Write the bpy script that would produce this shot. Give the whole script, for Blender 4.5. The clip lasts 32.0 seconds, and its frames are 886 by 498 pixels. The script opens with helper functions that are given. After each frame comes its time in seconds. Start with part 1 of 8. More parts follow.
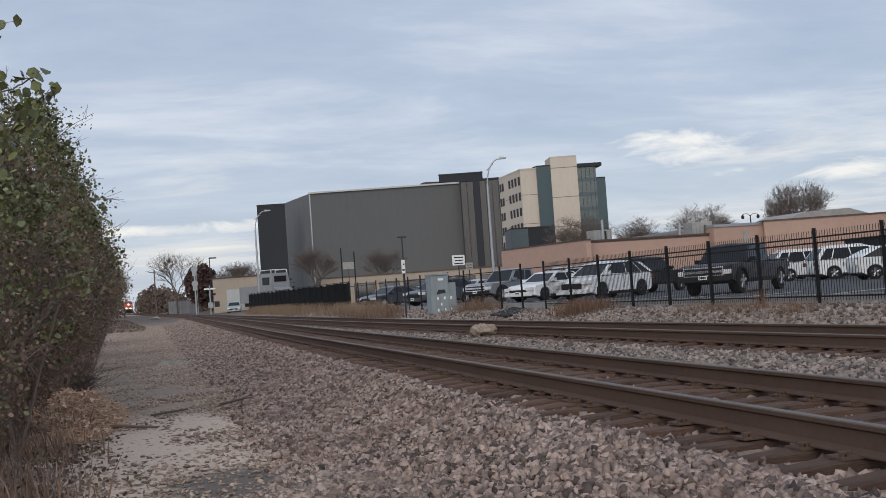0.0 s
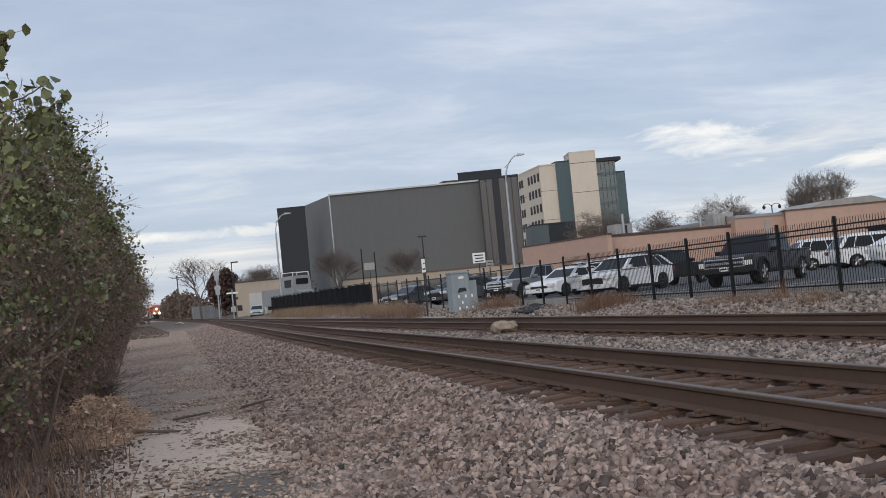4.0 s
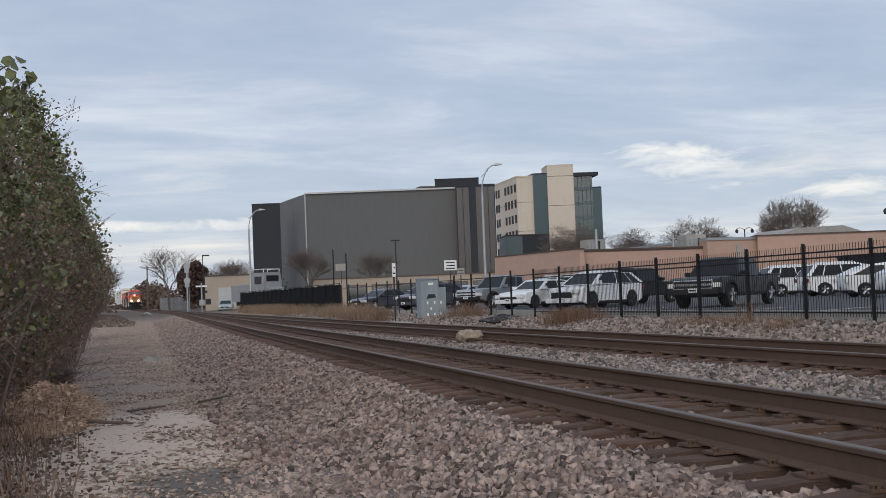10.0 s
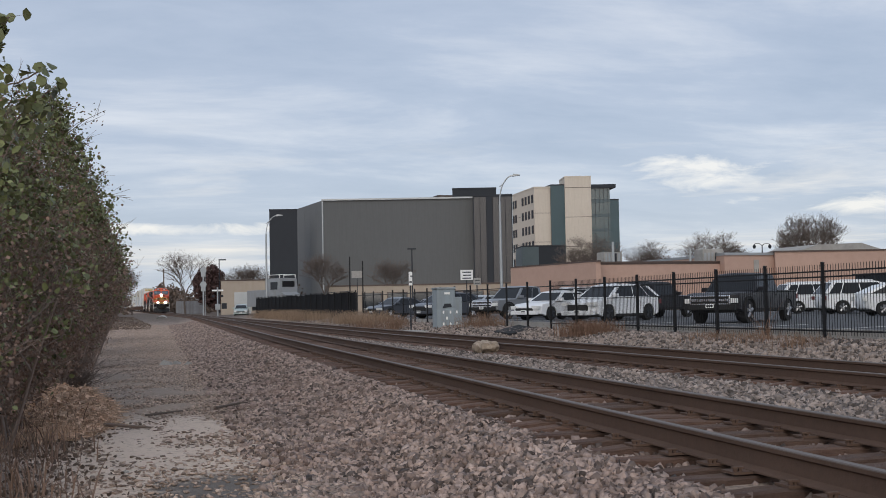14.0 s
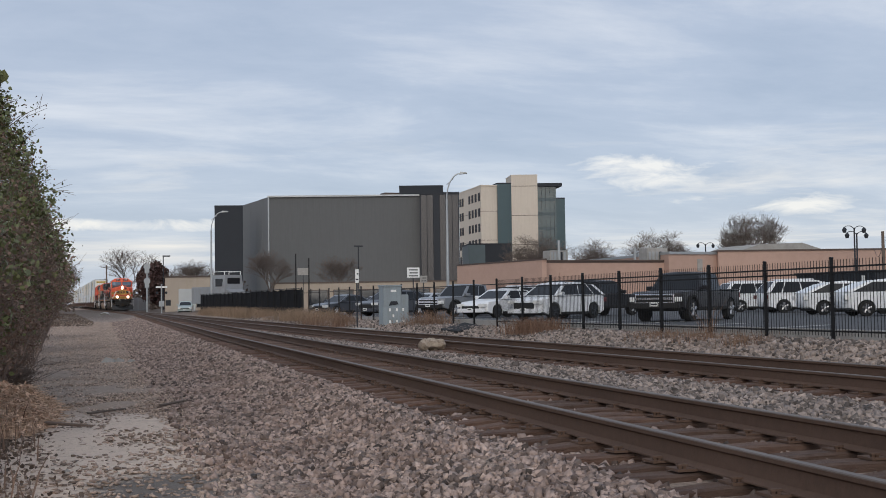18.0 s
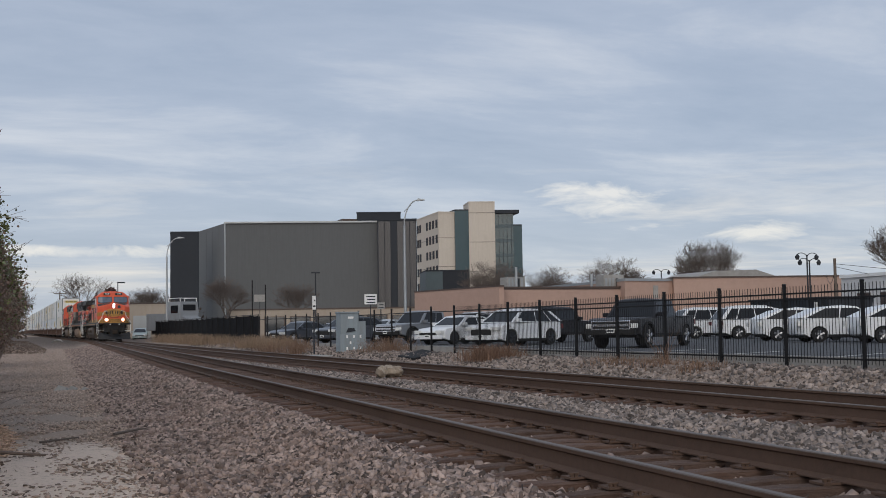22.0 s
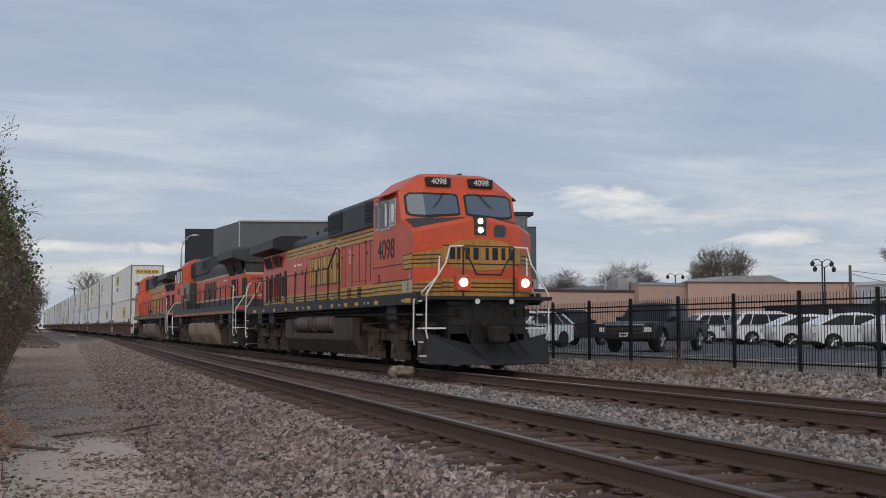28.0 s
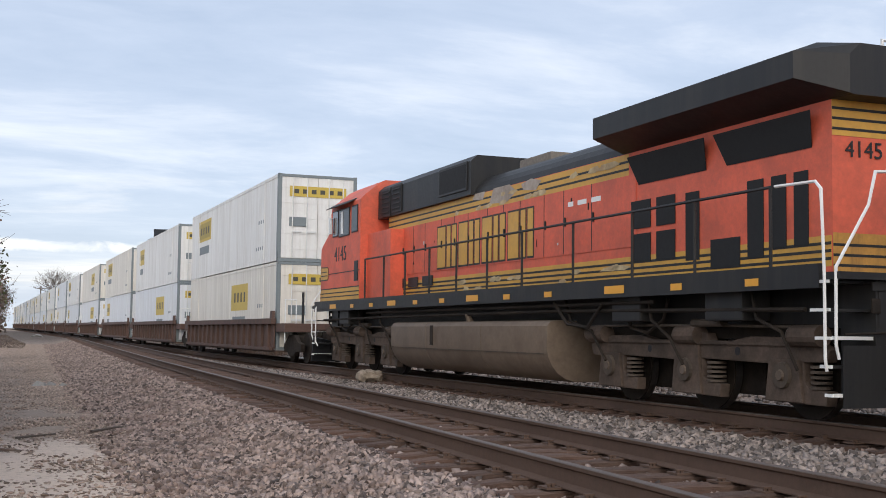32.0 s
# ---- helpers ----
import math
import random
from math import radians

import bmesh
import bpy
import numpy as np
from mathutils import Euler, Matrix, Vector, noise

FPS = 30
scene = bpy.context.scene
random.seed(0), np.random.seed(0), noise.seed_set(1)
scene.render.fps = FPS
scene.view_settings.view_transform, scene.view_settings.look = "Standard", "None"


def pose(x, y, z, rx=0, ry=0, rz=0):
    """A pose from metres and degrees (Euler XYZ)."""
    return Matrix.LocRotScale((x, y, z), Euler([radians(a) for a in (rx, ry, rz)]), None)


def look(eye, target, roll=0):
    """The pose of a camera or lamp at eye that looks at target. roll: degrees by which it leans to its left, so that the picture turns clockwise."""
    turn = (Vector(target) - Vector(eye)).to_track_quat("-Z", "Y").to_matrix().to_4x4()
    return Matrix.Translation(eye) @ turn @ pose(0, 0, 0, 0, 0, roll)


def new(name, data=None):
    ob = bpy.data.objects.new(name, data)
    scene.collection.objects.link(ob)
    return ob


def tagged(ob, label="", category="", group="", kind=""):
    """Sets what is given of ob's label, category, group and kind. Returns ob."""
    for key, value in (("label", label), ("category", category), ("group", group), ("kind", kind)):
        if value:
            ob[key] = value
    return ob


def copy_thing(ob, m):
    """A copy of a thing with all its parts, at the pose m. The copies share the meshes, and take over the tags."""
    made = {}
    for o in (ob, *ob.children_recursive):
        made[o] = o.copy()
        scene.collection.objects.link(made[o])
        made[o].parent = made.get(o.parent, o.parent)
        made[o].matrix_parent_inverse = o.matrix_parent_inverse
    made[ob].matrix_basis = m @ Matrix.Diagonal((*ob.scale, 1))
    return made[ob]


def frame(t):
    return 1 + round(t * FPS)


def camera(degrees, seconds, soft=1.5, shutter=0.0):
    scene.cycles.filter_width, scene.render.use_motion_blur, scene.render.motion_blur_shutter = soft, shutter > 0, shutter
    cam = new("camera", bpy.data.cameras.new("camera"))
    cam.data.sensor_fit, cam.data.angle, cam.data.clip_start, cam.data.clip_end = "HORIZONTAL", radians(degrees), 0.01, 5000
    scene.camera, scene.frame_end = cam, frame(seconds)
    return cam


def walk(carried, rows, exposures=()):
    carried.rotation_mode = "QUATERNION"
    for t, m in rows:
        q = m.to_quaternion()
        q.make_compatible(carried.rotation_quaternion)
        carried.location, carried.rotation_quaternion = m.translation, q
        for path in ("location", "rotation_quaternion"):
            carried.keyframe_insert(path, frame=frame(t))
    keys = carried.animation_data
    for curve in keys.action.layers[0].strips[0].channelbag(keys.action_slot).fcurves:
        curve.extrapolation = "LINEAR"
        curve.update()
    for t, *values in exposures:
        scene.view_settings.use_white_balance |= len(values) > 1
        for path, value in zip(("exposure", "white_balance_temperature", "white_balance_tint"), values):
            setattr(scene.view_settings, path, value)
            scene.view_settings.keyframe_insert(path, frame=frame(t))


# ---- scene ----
cam = camera(41.44, 32.0, soft=0.92)


def cam_pose(x, y, z, yaw, pitch, roll):
    """Eye, then degrees to the right of the train's track, upwards, and of lean."""
    a, b = radians(yaw), radians(pitch)
    way = Vector((math.sin(a) * math.cos(b), math.cos(a) * math.cos(b), math.sin(b)))
    return look((x, y, z), Vector((x, y, z)) + way, roll)


walk(cam, [
    (0, cam_pose(-0.107, -0.038, 0.940, 16.895, 2.063, -4.036)),
    (0.5, cam_pose(-0.076, -0.036, 0.923, 16.215, 1.399, -5.376)),
    (1, cam_pose(-0.075, -0.053, 0.923, 15.743, 0.867, -4.854)),
    (1.5, cam_pose(-0.072, -0.051, 0.930, 15.103, 1.019, -4.864)),
    (2, cam_pose(-0.065, -0.051, 0.928, 14.530, 1.594, -4.670)),
    (2.5, cam_pose(-0.062, -0.064, 0.926, 14.659, 1.883, -4.569)),
    (3, cam_pose(-0.055, -0.057, 0.923, 15.464, 1.840, -4.769)),
    (3.5, cam_pose(-0.042, -0.050, 0.923, 15.916, 1.914, -5.589)),
    (5.5, cam_pose(-0.053, -0.059, 0.923, 15.707, 2.388, -4.571)),
    (6, cam_pose(-0.059, -0.068, 0.923, 15.953, 2.250, -4.370)),
    (6.5, cam_pose(-0.067, -0.064, 0.924, 15.901, 2.187, -3.762)),
    (7, cam_pose(-0.058, -0.056, 0.926, 15.878, 2.409, -3.381)),
    (7.5, cam_pose(-0.058, -0.059, 0.925, 16.040, 2.589, -3.487)),
    (8, cam_pose(-0.054, -0.056, 0.924, 16.140, 2.581, -3.441)),
    (8.5, cam_pose(-0.054, -0.050, 0.920, 16.340, 2.607, -3.291)),
    (9, cam_pose(-0.080, -0.037, 0.937, 16.597, 3.054, -2.632)),
    (9.5, cam_pose(-0.043, -0.021, 0.935, 17.154, 2.825, -2.432)),
    (10, cam_pose(0.061, 0.002, 0.927, 17.168, 2.284, -2.247)),
    (10.5, cam_pose(0.075, 0.033, 0.933, 17.226, 2.204, -2.266)),
    (11, cam_pose(0.044, 0.027, 0.947, 17.003, 1.933, -1.771)),
    (11.5, cam_pose(0.041, 0.026, 0.956, 16.604, 2.065, -0.934)),
    (12, cam_pose(0.029, 0.020, 0.953, 16.560, 2.366, -1.269)),
    (12.5, cam_pose(0.017, 0.022, 0.958, 16.391, 2.512, -0.966)),
    (13, cam_pose(0.004, 0.002, 0.957, 16.358, 2.639, -0.884)),
    (13.5, cam_pose(0.001, -0.007, 0.958, 16.328, 2.789, -0.961)),
    (15.5, cam_pose(-0.009, -0.015, 0.958, 16.883, 2.526, -1.042)),
    (16, cam_pose(-0.012, -0.008, 0.960, 17.211, 2.755, -0.665)),
    (16.5, cam_pose(-0.006, 0.003, 0.959, 17.505, 2.724, -0.836)),
    (17, cam_pose(-0.003, 0.007, 0.958, 17.877, 2.651, -1.157)),
    (17.5, cam_pose(-0.008, 0.009, 0.956, 18.384, 2.657, -0.838)),
    (18, cam_pose(-0.002, 0.012, 0.959, 19.016, 2.585, -0.826)),
    (18.5, cam_pose(-0.004, -0.001, 0.960, 19.871, 2.633, -1.234)),
    (19, cam_pose(-0.007, -0.000, 0.963, 20.570, 2.796, -1.054)),
    (19.5, cam_pose(-0.012, -0.010, 0.958, 20.967, 2.907, -0.937)),
    (20, cam_pose(-0.008, -0.013, 0.961, 21.105, 2.952, -1.061)),
    (20.5, cam_pose(-0.007, -0.016, 0.965, 21.205, 3.214, -1.004)),
    (21, cam_pose(-0.012, -0.020, 0.965, 21.218, 3.456, -0.583)),
    (21.5, cam_pose(-0.008, -0.011, 0.964, 21.131, 3.721, -0.710)),
    (22, cam_pose(-0.014, -0.025, 0.965, 21.117, 3.850, -0.884)),
    (22.5, cam_pose(-0.011, -0.028, 0.965, 21.080, 3.879, -0.834)),
    (23, cam_pose(-0.012, -0.029, 0.965, 20.939, 3.853, -0.712)),
    (23.5, cam_pose(-0.017, -0.030, 0.967, 20.866, 3.857, -0.396)),
    (24, cam_pose(-0.015, -0.028, 0.966, 20.747, 3.980, -0.245)),
    (24.5, cam_pose(-0.014, -0.019, 0.966, 20.640, 4.073, -0.384)),
    (25, cam_pose(-0.013, -0.019, 0.964, 20.665, 4.094, -0.309)),
    (25.5, cam_pose(-0.023, -0.030, 0.965, 20.528, 4.063, -0.209)),
    (27.5, cam_pose(-0.021, -0.017, 0.967, 20.340, 3.890, 0.021)),
    (28, cam_pose(-0.019, -0.016, 0.964, 20.438, 3.905, 0.014)),
    (28.5, cam_pose(-0.017, -0.020, 0.964, 20.706, 3.955, 0.242)),
    (29, cam_pose(-0.024, -0.034, 0.968, 20.895, 3.874, 0.270)),
    (29.5, cam_pose(-0.023, -0.033, 0.966, 21.028, 3.751, 0.533)),
    (30, cam_pose(-0.023, -0.031, 0.966, 21.203, 3.584, 0.531)),
    (30.5, cam_pose(-0.017, -0.028, 0.971, 21.586, 3.399, 0.795)),
    (31, cam_pose(-0.015, -0.030, 0.968, 21.965, 3.397, 1.115)),
    (31.5, cam_pose(-0.010, -0.035, 0.964, 22.188, 3.702, 1.246)),
    (32, cam_pose(-0.013, -0.031, 0.975, 21.899, 4.129, 0.721)),
], exposures=[(0, 0.0), (1, 0.2), (2, 0.2), (3, 0.13), (6, 0.0), (20, 0.0), (22, -0.18), (25, -0.2), (28, -0.22), (29, -0.18), (30, 0.32), (31, 0.48), (32, 0.4)])

# ---- world and sun ----
SUN_AZ, SUN_EL = radians(208), radians(28)      # clockwise from +y; behind the camera, a little to its left
world = bpy.data.worlds.new("overcast_sky")
scene.world = world
world.use_nodes = True
wt = world.node_tree
wt.nodes.clear()


def wn(kind, **kw):
    n = wt.nodes.new(kind)
    for k, v in kw.items():
        n.inputs[k.replace("_", " ")].default_value = v
    return n


sky = wt.nodes.new("ShaderNodeTexSky")
sky.sky_type = "NISHITA"
sky.sun_disc = False
sky.sun_elevation, sky.sun_rotation = SUN_EL, SUN_AZ
sky_dim = wt.nodes.new("ShaderNodeVectorMath")
sky_dim.operation = "SCALE"
sky_dim.inputs["Scale"].default_value = 0.11
wt.links.new(sky.outputs[0], sky_dim.inputs[0])
tc = wt.nodes.new("ShaderNodeTexCoord")
sep = wt.nodes.new("ShaderNodeSeparateXYZ")
wt.links.new(tc.outputs["Generated"], sep.inputs[0])


def wmath(op, a, b, clamp=False):
    n = wt.nodes.new("ShaderNodeMath")
    n.operation, n.use_clamp = op, clamp
    for i, v in enumerate((a, b)):
        if isinstance(v, (int, float)):
            n.inputs[i].default_value = v
        else:
            wt.links.new(v, n.inputs[i])
    return n.outputs[0]


up = wmath("MAXIMUM", sep.outputs[2], 0.0)
lift = wmath("ADD", up, 0.13)
flat = wt.nodes.new("ShaderNodeCombineXYZ")
wt.links.new(wmath("DIVIDE", sep.outputs[0], lift), flat.inputs[0])
wt.links.new(wmath("DIVIDE", sep.outputs[1], lift), flat.inputs[1])
turned = wt.nodes.new("ShaderNodeMapping")
turned.inputs["Rotation"].default_value = (0, 0, radians(24))
turned.inputs["Scale"].default_value = (0.75, 1.35, 1)
wt.links.new(flat.outputs[0], turned.inputs[0])
layer = wn("ShaderNodeTexNoise", Scale=1.5, Detail=10, Roughness=0.62, Distortion=0.25)
veil = wn("ShaderNodeTexNoise", Scale=0.55, Detail=4, Roughness=0.5, Distortion=0.3)
for n in (layer, veil):
    wt.links.new(turned.outputs[0], n.inputs["Vector"])
both = wmath("ADD", wmath("MULTIPLY", layer.outputs[0], 0.6), wmath("MULTIPLY", veil.outputs[0], 0.4))
ramp = wt.nodes.new("ShaderNodeValToRGB")
stops = ramp.color_ramp.elements
stops[0].position, stops[0].color = 0.33, (0.385, 0.465, 0.605, 1)
stops[1].position, stops[1].color = 0.74, (0.86, 0.88, 0.93, 1)
mid = stops.new(0.50)
mid.color = (0.495, 0.566, 0.70, 1)
wt.links.new(both, ramp.inputs[0])
# paler towards the horizon
haze = wt.nodes.new("ShaderNodeMixRGB")
haze.inputs[2].default_value = (0.575, 0.635, 0.735, 1)
wt.links.new(ramp.outputs[0], haze.inputs[1])
wt.links.new(wmath("MULTIPLY", wmath("SUBTRACT", 0.14, up, True), 4.0, True), haze.inputs[0])
# low bright gaps in the cloud layer
low_map = wt.nodes.new("ShaderNodeMapping")
low_map.inputs["Scale"].default_value = (2.4, 2.4, 26)
wt.links.new(tc.outputs["Generated"], low_map.inputs[0])
gaps = wn("ShaderNodeTexNoise", Scale=1.3, Detail=7, Roughness=0.6, Distortion=0.4)
wt.links.new(low_map.outputs[0], gaps.inputs["Vector"])
near_horizon = wmath("MULTIPLY", wmath("MULTIPLY", wmath("SUBTRACT", 0.17, up, True), 9.0, True), wmath("MULTIPLY", up, 40.0, True))
glint = wt.nodes.new("ShaderNodeMixRGB")
glint.inputs[2].default_value = (0.98, 0.93, 0.88, 1)
wt.links.new(haze.outputs[0], glint.inputs[1])
wt.links.new(wmath("MULTIPLY", wmath("MULTIPLY", wmath("SUBTRACT", gaps.outputs[0], 0.56, True), 5.0, True), near_horizon, True), glint.inputs[0])
# the sunlit cloud banks low in the north-east, and the long pale streak over the line
side_way = wmath("DIVIDE", sep.outputs[0], wmath("MAXIMUM", sep.outputs[1], 0.05))
puff_map = wt.nodes.new("ShaderNodeMapping")
puff_map.inputs["Scale"].default_value = (1, 1, 3.2)
wt.links.new(tc.outputs["Generated"], puff_map.inputs[0])
puffs = wn("ShaderNodeTexNoise", Scale=16.0, Detail=8, Roughness=0.6, Distortion=0.6)
wt.links.new(puff_map.outputs[0], puffs.inputs["Vector"])
# each: way to the side, half width, height, half height, brightness
BANKS = ((0.545, 0.125, 0.107, 0.0155, 0.9), (0.69, 0.15, 0.0765, 0.010, 0.9), (0.08, 0.16, 0.067, 0.006, 0.9))
sky_now = glint.outputs[0]
for at_u, wide, at_z, tall, gain in BANKS:
    du = wmath("DIVIDE", wmath("SUBTRACT", side_way, at_u), wide)
    dz = wmath("DIVIDE", wmath("SUBTRACT", sep.outputs[2], at_z), tall)
    core = wmath("SUBTRACT", 1.0, wmath("ADD", wmath("MULTIPLY", du, du), wmath("MULTIPLY", dz, dz)))
    lit = wmath("MULTIPLY", wmath("ADD", core, wmath("MULTIPLY", wmath("SUBTRACT", puffs.outputs[0], 0.56), 5.0)), gain, True)
    lit = wmath("MULTIPLY", lit, wmath("MULTIPLY", wmath("ADD", core, 0.9), 1.2, True), True)
    bank = wt.nodes.new("ShaderNodeMixRGB")
    bank.inputs[2].default_value = (0.93, 0.91, 0.89, 1)
    wt.links.new(sky_now, bank.inputs[1])
    wt.links.new(lit, bank.inputs[0])
    sky_now = bank.outputs[0]
mix = wt.nodes.new("ShaderNodeMixRGB")
mix.inputs[0].default_value = 0.86
wt.links.new(sky_dim.outputs[0], mix.inputs[1])
wt.links.new(sky_now, mix.inputs[2])
bg = wn("ShaderNodeBackground", Strength=1.0)
wo = wt.nodes.new("ShaderNodeOutputWorld")
wt.links.new(mix.outputs[0], bg.inputs[0])
wt.links.new(bg.outputs[0], wo.inputs[0])

sun_data = bpy.data.lights.new("sun", "SUN")
sun_data.energy, sun_data.angle, sun_data.color = 1.35, radians(60), (1.0, 0.91, 0.80)
sun = new("sun", sun_data)
sun_way = Vector((math.sin(SUN_AZ) * math.cos(SUN_EL), math.cos(SUN_AZ) * math.cos(SUN_EL), math.sin(SUN_EL)))
sun.matrix_world = look(sun_way * 50, (0, 0, 0))
scene.view_settings.exposure = 0.0

# ---- materials ----
MATS = {}


def mat(name, base, rough=0.6, metal=0.0, vary=0.18, big=0.7, fine=14.0, bump=0.0, bump_scale=40.0, dirt=None,
        dirt_amount=0.35, streak=False, spec=0.5, piece=0.0, island=0.0, stretch=(1, 1, 1), glow=0.0, coat=0.0):
    """A procedural surface: two scales of noise on the base colour, dirt in patches or streaks, fine relief."""
    if name in MATS:
        return MATS[name]
    m = bpy.data.materials.new(name)
    m.use_nodes = True
    nt = m.node_tree
    b = nt.nodes["Principled BSDF"]
    L = nt.links.new

    def node(kind, **kw):
        n = nt.nodes.new(kind)
        for k, v in kw.items():
            n.inputs[k.replace("_", " ")].default_value = v
        return n

    def calc(op, a, c, clamp=False):
        n = nt.nodes.new("ShaderNodeMath")
        n.operation, n.use_clamp = op, clamp
        for i, v in enumerate((a, c)):
            if isinstance(v, (int, float)):
                n.inputs[i].default_value = v
            else:
                L(v, n.inputs[i])
        return n.outputs[0]

    co = node("ShaderNodeTexCoord")
    mp = node("ShaderNodeMapping")
    mp.inputs["Scale"].default_value = stretch
    L(co.outputs["Object"], mp.inputs[0])
    n1 = node("ShaderNodeTexNoise", Scale=big, Detail=5, Roughness=0.6)
    n2 = node("ShaderNodeTexNoise", Scale=fine, Detail=4, Roughness=0.65)
    for n in (n1, n2):
        L(mp.outputs[0], n.inputs["Vector"])
    v = calc("ADD", calc("MULTIPLY", n1.outputs[0], 0.9), calc("MULTIPLY", n2.outputs[0], 1.1))
    v = calc("MULTIPLY", calc("SUBTRACT", v, 1.0), vary * 2.4)
    v = calc("ADD", v, 1.0)
    if piece:
        oi = node("ShaderNodeObjectInfo")
        v = calc("MULTIPLY", v, calc("ADD", calc("MULTIPLY", oi.outputs["Random"], 2 * piece), 1 - piece))
    if island:
        ge = node("ShaderNodeNewGeometry")
        v = calc("MULTIPLY", v, calc("ADD", calc("MULTIPLY", ge.outputs["Random Per Island"], 2 * island), 1 - island))
    col = node("ShaderNodeVectorMath")
    col.operation = "SCALE"
    col.inputs[0].default_value = base
    L(v, col.inputs["Scale"])
    out = col.outputs[0]
    if dirt:
        mp2 = node("ShaderNodeMapping")
        mp2.inputs["Scale"].default_value = (2.2, 2.2, 0.12) if streak else (0.8, 0.8, 0.8)
        L(co.outputs["Object"], mp2.inputs[0])
        n3 = node("ShaderNodeTexNoise", Scale=1.6, Detail=7, Roughness=0.7)
        L(mp2.outputs[0], n3.inputs["Vector"])
        fac = calc("MULTIPLY", calc("MULTIPLY", calc("SUBTRACT", n3.outputs[0], 0.44, True), 5.0, True), dirt_amount)
        mx = node("ShaderNodeMixRGB")
        mx.inputs[2].default_value = (*dirt, 1)
        L(fac, mx.inputs[0])
        L(out, mx.inputs[1])
        out = mx.outputs[0]
    L(out, b.inputs["Base Color"])
    L(calc("ADD", calc("MULTIPLY", n2.outputs[0], 0.24), rough - 0.12, True), b.inputs["Roughness"])
    b.inputs["Metallic"].default_value = metal
    b.inputs["Specular IOR Level"].default_value = spec
    if coat:
        b.inputs["Coat Weight"].default_value = coat
        b.inputs["Coat Roughness"].default_value = 0.08
    if glow:
        b.inputs["Emission Color"].default_value = (1.0, 0.98, 0.94, 1)
        b.inputs["Emission Strength"].default_value = glow
    if bump:
        n4 = node("ShaderNodeTexNoise", Scale=bump_scale, Detail=4, Roughness=0.7)
        L(mp.outputs[0], n4.inputs["Vector"])
        bp = node("ShaderNodeBump", Strength=bump, Distance=0.02)
        L(n4.outputs[0], bp.inputs["Height"])
        L(bp.outputs[0], b.inputs["Normal"])
    MATS[name] = m
    return m


ORANGE = mat("orange_enamel", (0.66, 0.090, 0.031), 0.42, vary=0.13, dirt=(0.33, 0.078, 0.04), dirt_amount=0.35)
ORANGE_OLD = mat("faded_orange_enamel", (0.69, 0.125, 0.066), 0.55, vary=0.2, dirt=(0.27, 0.072, 0.046), dirt_amount=0.4)
YELLOW = mat("yellow_enamel", (0.62, 0.34, 0.055), 0.5, vary=0.14, dirt=(0.33, 0.18, 0.05), dirt_amount=0.35)
RESERVOIR = mat("rust_dusted_reservoir", (0.150, 0.112, 0.085), 0.6, vary=0.3, dirt=(0.06, 0.045, 0.034), dirt_amount=0.6, spec=0.3)
NOSE_YELLOW = mat("grimy_yellow_enamel", (0.50, 0.255, 0.05), 0.55, vary=0.25, dirt=(0.16, 0.085, 0.035), dirt_amount=0.7, streak=True)
ANTI_GLARE = mat("dark_anti_glare_paint", (0.050, 0.046, 0.044), 0.8, vary=0.2)
LOCO_BLACK = mat("weathered_black_enamel", (0.020, 0.020, 0.021), 0.5, vary=0.3, dirt=(0.040, 0.036, 0.032), dirt_amount=0.5, streak=True, spec=0.32)
GRIME = mat("running_gear_grime", (0.022, 0.0175, 0.0145), 0.8, vary=0.35, bump=0.3, spec=0.2, dirt=(0.062, 0.046, 0.034), dirt_amount=0.5)
TANK = mat("dusty_tank_steel", (0.090, 0.069, 0.053), 0.65, vary=0.3, spec=0.25, dirt=(0.028, 0.022, 0.017), dirt_amount=0.6, streak=True)
TANK_PALE = mat("dust_caked_tank_steel", (0.35, 0.245, 0.168), 0.6, vary=0.3, big=0.45, dirt=(0.125, 0.075, 0.045), dirt_amount=0.62, streak=False)
TANK_MID = mat("brown_tank_steel", (0.165, 0.122, 0.088), 0.6, vary=0.3, big=0.5, dirt=(0.095, 0.062, 0.04), dirt_amount=0.6)
FRAME = mat("dusty_truck_casting", (0.108, 0.078, 0.061), 0.8, vary=0.4, spec=0.2, bump=0.3, dirt=(0.035, 0.027, 0.021), dirt_amount=0.7)
STRIPE = mat("pale_cream_stripe", (0.60, 0.47, 0.31), 0.6, vary=0.15, dirt=(0.22, 0.16, 0.11), dirt_amount=0.5)
FADED_BLACK = mat("sun_faded_black_enamel", (0.044, 0.045, 0.048), 0.6, vary=0.3, dirt=(0.095, 0.083, 0.072), dirt_amount=0.5, streak=True, spec=0.4)
LOCKER_GREY = mat("grey_green_locker", (0.27, 0.26, 0.225), 0.6, vary=0.15, dirt=(0.15, 0.13, 0.11), dirt_amount=0.4, streak=True)
PLOW = mat("dark_grey_plow_steel", (0.020, 0.022, 0.026), 0.6, vary=0.25, spec=0.3, dirt=(0.03, 0.027, 0.024), dirt_amount=0.4, streak=True)
WHITE_PAINT = mat("white_safety_paint", (0.80, 0.80, 0.78), 0.5, vary=0.06)
# dark screens, and flat plates that give openings their inner shade as colour
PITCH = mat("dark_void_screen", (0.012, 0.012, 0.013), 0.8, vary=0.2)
# windscreen whose blue-grey base colour holds the reflection of the sky
SKY_TINT_GLASS = mat("windscreen_glass", (0.085, 0.115, 0.155), 0.14, vary=0.05, coat=0.8)
GLASS = mat("dark_window_glass", (0.025, 0.032, 0.04), 0.12, vary=0.05, coat=0.6)
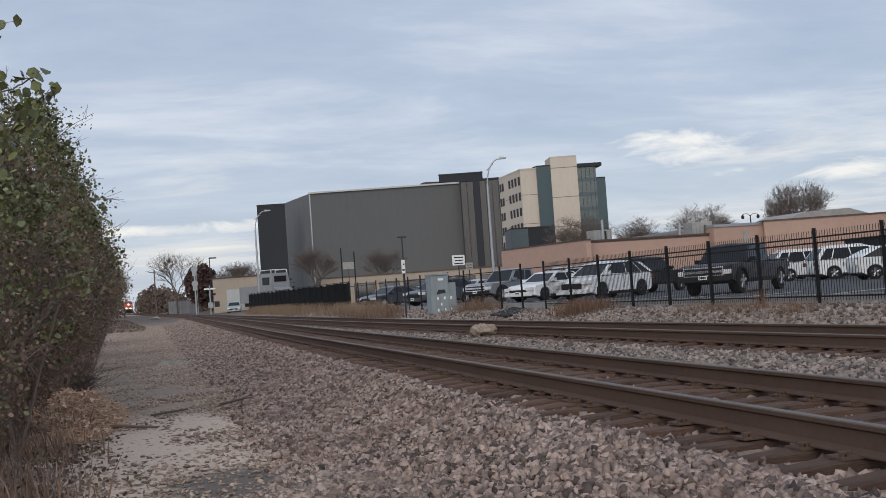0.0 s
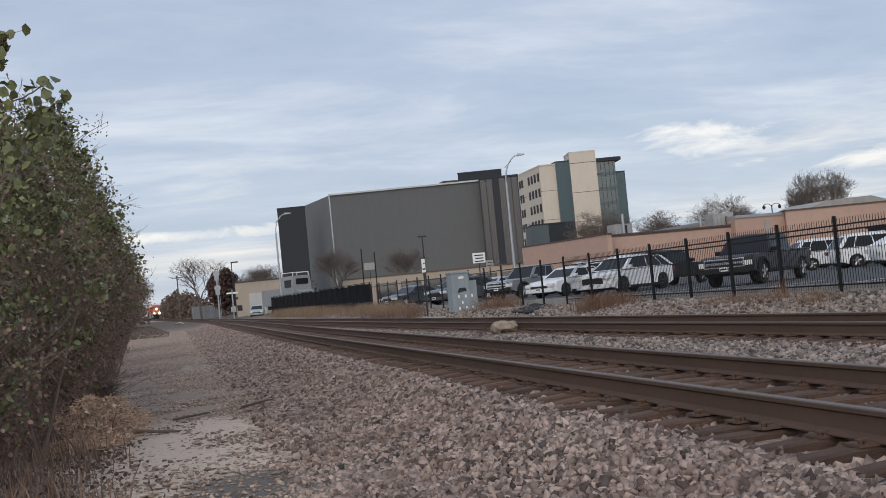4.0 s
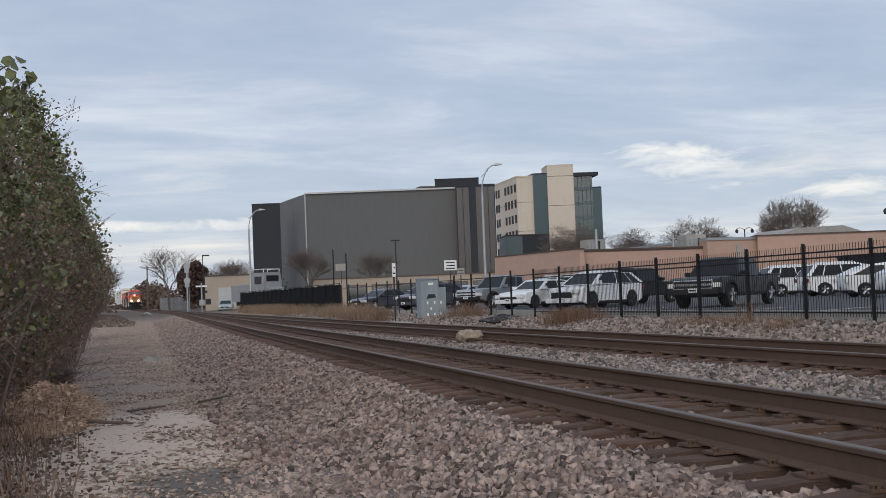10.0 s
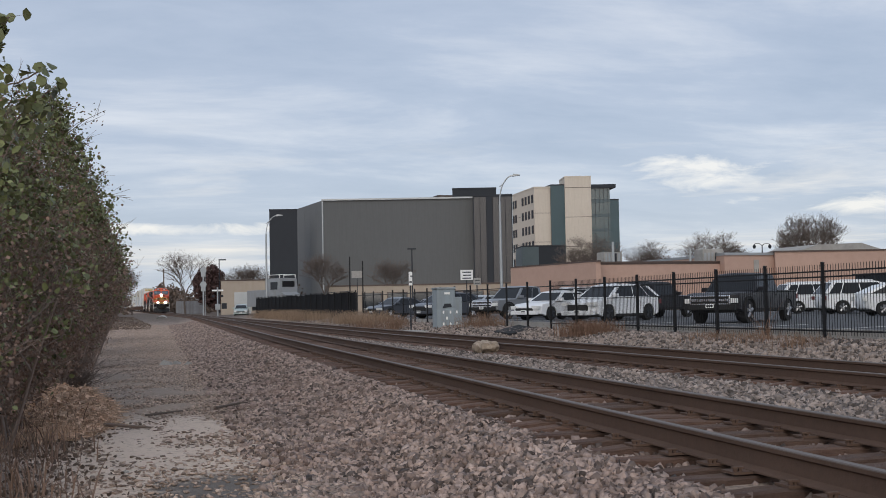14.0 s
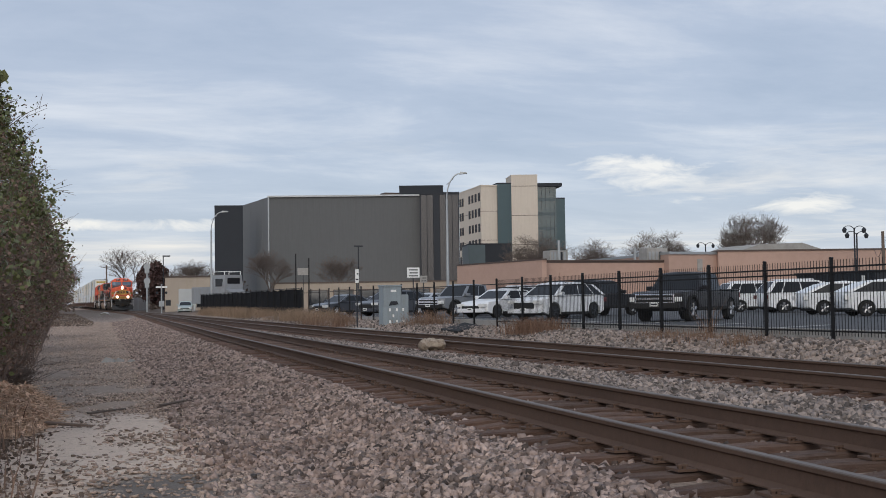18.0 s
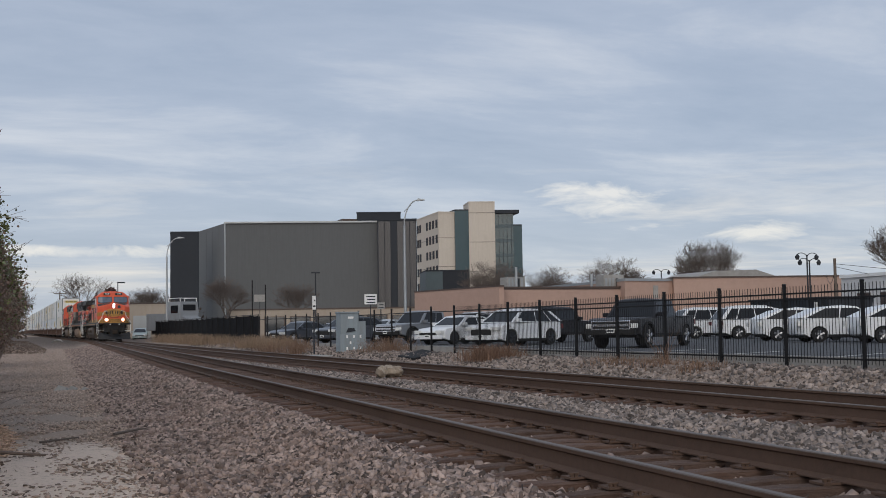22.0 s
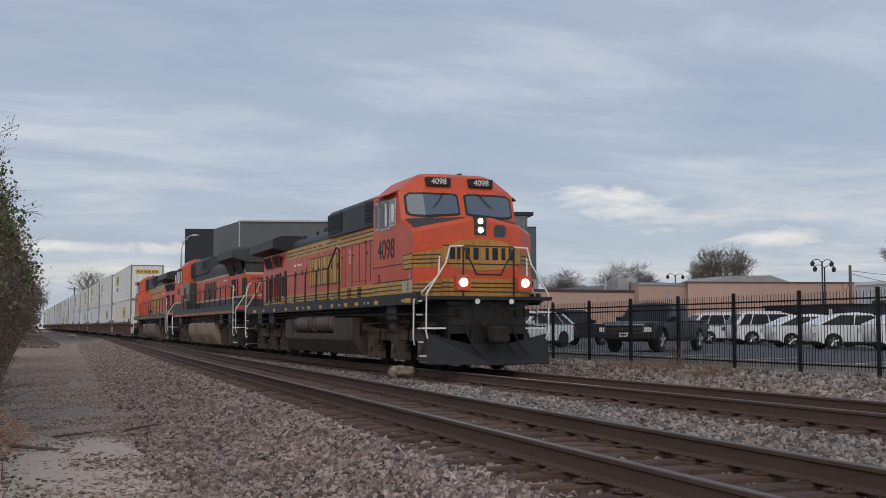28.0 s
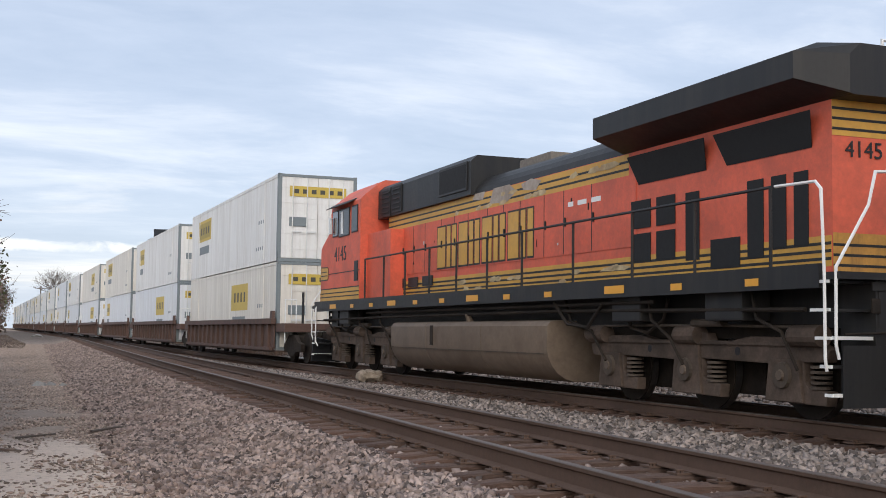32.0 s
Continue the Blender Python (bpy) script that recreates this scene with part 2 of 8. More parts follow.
CAR_GLASS = mat("dark_car_glass", (0.014, 0.016, 0.019), 0.15, vary=0.05, spec=0.28)
LAMP = mat("lit_headlamp", (1, 1, 1), 0.3, glow=220)
LENS = mat("unlit_lamp_lens", (0.7, 0.7, 0.68), 0.15, vary=0.05)
TREAD = mat("polished_wheel_tread", (0.35, 0.34, 0.33), 0.35, metal=1.0)
CONT = [mat("white_container_paint", (0.80, 0.79, 0.76), 0.5, vary=0.06, dirt=(0.50, 0.46, 0.40), dirt_amount=0.42, streak=True),
        mat("ivory_container_paint", (0.76, 0.72, 0.64), 0.5, vary=0.07, dirt=(0.45, 0.40, 0.33), dirt_amount=0.4, streak=True),
        mat("cool_white_container_paint", (0.74, 0.76, 0.78), 0.5, vary=0.06, dirt=(0.50, 0.48, 0.45), dirt_amount=0.3, streak=True)]
DECAL_YELLOW = mat("yellow_decal", (0.58, 0.42, 0.08), 0.55, vary=0.15)
DECAL_OLIVE = mat("faded_olive_decal", (0.40, 0.30, 0.07), 0.6, vary=0.2)
DECAL_DARK = mat("dark_decal", (0.07, 0.065, 0.05), 0.6, vary=0.1)
DECAL_GREY = mat("grey_decal", (0.20, 0.23, 0.24), 0.6, vary=0.1)
WELL = mat("oxide_red_well_steel", (0.105, 0.058, 0.043), 0.75, vary=0.3, dirt=(0.055, 0.04, 0.033), dirt_amount=0.6, streak=True)
RAIL_RUST = mat("rusty_rail_web", (0.098, 0.062, 0.046), 0.8, vary=0.25, bump=0.2, spec=0.25)
RAIL_TOP = mat("worn_rail_head", (0.125, 0.098, 0.082), 0.55, metal=0.25, vary=0.2)
TIE = mat("weathered_timber_tie", (0.100, 0.057, 0.041), 0.85, vary=0.55, piece=0.35, stretch=(0.8, 9, 9), fine=9, bump=0.9, bump_scale=14, dirt=(0.19, 0.13, 0.10), dirt_amount=0.55)
PLATE = mat("rusty_tie_plate", (0.10, 0.060, 0.042), 0.8, vary=0.3)
STONE = mat("ballast_stone", (0.268, 0.205, 0.176), 0.88, vary=0.45, big=0.8, fine=30, island=0.85, bump=0.15, bump_scale=60, dirt=(0.21, 0.135, 0.106), dirt_amount=0.45)
STONE_DUSTY = mat("dusty_scattered_stone", (0.36, 0.278, 0.228), 0.9, vary=0.35, fine=30, island=0.5, bump=0.15, bump_scale=60)
CHIP = mat("dark_bark_chip", (0.27, 0.20, 0.158), 0.9, vary=0.3, fine=24, island=0.5)
STONE_GREY = mat("grey_ballast_stone", (0.225, 0.185, 0.162), 0.88, vary=0.4, big=1.3, fine=30, island=0.75, bump=0.15, bump_scale=60)


# ---- mesh helpers ----
def part(name, bm, material, parent=None, label="", smooth=False):
    """Links a bmesh as one mesh object, under a thing or a part."""
    me = bpy.data.meshes.new(name)
    bm.normal_update()
    bm.to_mesh(me)
    bm.free()
    me.materials.append(material)
    if smooth:
        me.polygons.foreach_set("use_smooth", [True] * len(me.polygons))
        me.set_sharp_from_angle(angle=radians(32))
    ob = new(name, me)
    if parent:
        ob.parent = parent
    if label:
        ob["label"] = label
    return ob


def again(ob, m, parent=None):
    """Another object on the same mesh."""
    o = new(ob.name.split(".")[0], ob.data)
    o.parent = parent or ob.parent
    o.matrix_basis = m
    if "label" in ob:
        o["label"] = ob["label"]
    return o


def box(x0, x1, y0, y1, z0, z1, bev=0.0, bm=None):
    bm = bm or bmesh.new()
    vs = [bm.verts.new((x, y, z)) for x in (x0, x1) for y in (y0, y1) for z in (z0, z1)]
    fs = [bm.faces.new([vs[i] for i in q]) for q in ((0, 1, 3, 2), (4, 6, 7, 5), (0, 4, 5, 1), (2, 3, 7, 6), (0, 2, 6, 4), (1, 5, 7, 3))]
    if bev:
        es = list({e for f in fs for e in f.edges})
        bmesh.ops.bevel(bm, geom=es, offset=bev, segments=2, affect="EDGES", profile=0.7)
    return bm


def tube(a, b, r, r2=None, seg=8, bm=None, caps=True):
    bm = bm or bmesh.new()
    a, b = Vector(a), Vector(b)
    r2 = r if r2 is None else r2
    d = (b - a).normalized()
    u = d.orthogonal().normalized()
    w = d.cross(u)
    rings = []
    for p, q in ((a, r), (b, r2)):
        rings.append([bm.verts.new(p + (u * math.cos(k * math.tau / seg) + w * math.sin(k * math.tau / seg)) * q) for k in range(seg)])
    for k in range(seg):
        bm.faces.new((rings[0][k], rings[0][(k + 1) % seg], rings[1][(k + 1) % seg], rings[1][k]))
    if caps:
        bm.faces.new(rings[0][::-1])
        bm.faces.new(rings[1])
    return bm


def pipe(points, r, seg=6, bm=None):
    """A round bar swept along a line of points in one piece, mitred at its bends."""
    bm = bm or bmesh.new()
    P = [Vector(p) for p in points]
    D = [(b - a).normalized() for a, b in zip(P, P[1:])]
    u = D[0].orthogonal().normalized()
    rings = []
    for k, p in enumerate(P):
        d = D[0] if k == 0 else D[-1] if k == len(P) - 1 else (D[k - 1] + D[k])
        d = d.normalized() if d.length > 1e-4 else D[k]
        u = (u - d * u.dot(d)).normalized()
        w = d.cross(u)
        stretch = 1.0 if k in (0, len(P) - 1) else min(1.5, 1 / max(0.3, d.dot(D[k])))
        rings.append([p + (u * math.cos(a) + w * math.sin(a)) * r * stretch for a in [math.tau * i / seg for i in range(seg)]])
    return loft(rings, bm)


def prism(pts, a0, a1, axis="x", bev=0.0, bm=None):
    """A closed outline pushed along an axis. Outline: (y, z) for x, (x, z) for y, (x, y) for z."""
    bm = bm or bmesh.new()

    def at(p, a):
        return {"x": (a, p[0], p[1]), "y": (p[0], a, p[1]), "z": (p[0], p[1], a)}[axis]
    lo = [bm.verts.new(at(p, a0)) for p in pts]
    hi = [bm.verts.new(at(p, a1)) for p in pts]
    n = len(pts)
    fs = [bm.faces.new(lo[::-1]), bm.faces.new(hi)]
    for k in range(n):
        fs.append(bm.faces.new((lo[k], lo[(k + 1) % n], hi[(k + 1) % n], hi[k])))
    bmesh.ops.recalc_face_normals(bm, faces=fs)
    if bev:
        bmesh.ops.bevel(bm, geom=list({e for f in fs[:2] for e in f.edges}), offset=bev, segments=2, affect="EDGES", profile=0.7)
    return bm


def loft(rings, bm=None):
    """Closed rings of points joined one to the next, capped at both ends."""
    bm = bm or bmesh.new()
    vs = [[bm.verts.new(p) for p in r] for r in rings]
    n = len(vs[0])
    fs = []
    for a, b in zip(vs, vs[1:]):
        for k in range(n):
            fs.append(bm.faces.new((a[k], a[(k + 1) % n], b[(k + 1) % n], b[k])))
    fs += [bm.faces.new(vs[0][::-1]), bm.faces.new(vs[-1])]
    bmesh.ops.recalc_face_normals(bm, faces=fs)
    return bm


def quad_plate(corners, thick, bm=None):
    """A flat plate from four or more corners, with its thickness behind it."""
    bm = bm or bmesh.new()
    c = [Vector(p) for p in corners]
    nrm = (c[1] - c[0]).cross(c[2] - c[0]).normalized() * thick
    f = [bm.verts.new(p) for p in c]
    k = [bm.verts.new(p - nrm) for p in c]
    n = len(c)
    fs = [bm.faces.new(f), bm.faces.new(k[::-1])]
    for i in range(n):
        fs.append(bm.faces.new((f[i], k[i], k[(i + 1) % n], f[(i + 1) % n])))
    bmesh.ops.recalc_face_normals(bm, faces=fs)
    return bm


def lettering(name, text, size, material, parent, m, thick=0.004):
    """Raised figures in the built-in font, as a mesh."""
    cu = bpy.data.curves.new(name, "FONT")
    cu.body, cu.size, cu.extrude, cu.align_x, cu.align_y = text, size, thick, "CENTER", "CENTER"
    tmp = new(name, cu)
    bpy.context.view_layer.update()
    me = bpy.data.meshes.new_from_object(tmp.evaluated_get(bpy.context.evaluated_depsgraph_get()))
    bpy.data.objects.remove(tmp)
    bpy.data.curves.remove(cu)
    me.materials.clear()
    me.materials.append(material)
    ob = new(name, me)
    ob.parent = parent
    ob.matrix_basis = m
    return ob


def mesh_object(name, verts, faces, material, parent=None):
    me = bpy.data.meshes.new(name)
    verts, faces = np.asarray(verts, dtype=np.float32), np.asarray(faces, dtype=np.int32)
    k = faces.shape[1]
    me.vertices.add(len(verts))
    me.vertices.foreach_set("co", verts.ravel())
    me.loops.add(faces.size)
    me.loops.foreach_set("vertex_index", faces.ravel())
    me.polygons.add(len(faces))
    me.polygons.foreach_set("loop_start", np.arange(0, faces.size, k, dtype=np.int32))
    me.update(calc_edges=True)
    me.validate()
    me.materials.append(material)
    ob = new(name, me)
    if parent:
        ob.parent = parent
    return ob


# ---- the plan: z = 0 is the rail tops; y runs along the train's track ----
MAIN_X, MAIN_SLOPE = 10.08, 0.0075   # middle of the train's track at y = 0, and its slant
NEAR_X, NEAR_SLOPE = 4.66, 0.0467    # middle of the near track at y = 0, and its slant towards the other one
GAUGE = 1.435


def near_x(y):
    return NEAR_X + NEAR_SLOPE * y


def main_x(y):
    return MAIN_X + MAIN_SLOPE * y


def fence_x(y):
    return 16.02 + 0.0009 * y


def smooth(a, b, v):
    k = np.clip((v - a) / (b - a), 0, 1)
    return k * k * (3 - 2 * k)


def rise(y):
    """The line climbs gently as it leaves."""
    return 0.0024 * np.clip(np.asarray(y, float) - 40, 0, 350)


def ground_z(x, y):
    """Height of the ground under the ballast, dirt and lot."""
    x, y = np.asarray(x, float), np.asarray(y, float)
    u = x - near_x(np.minimum(y, 136))
    bed = -0.55 + 0.30 * smooth(-2.9, -1.45, u) - 0.02 * smooth(-1.45, -1.2, u)
    f = fence_x(y)
    far = smooth(12.0, 13.2, x) * -0.10 + smooth(13.0, f - 0.6, x) * 0.36
    z = bed + far
    flat = smooth(110, 170, y)
    return z * (1 - flat) + flat * (-0.27 + 0.25 * smooth(14, 22, x)) + rise(y)


# ---- ground ----
def ground_material():
    m = bpy.data.materials.new("trackside_dirt")
    m.use_nodes = True
    nt = m.node_tree
    L = nt.links.new
    b = nt.nodes["Principled BSDF"]
    b.inputs["Roughness"].default_value = 0.95
    co = nt.nodes.new("ShaderNodeTexCoord")

    def noise_of(scale, detail=6, rough=0.6):
        n = nt.nodes.new("ShaderNodeTexNoise")
        n.inputs["Scale"].default_value, n.inputs["Detail"].default_value, n.inputs["Roughness"].default_value = scale, detail, rough
        L(co.outputs["Object"], n.inputs["Vector"])
        return n.outputs[0]

    def calc(op, a, c, clamp=False):
        n = nt.nodes.new("ShaderNodeMath")
        n.operation, n.use_clamp = op, clamp
        for i, v in enumerate((a, c)):
            if isinstance(v, (int, float)):
                n.inputs[i].default_value = v
            else:
                L(v, n.inputs[i])
        return n.outputs[0]

    def blend(fac, a, c):
        n = nt.nodes.new("ShaderNodeMixRGB")
        L(fac, n.inputs[0])
        for i, v in ((1, a), (2, c)):
            if isinstance(v, tuple):
                n.inputs[i].default_value = (*v, 1)
            else:
                L(v, n.inputs[i])
        return n.outputs[0]

    def patch(cx, cy, rx, ry, soft):
        """A stain with its own ragged outline."""
        s = nt.nodes.new("ShaderNodeSeparateXYZ")
        L(co.outputs["Object"], s.inputs[0])
        dx = calc("DIVIDE", calc("SUBTRACT", s.outputs[0], cx), rx)
        dy = calc("DIVIDE", calc("SUBTRACT", s.outputs[1], cy), ry)
        d = calc("ADD", calc("MULTIPLY", dx, dx), calc("MULTIPLY", dy, dy))
        d = calc("ADD", d, calc("MULTIPLY", calc("SUBTRACT", noise_of(2.3), 0.5), soft))
        near_ = calc("MULTIPLY", calc("SUBTRACT", 1.25, d), 0.9)
        speckle = calc("ADD", calc("MULTIPLY", calc("SUBTRACT", noise_of(8, 5, 0.7), 0.5), 2.2), calc("MULTIPLY", calc("SUBTRACT", noise_of(34, 3), 0.5), 1.2))
        return calc("MULTIPLY", calc("ADD", near_, speckle), 1.6, True)

    base = blend(calc("MULTIPLY", calc("SUBTRACT", noise_of(0.5), 0.35, True), 3.0, True), (0.26, 0.199, 0.160), (0.41, 0.317, 0.255))
    grit = blend(calc("MULTIPLY", calc("SUBTRACT", noise_of(22, 4), 0.42, True), 4.0, True), (0.17, 0.128, 0.102), (0.54, 0.425, 0.345))
    half = nt.nodes.new("ShaderNodeValue")
    half.outputs[0].default_value = 0.5
    c = blend(half.outputs[0], base, grit)
    crumbs = calc("MULTIPLY", calc("SUBTRACT", noise_of(16, 5), 0.54, True), 6.0, True)
    sand = blend(crumbs, (0.64, 0.52, 0.43), (0.43, 0.34, 0.275))
    c = blend(patch(0.6, 13.3, 1.3, 4.8, 1.9), c, sand)
    c = blend(patch(1.05, 10.0, 0.7, 1.0, 1.6), c, (0.150, 0.132, 0.118))
    c = blend(patch(0.6, 23.0, 1.2, 6.0, 1.6), c, (0.31, 0.247, 0.202))
    c = blend(patch(6, 200, 40, 85, 0.5), c, (0.105, 0.080, 0.064))
    L(c, b.inputs["Base Color"])
    bp = nt.nodes.new("ShaderNodeBump")
    bp.inputs["Strength"].default_value, bp.inputs["Distance"].default_value = 0.8, 0.03
    L(noise_of(24, 6, 0.7), bp.inputs["Height"])
    L(bp.outputs[0], b.inputs["Normal"])
    return m


def steps(*spans):
    out = []
    for a, b, n in spans:
        out += [a + (b - a) * k / n for k in range(n)]
    return out + [spans[-1][1]]


gx = steps((-2600, -60, 12), (-60, -6, 12), (-6, 20, 104), (20, 60, 16), (60, 2600, 14))
gy = steps((-2600, -40, 12), (-40, 0, 10), (0, 40, 100), (40, 180, 70), (180, 600, 20), (600, 3200, 12))
GX, GY = np.meshgrid(gx, gy, indexing="ij")
GZ = ground_z(GX, GY)
near_camera = np.exp(-((GX - 1) ** 2) / 40 - ((GY - 14) ** 2) / 500)
bumps = np.array([[noise.noise(Vector((x * 1.3, y * 0.9, 0.0))) for y in gy] for x in gx])
GZ = GZ + bumps * 0.045 * near_camera
nx, ny = len(gx), len(gy)
ii, jj = np.meshgrid(np.arange(nx - 1), np.arange(ny - 1), indexing="ij")
quads = np.stack([ii * ny + jj, (ii + 1) * ny + jj, (ii + 1) * ny + jj + 1, ii * ny + jj + 1], -1).reshape(-1, 4)
ground = mesh_object("ground", np.stack([GX, GY, GZ], -1).reshape(-1, 3), quads, ground_material())
tagged(ground, "brown gravelly trackside dirt with a pale sandy patch", "ground", kind="structure")


# ---- tracks ----
def rail_mesh(x, y0, y1, slope, n, name, parent):
    """A flat-bottomed rail: web and foot in one part, the worn running head in another."""
    body = [(-0.076, -0.186), (0.076, -0.186), (0.076, -0.176), (0.016, -0.150), (0.010, -0.052), (0.036, -0.036), (0.037, -0.012),
            (-0.037, -0.012), (-0.036, -0.036), (-0.010, -0.052), (-0.016, -0.150), (-0.076, -0.176)]
    head = [(-0.0365, -0.014), (0.0365, -0.014), (0.036, -0.006), (0.027, 0.0), (-0.027, 0.0), (-0.036, -0.006)]
    ys = [y0 + (y1 - y0) * (k / n) ** 1.6 for k in range(n + 1)]
    web = part(name, loft([[(x + slope * y + a, y, z + float(rise(y))) for a, z in body] for y in ys]), RAIL_RUST, parent)
    part("rail_head", loft([[(x + slope * y + a, y, z + float(rise(y))) for a, z in head] for y in ys]), RAIL_TOP, web, "bare steel running surface")
    return web


def tie_bmesh(seed, length=2.6):
    """A split and worn timber."""
    rnd = random.Random(seed)
    bm = bmesh.new()
    rings = []
    for k in range(9):
        a = -length / 2 + length * k / 8
        w, s, t = 0.115 + rnd.uniform(-0.008, 0.006), rnd.uniform(-0.007, 0.007), rnd.uniform(-0.014, 0.006)
        if k in (0, 8):
            w, t = w - 0.016, t - 0.018
            a += rnd.uniform(-0.06, 0.03)
        rings.append([(a, -w + s, -0.36), (a, w + s, -0.36), (a, w + s, -0.215 + t), (a, w * 0.75 + s, -0.200 + t),
                      (a, 0.02 + s, -0.206 + t), (a, -w * 0.75 + s, -0.200 + t), (a, -w + s, -0.215 + t)])
    return loft(rings, bm)


def track(name, label, middle, slope, y0, y1, pitch, parts_to):
    tr = tagged(new(name), label, "railway track", kind="structure")
    for side in (-1, 1):
        rail_mesh(middle + side * (GAUGE / 2 + 0.036), y0, y1 if pitch > 0.56 else 137, slope, 60, "rail", tr)
    shapes = []
    rnd = random.Random(5 if pitch < 0.565 else 9)
    ang = math.atan(slope)
    count, y = 0, y0 + 0.3
    rest_v, rest_f = [], []
    while y < y1:
        x = middle + slope * y
        m = Matrix.Translation((x + rnd.uniform(-0.05, 0.05), y + rnd.uniform(-0.03, 0.03), rnd.uniform(-0.012, 0.004) + float(rise(y)))) @ Matrix.Rotation(-ang + rnd.uniform(-0.02, 0.02), 4, "Z")
        if y < parts_to:
            if len(shapes) < 7:
                o = part("tie", tie_bmesh(len(shapes) + (20 if pitch < 0.565 else 0)), TIE, tr)
                o.matrix_basis = m
                shapes.append(o)
            else:
                o = again(shapes[rnd.randrange(7)], m)
            if y < 30 and y > 3:
                for side in (-1, 1):
                    c = side * (GAUGE / 2 + 0.036)
                    if not PLATES:
                        bm = box(-0.18, 0.18, -0.09, 0.09, -0.203, -0.186)
                        for sx in (-0.115, 0.115, 0.15, -0.15):
                            sy = 0.05 if sx > 0 else -0.05
                            box(sx - 0.011, sx + 0.011, sy - 0.011, sy + 0.011, -0.19, -0.165, bm=bm)
                            box(sx - 0.02, sx + 0.02, sy - 0.017, sy + 0.017, -0.168, -0.155, bm=bm)
                        pl = part("tie_plate", bm, PLATE, o, "rusty plate with spikes")
                        PLATES.append(pl)
                        pl.matrix_basis = Matrix.Translation((c, 0, 0.003))
                    else:
                        again(PLATES[0], Matrix.Translation((c, 0, 0.003)), o)
        else:
            k = len(rest_v)
            for dx in (-1.3, 1.3):
                for dy in (-0.115, 0.115):
                    for z in (-0.36, -0.205):
                        rest_v.append(m @ Vector((dx, dy, z)))
            rest_f += [[k + i for i in q] for q in ((0, 1, 3, 2), (4, 6, 7, 5), (0, 4, 5, 1), (2, 3, 7, 6), (0, 2, 6, 4), (1, 5, 7, 3))]
        y += pitch * rnd.uniform(0.9, 1.1)
    if rest_v:
        mesh_object("far_ties", rest_v, rest_f, TIE, tr)["kind"] = "stuff"
    return tr


PLATES = []
track("siding_track", "worn siding track on weathered timber ties", NEAR_X, NEAR_SLOPE, -12, 124, 0.56, 78)
track("main_track", "main line track with rusty rails on timber ties", MAIN_X, MAIN_SLOPE, -60, 760, 0.57, 66)


# ---- ballast ----
def scatter(name, label, n, place, size, material, seed, flat=1.0, lift=0.0):
    """Broken stones as distorted blocks, all in one mesh."""
    g = np.random.default_rng(seed)
    x, y = place(g, n)
    n = len(x)
    z = ground_z(x, y) + lift
    cube = np.array([(a, b, c) for a in (-1, 1) for b in (-1, 1) for c in (-1, 1)], float)
    fc = np.array([(0, 1, 3, 2), (4, 6, 7, 5), (0, 4, 5, 1), (2, 3, 7, 6), (0, 2, 6, 4), (1, 5, 7, 3)])
    s = size * g.uniform(0.55, 1.25, (n, 1, 1)) * g.uniform(0.45, 1.35, (n, 1, 3))
    v = cube[None] * (1 + g.uniform(-0.62, 0.40, (n, 8, 3))) * s * 0.5
    q = g.normal(size=(n, 4))
    q /= np.linalg.norm(q, axis=1, keepdims=True)
    w, a, b, c = q.T
    R = np.stack([np.stack([1 - 2 * (b * b + c * c), 2 * (a * b - c * w), 2 * (a * c + b * w)], -1),
                  np.stack([2 * (a * b + c * w), 1 - 2 * (a * a + c * c), 2 * (b * c - a * w)], -1),
                  np.stack([2 * (a * c - b * w), 2 * (b * c + a * w), 1 - 2 * (a * a + b * b)], -1)], 1)
    v = np.einsum("nij,nkj->nki", R, v) * np.array([1, 1, flat])
    v += np.stack([x, y, z + g.uniform(-0.1, 0.6, n) * s[:, 0].mean(1) * 0.5], -1)[:, None]
    f = (fc[None] + 8 * np.arange(n)[:, None, None]).reshape(-1, 4)
    ob = mesh_object(name, v.reshape(-1, 3), f, material)
    return tagged(ob, label, "gravel", kind="stuff")


def shoulder(g, n):
    y = 3.5 + 104 * g.uniform(0, 1, n) ** 2.3
    u = -1.27 - 2.64 * g.uniform(0, 1, n) ** 0.9
    thin = g.uniform(0, 1, n) < np.clip((u + 3.9) / 1.0, 0, 1)
    return (near_x(y) + u)[thin], y[thin]


def toe(g, n):
    y = 7 + 100 * g.uniform(0, 1, n) ** 2.0
    x = -0.7 + (near_x(y) - 2.0) * g.uniform(0, 1, n)
    sandy = ((x - 0.55) / 1.3) ** 2 + ((y - 13.4) / 4.4) ** 2 < 1
    keep = g.uniform(0, 1, n) < np.clip((x + 0.9) / 2.6, 0.32, 1) * np.where(sandy, 0.2, 1.0)
    return x[keep], y[keep]


def sand_bits(g, n):
    return 0.85 + 1.25 * g.uniform(-1, 1, n), 8.0 + 12 * g.uniform(0, 1, n) ** 1.2


def between(g, n):
    y = 4 + 76 * g.uniform(0, 1, n) ** 2.0
    a, b = near_x(y) + 1.22, main_x(y) - 1.22
    return a + (b - a) * g.uniform(0, 1, n), y


def cribs(middle, slope):
    def place(g, n):
        y = 4 + 40 * g.uniform(0, 1, n) ** 1.4
        x = middle + slope * y + g.uniform(-1.30, 1.30, n)
        return x, y
    return place


def strip(g, n):
    y = 10 + 80 * g.uniform(0, 1, n) ** 1.6
    return main_x(y) + 1.2 + (fence_x(y) + 0.4 - main_x(y) - 1.2) * g.uniform(0, 1, n), y


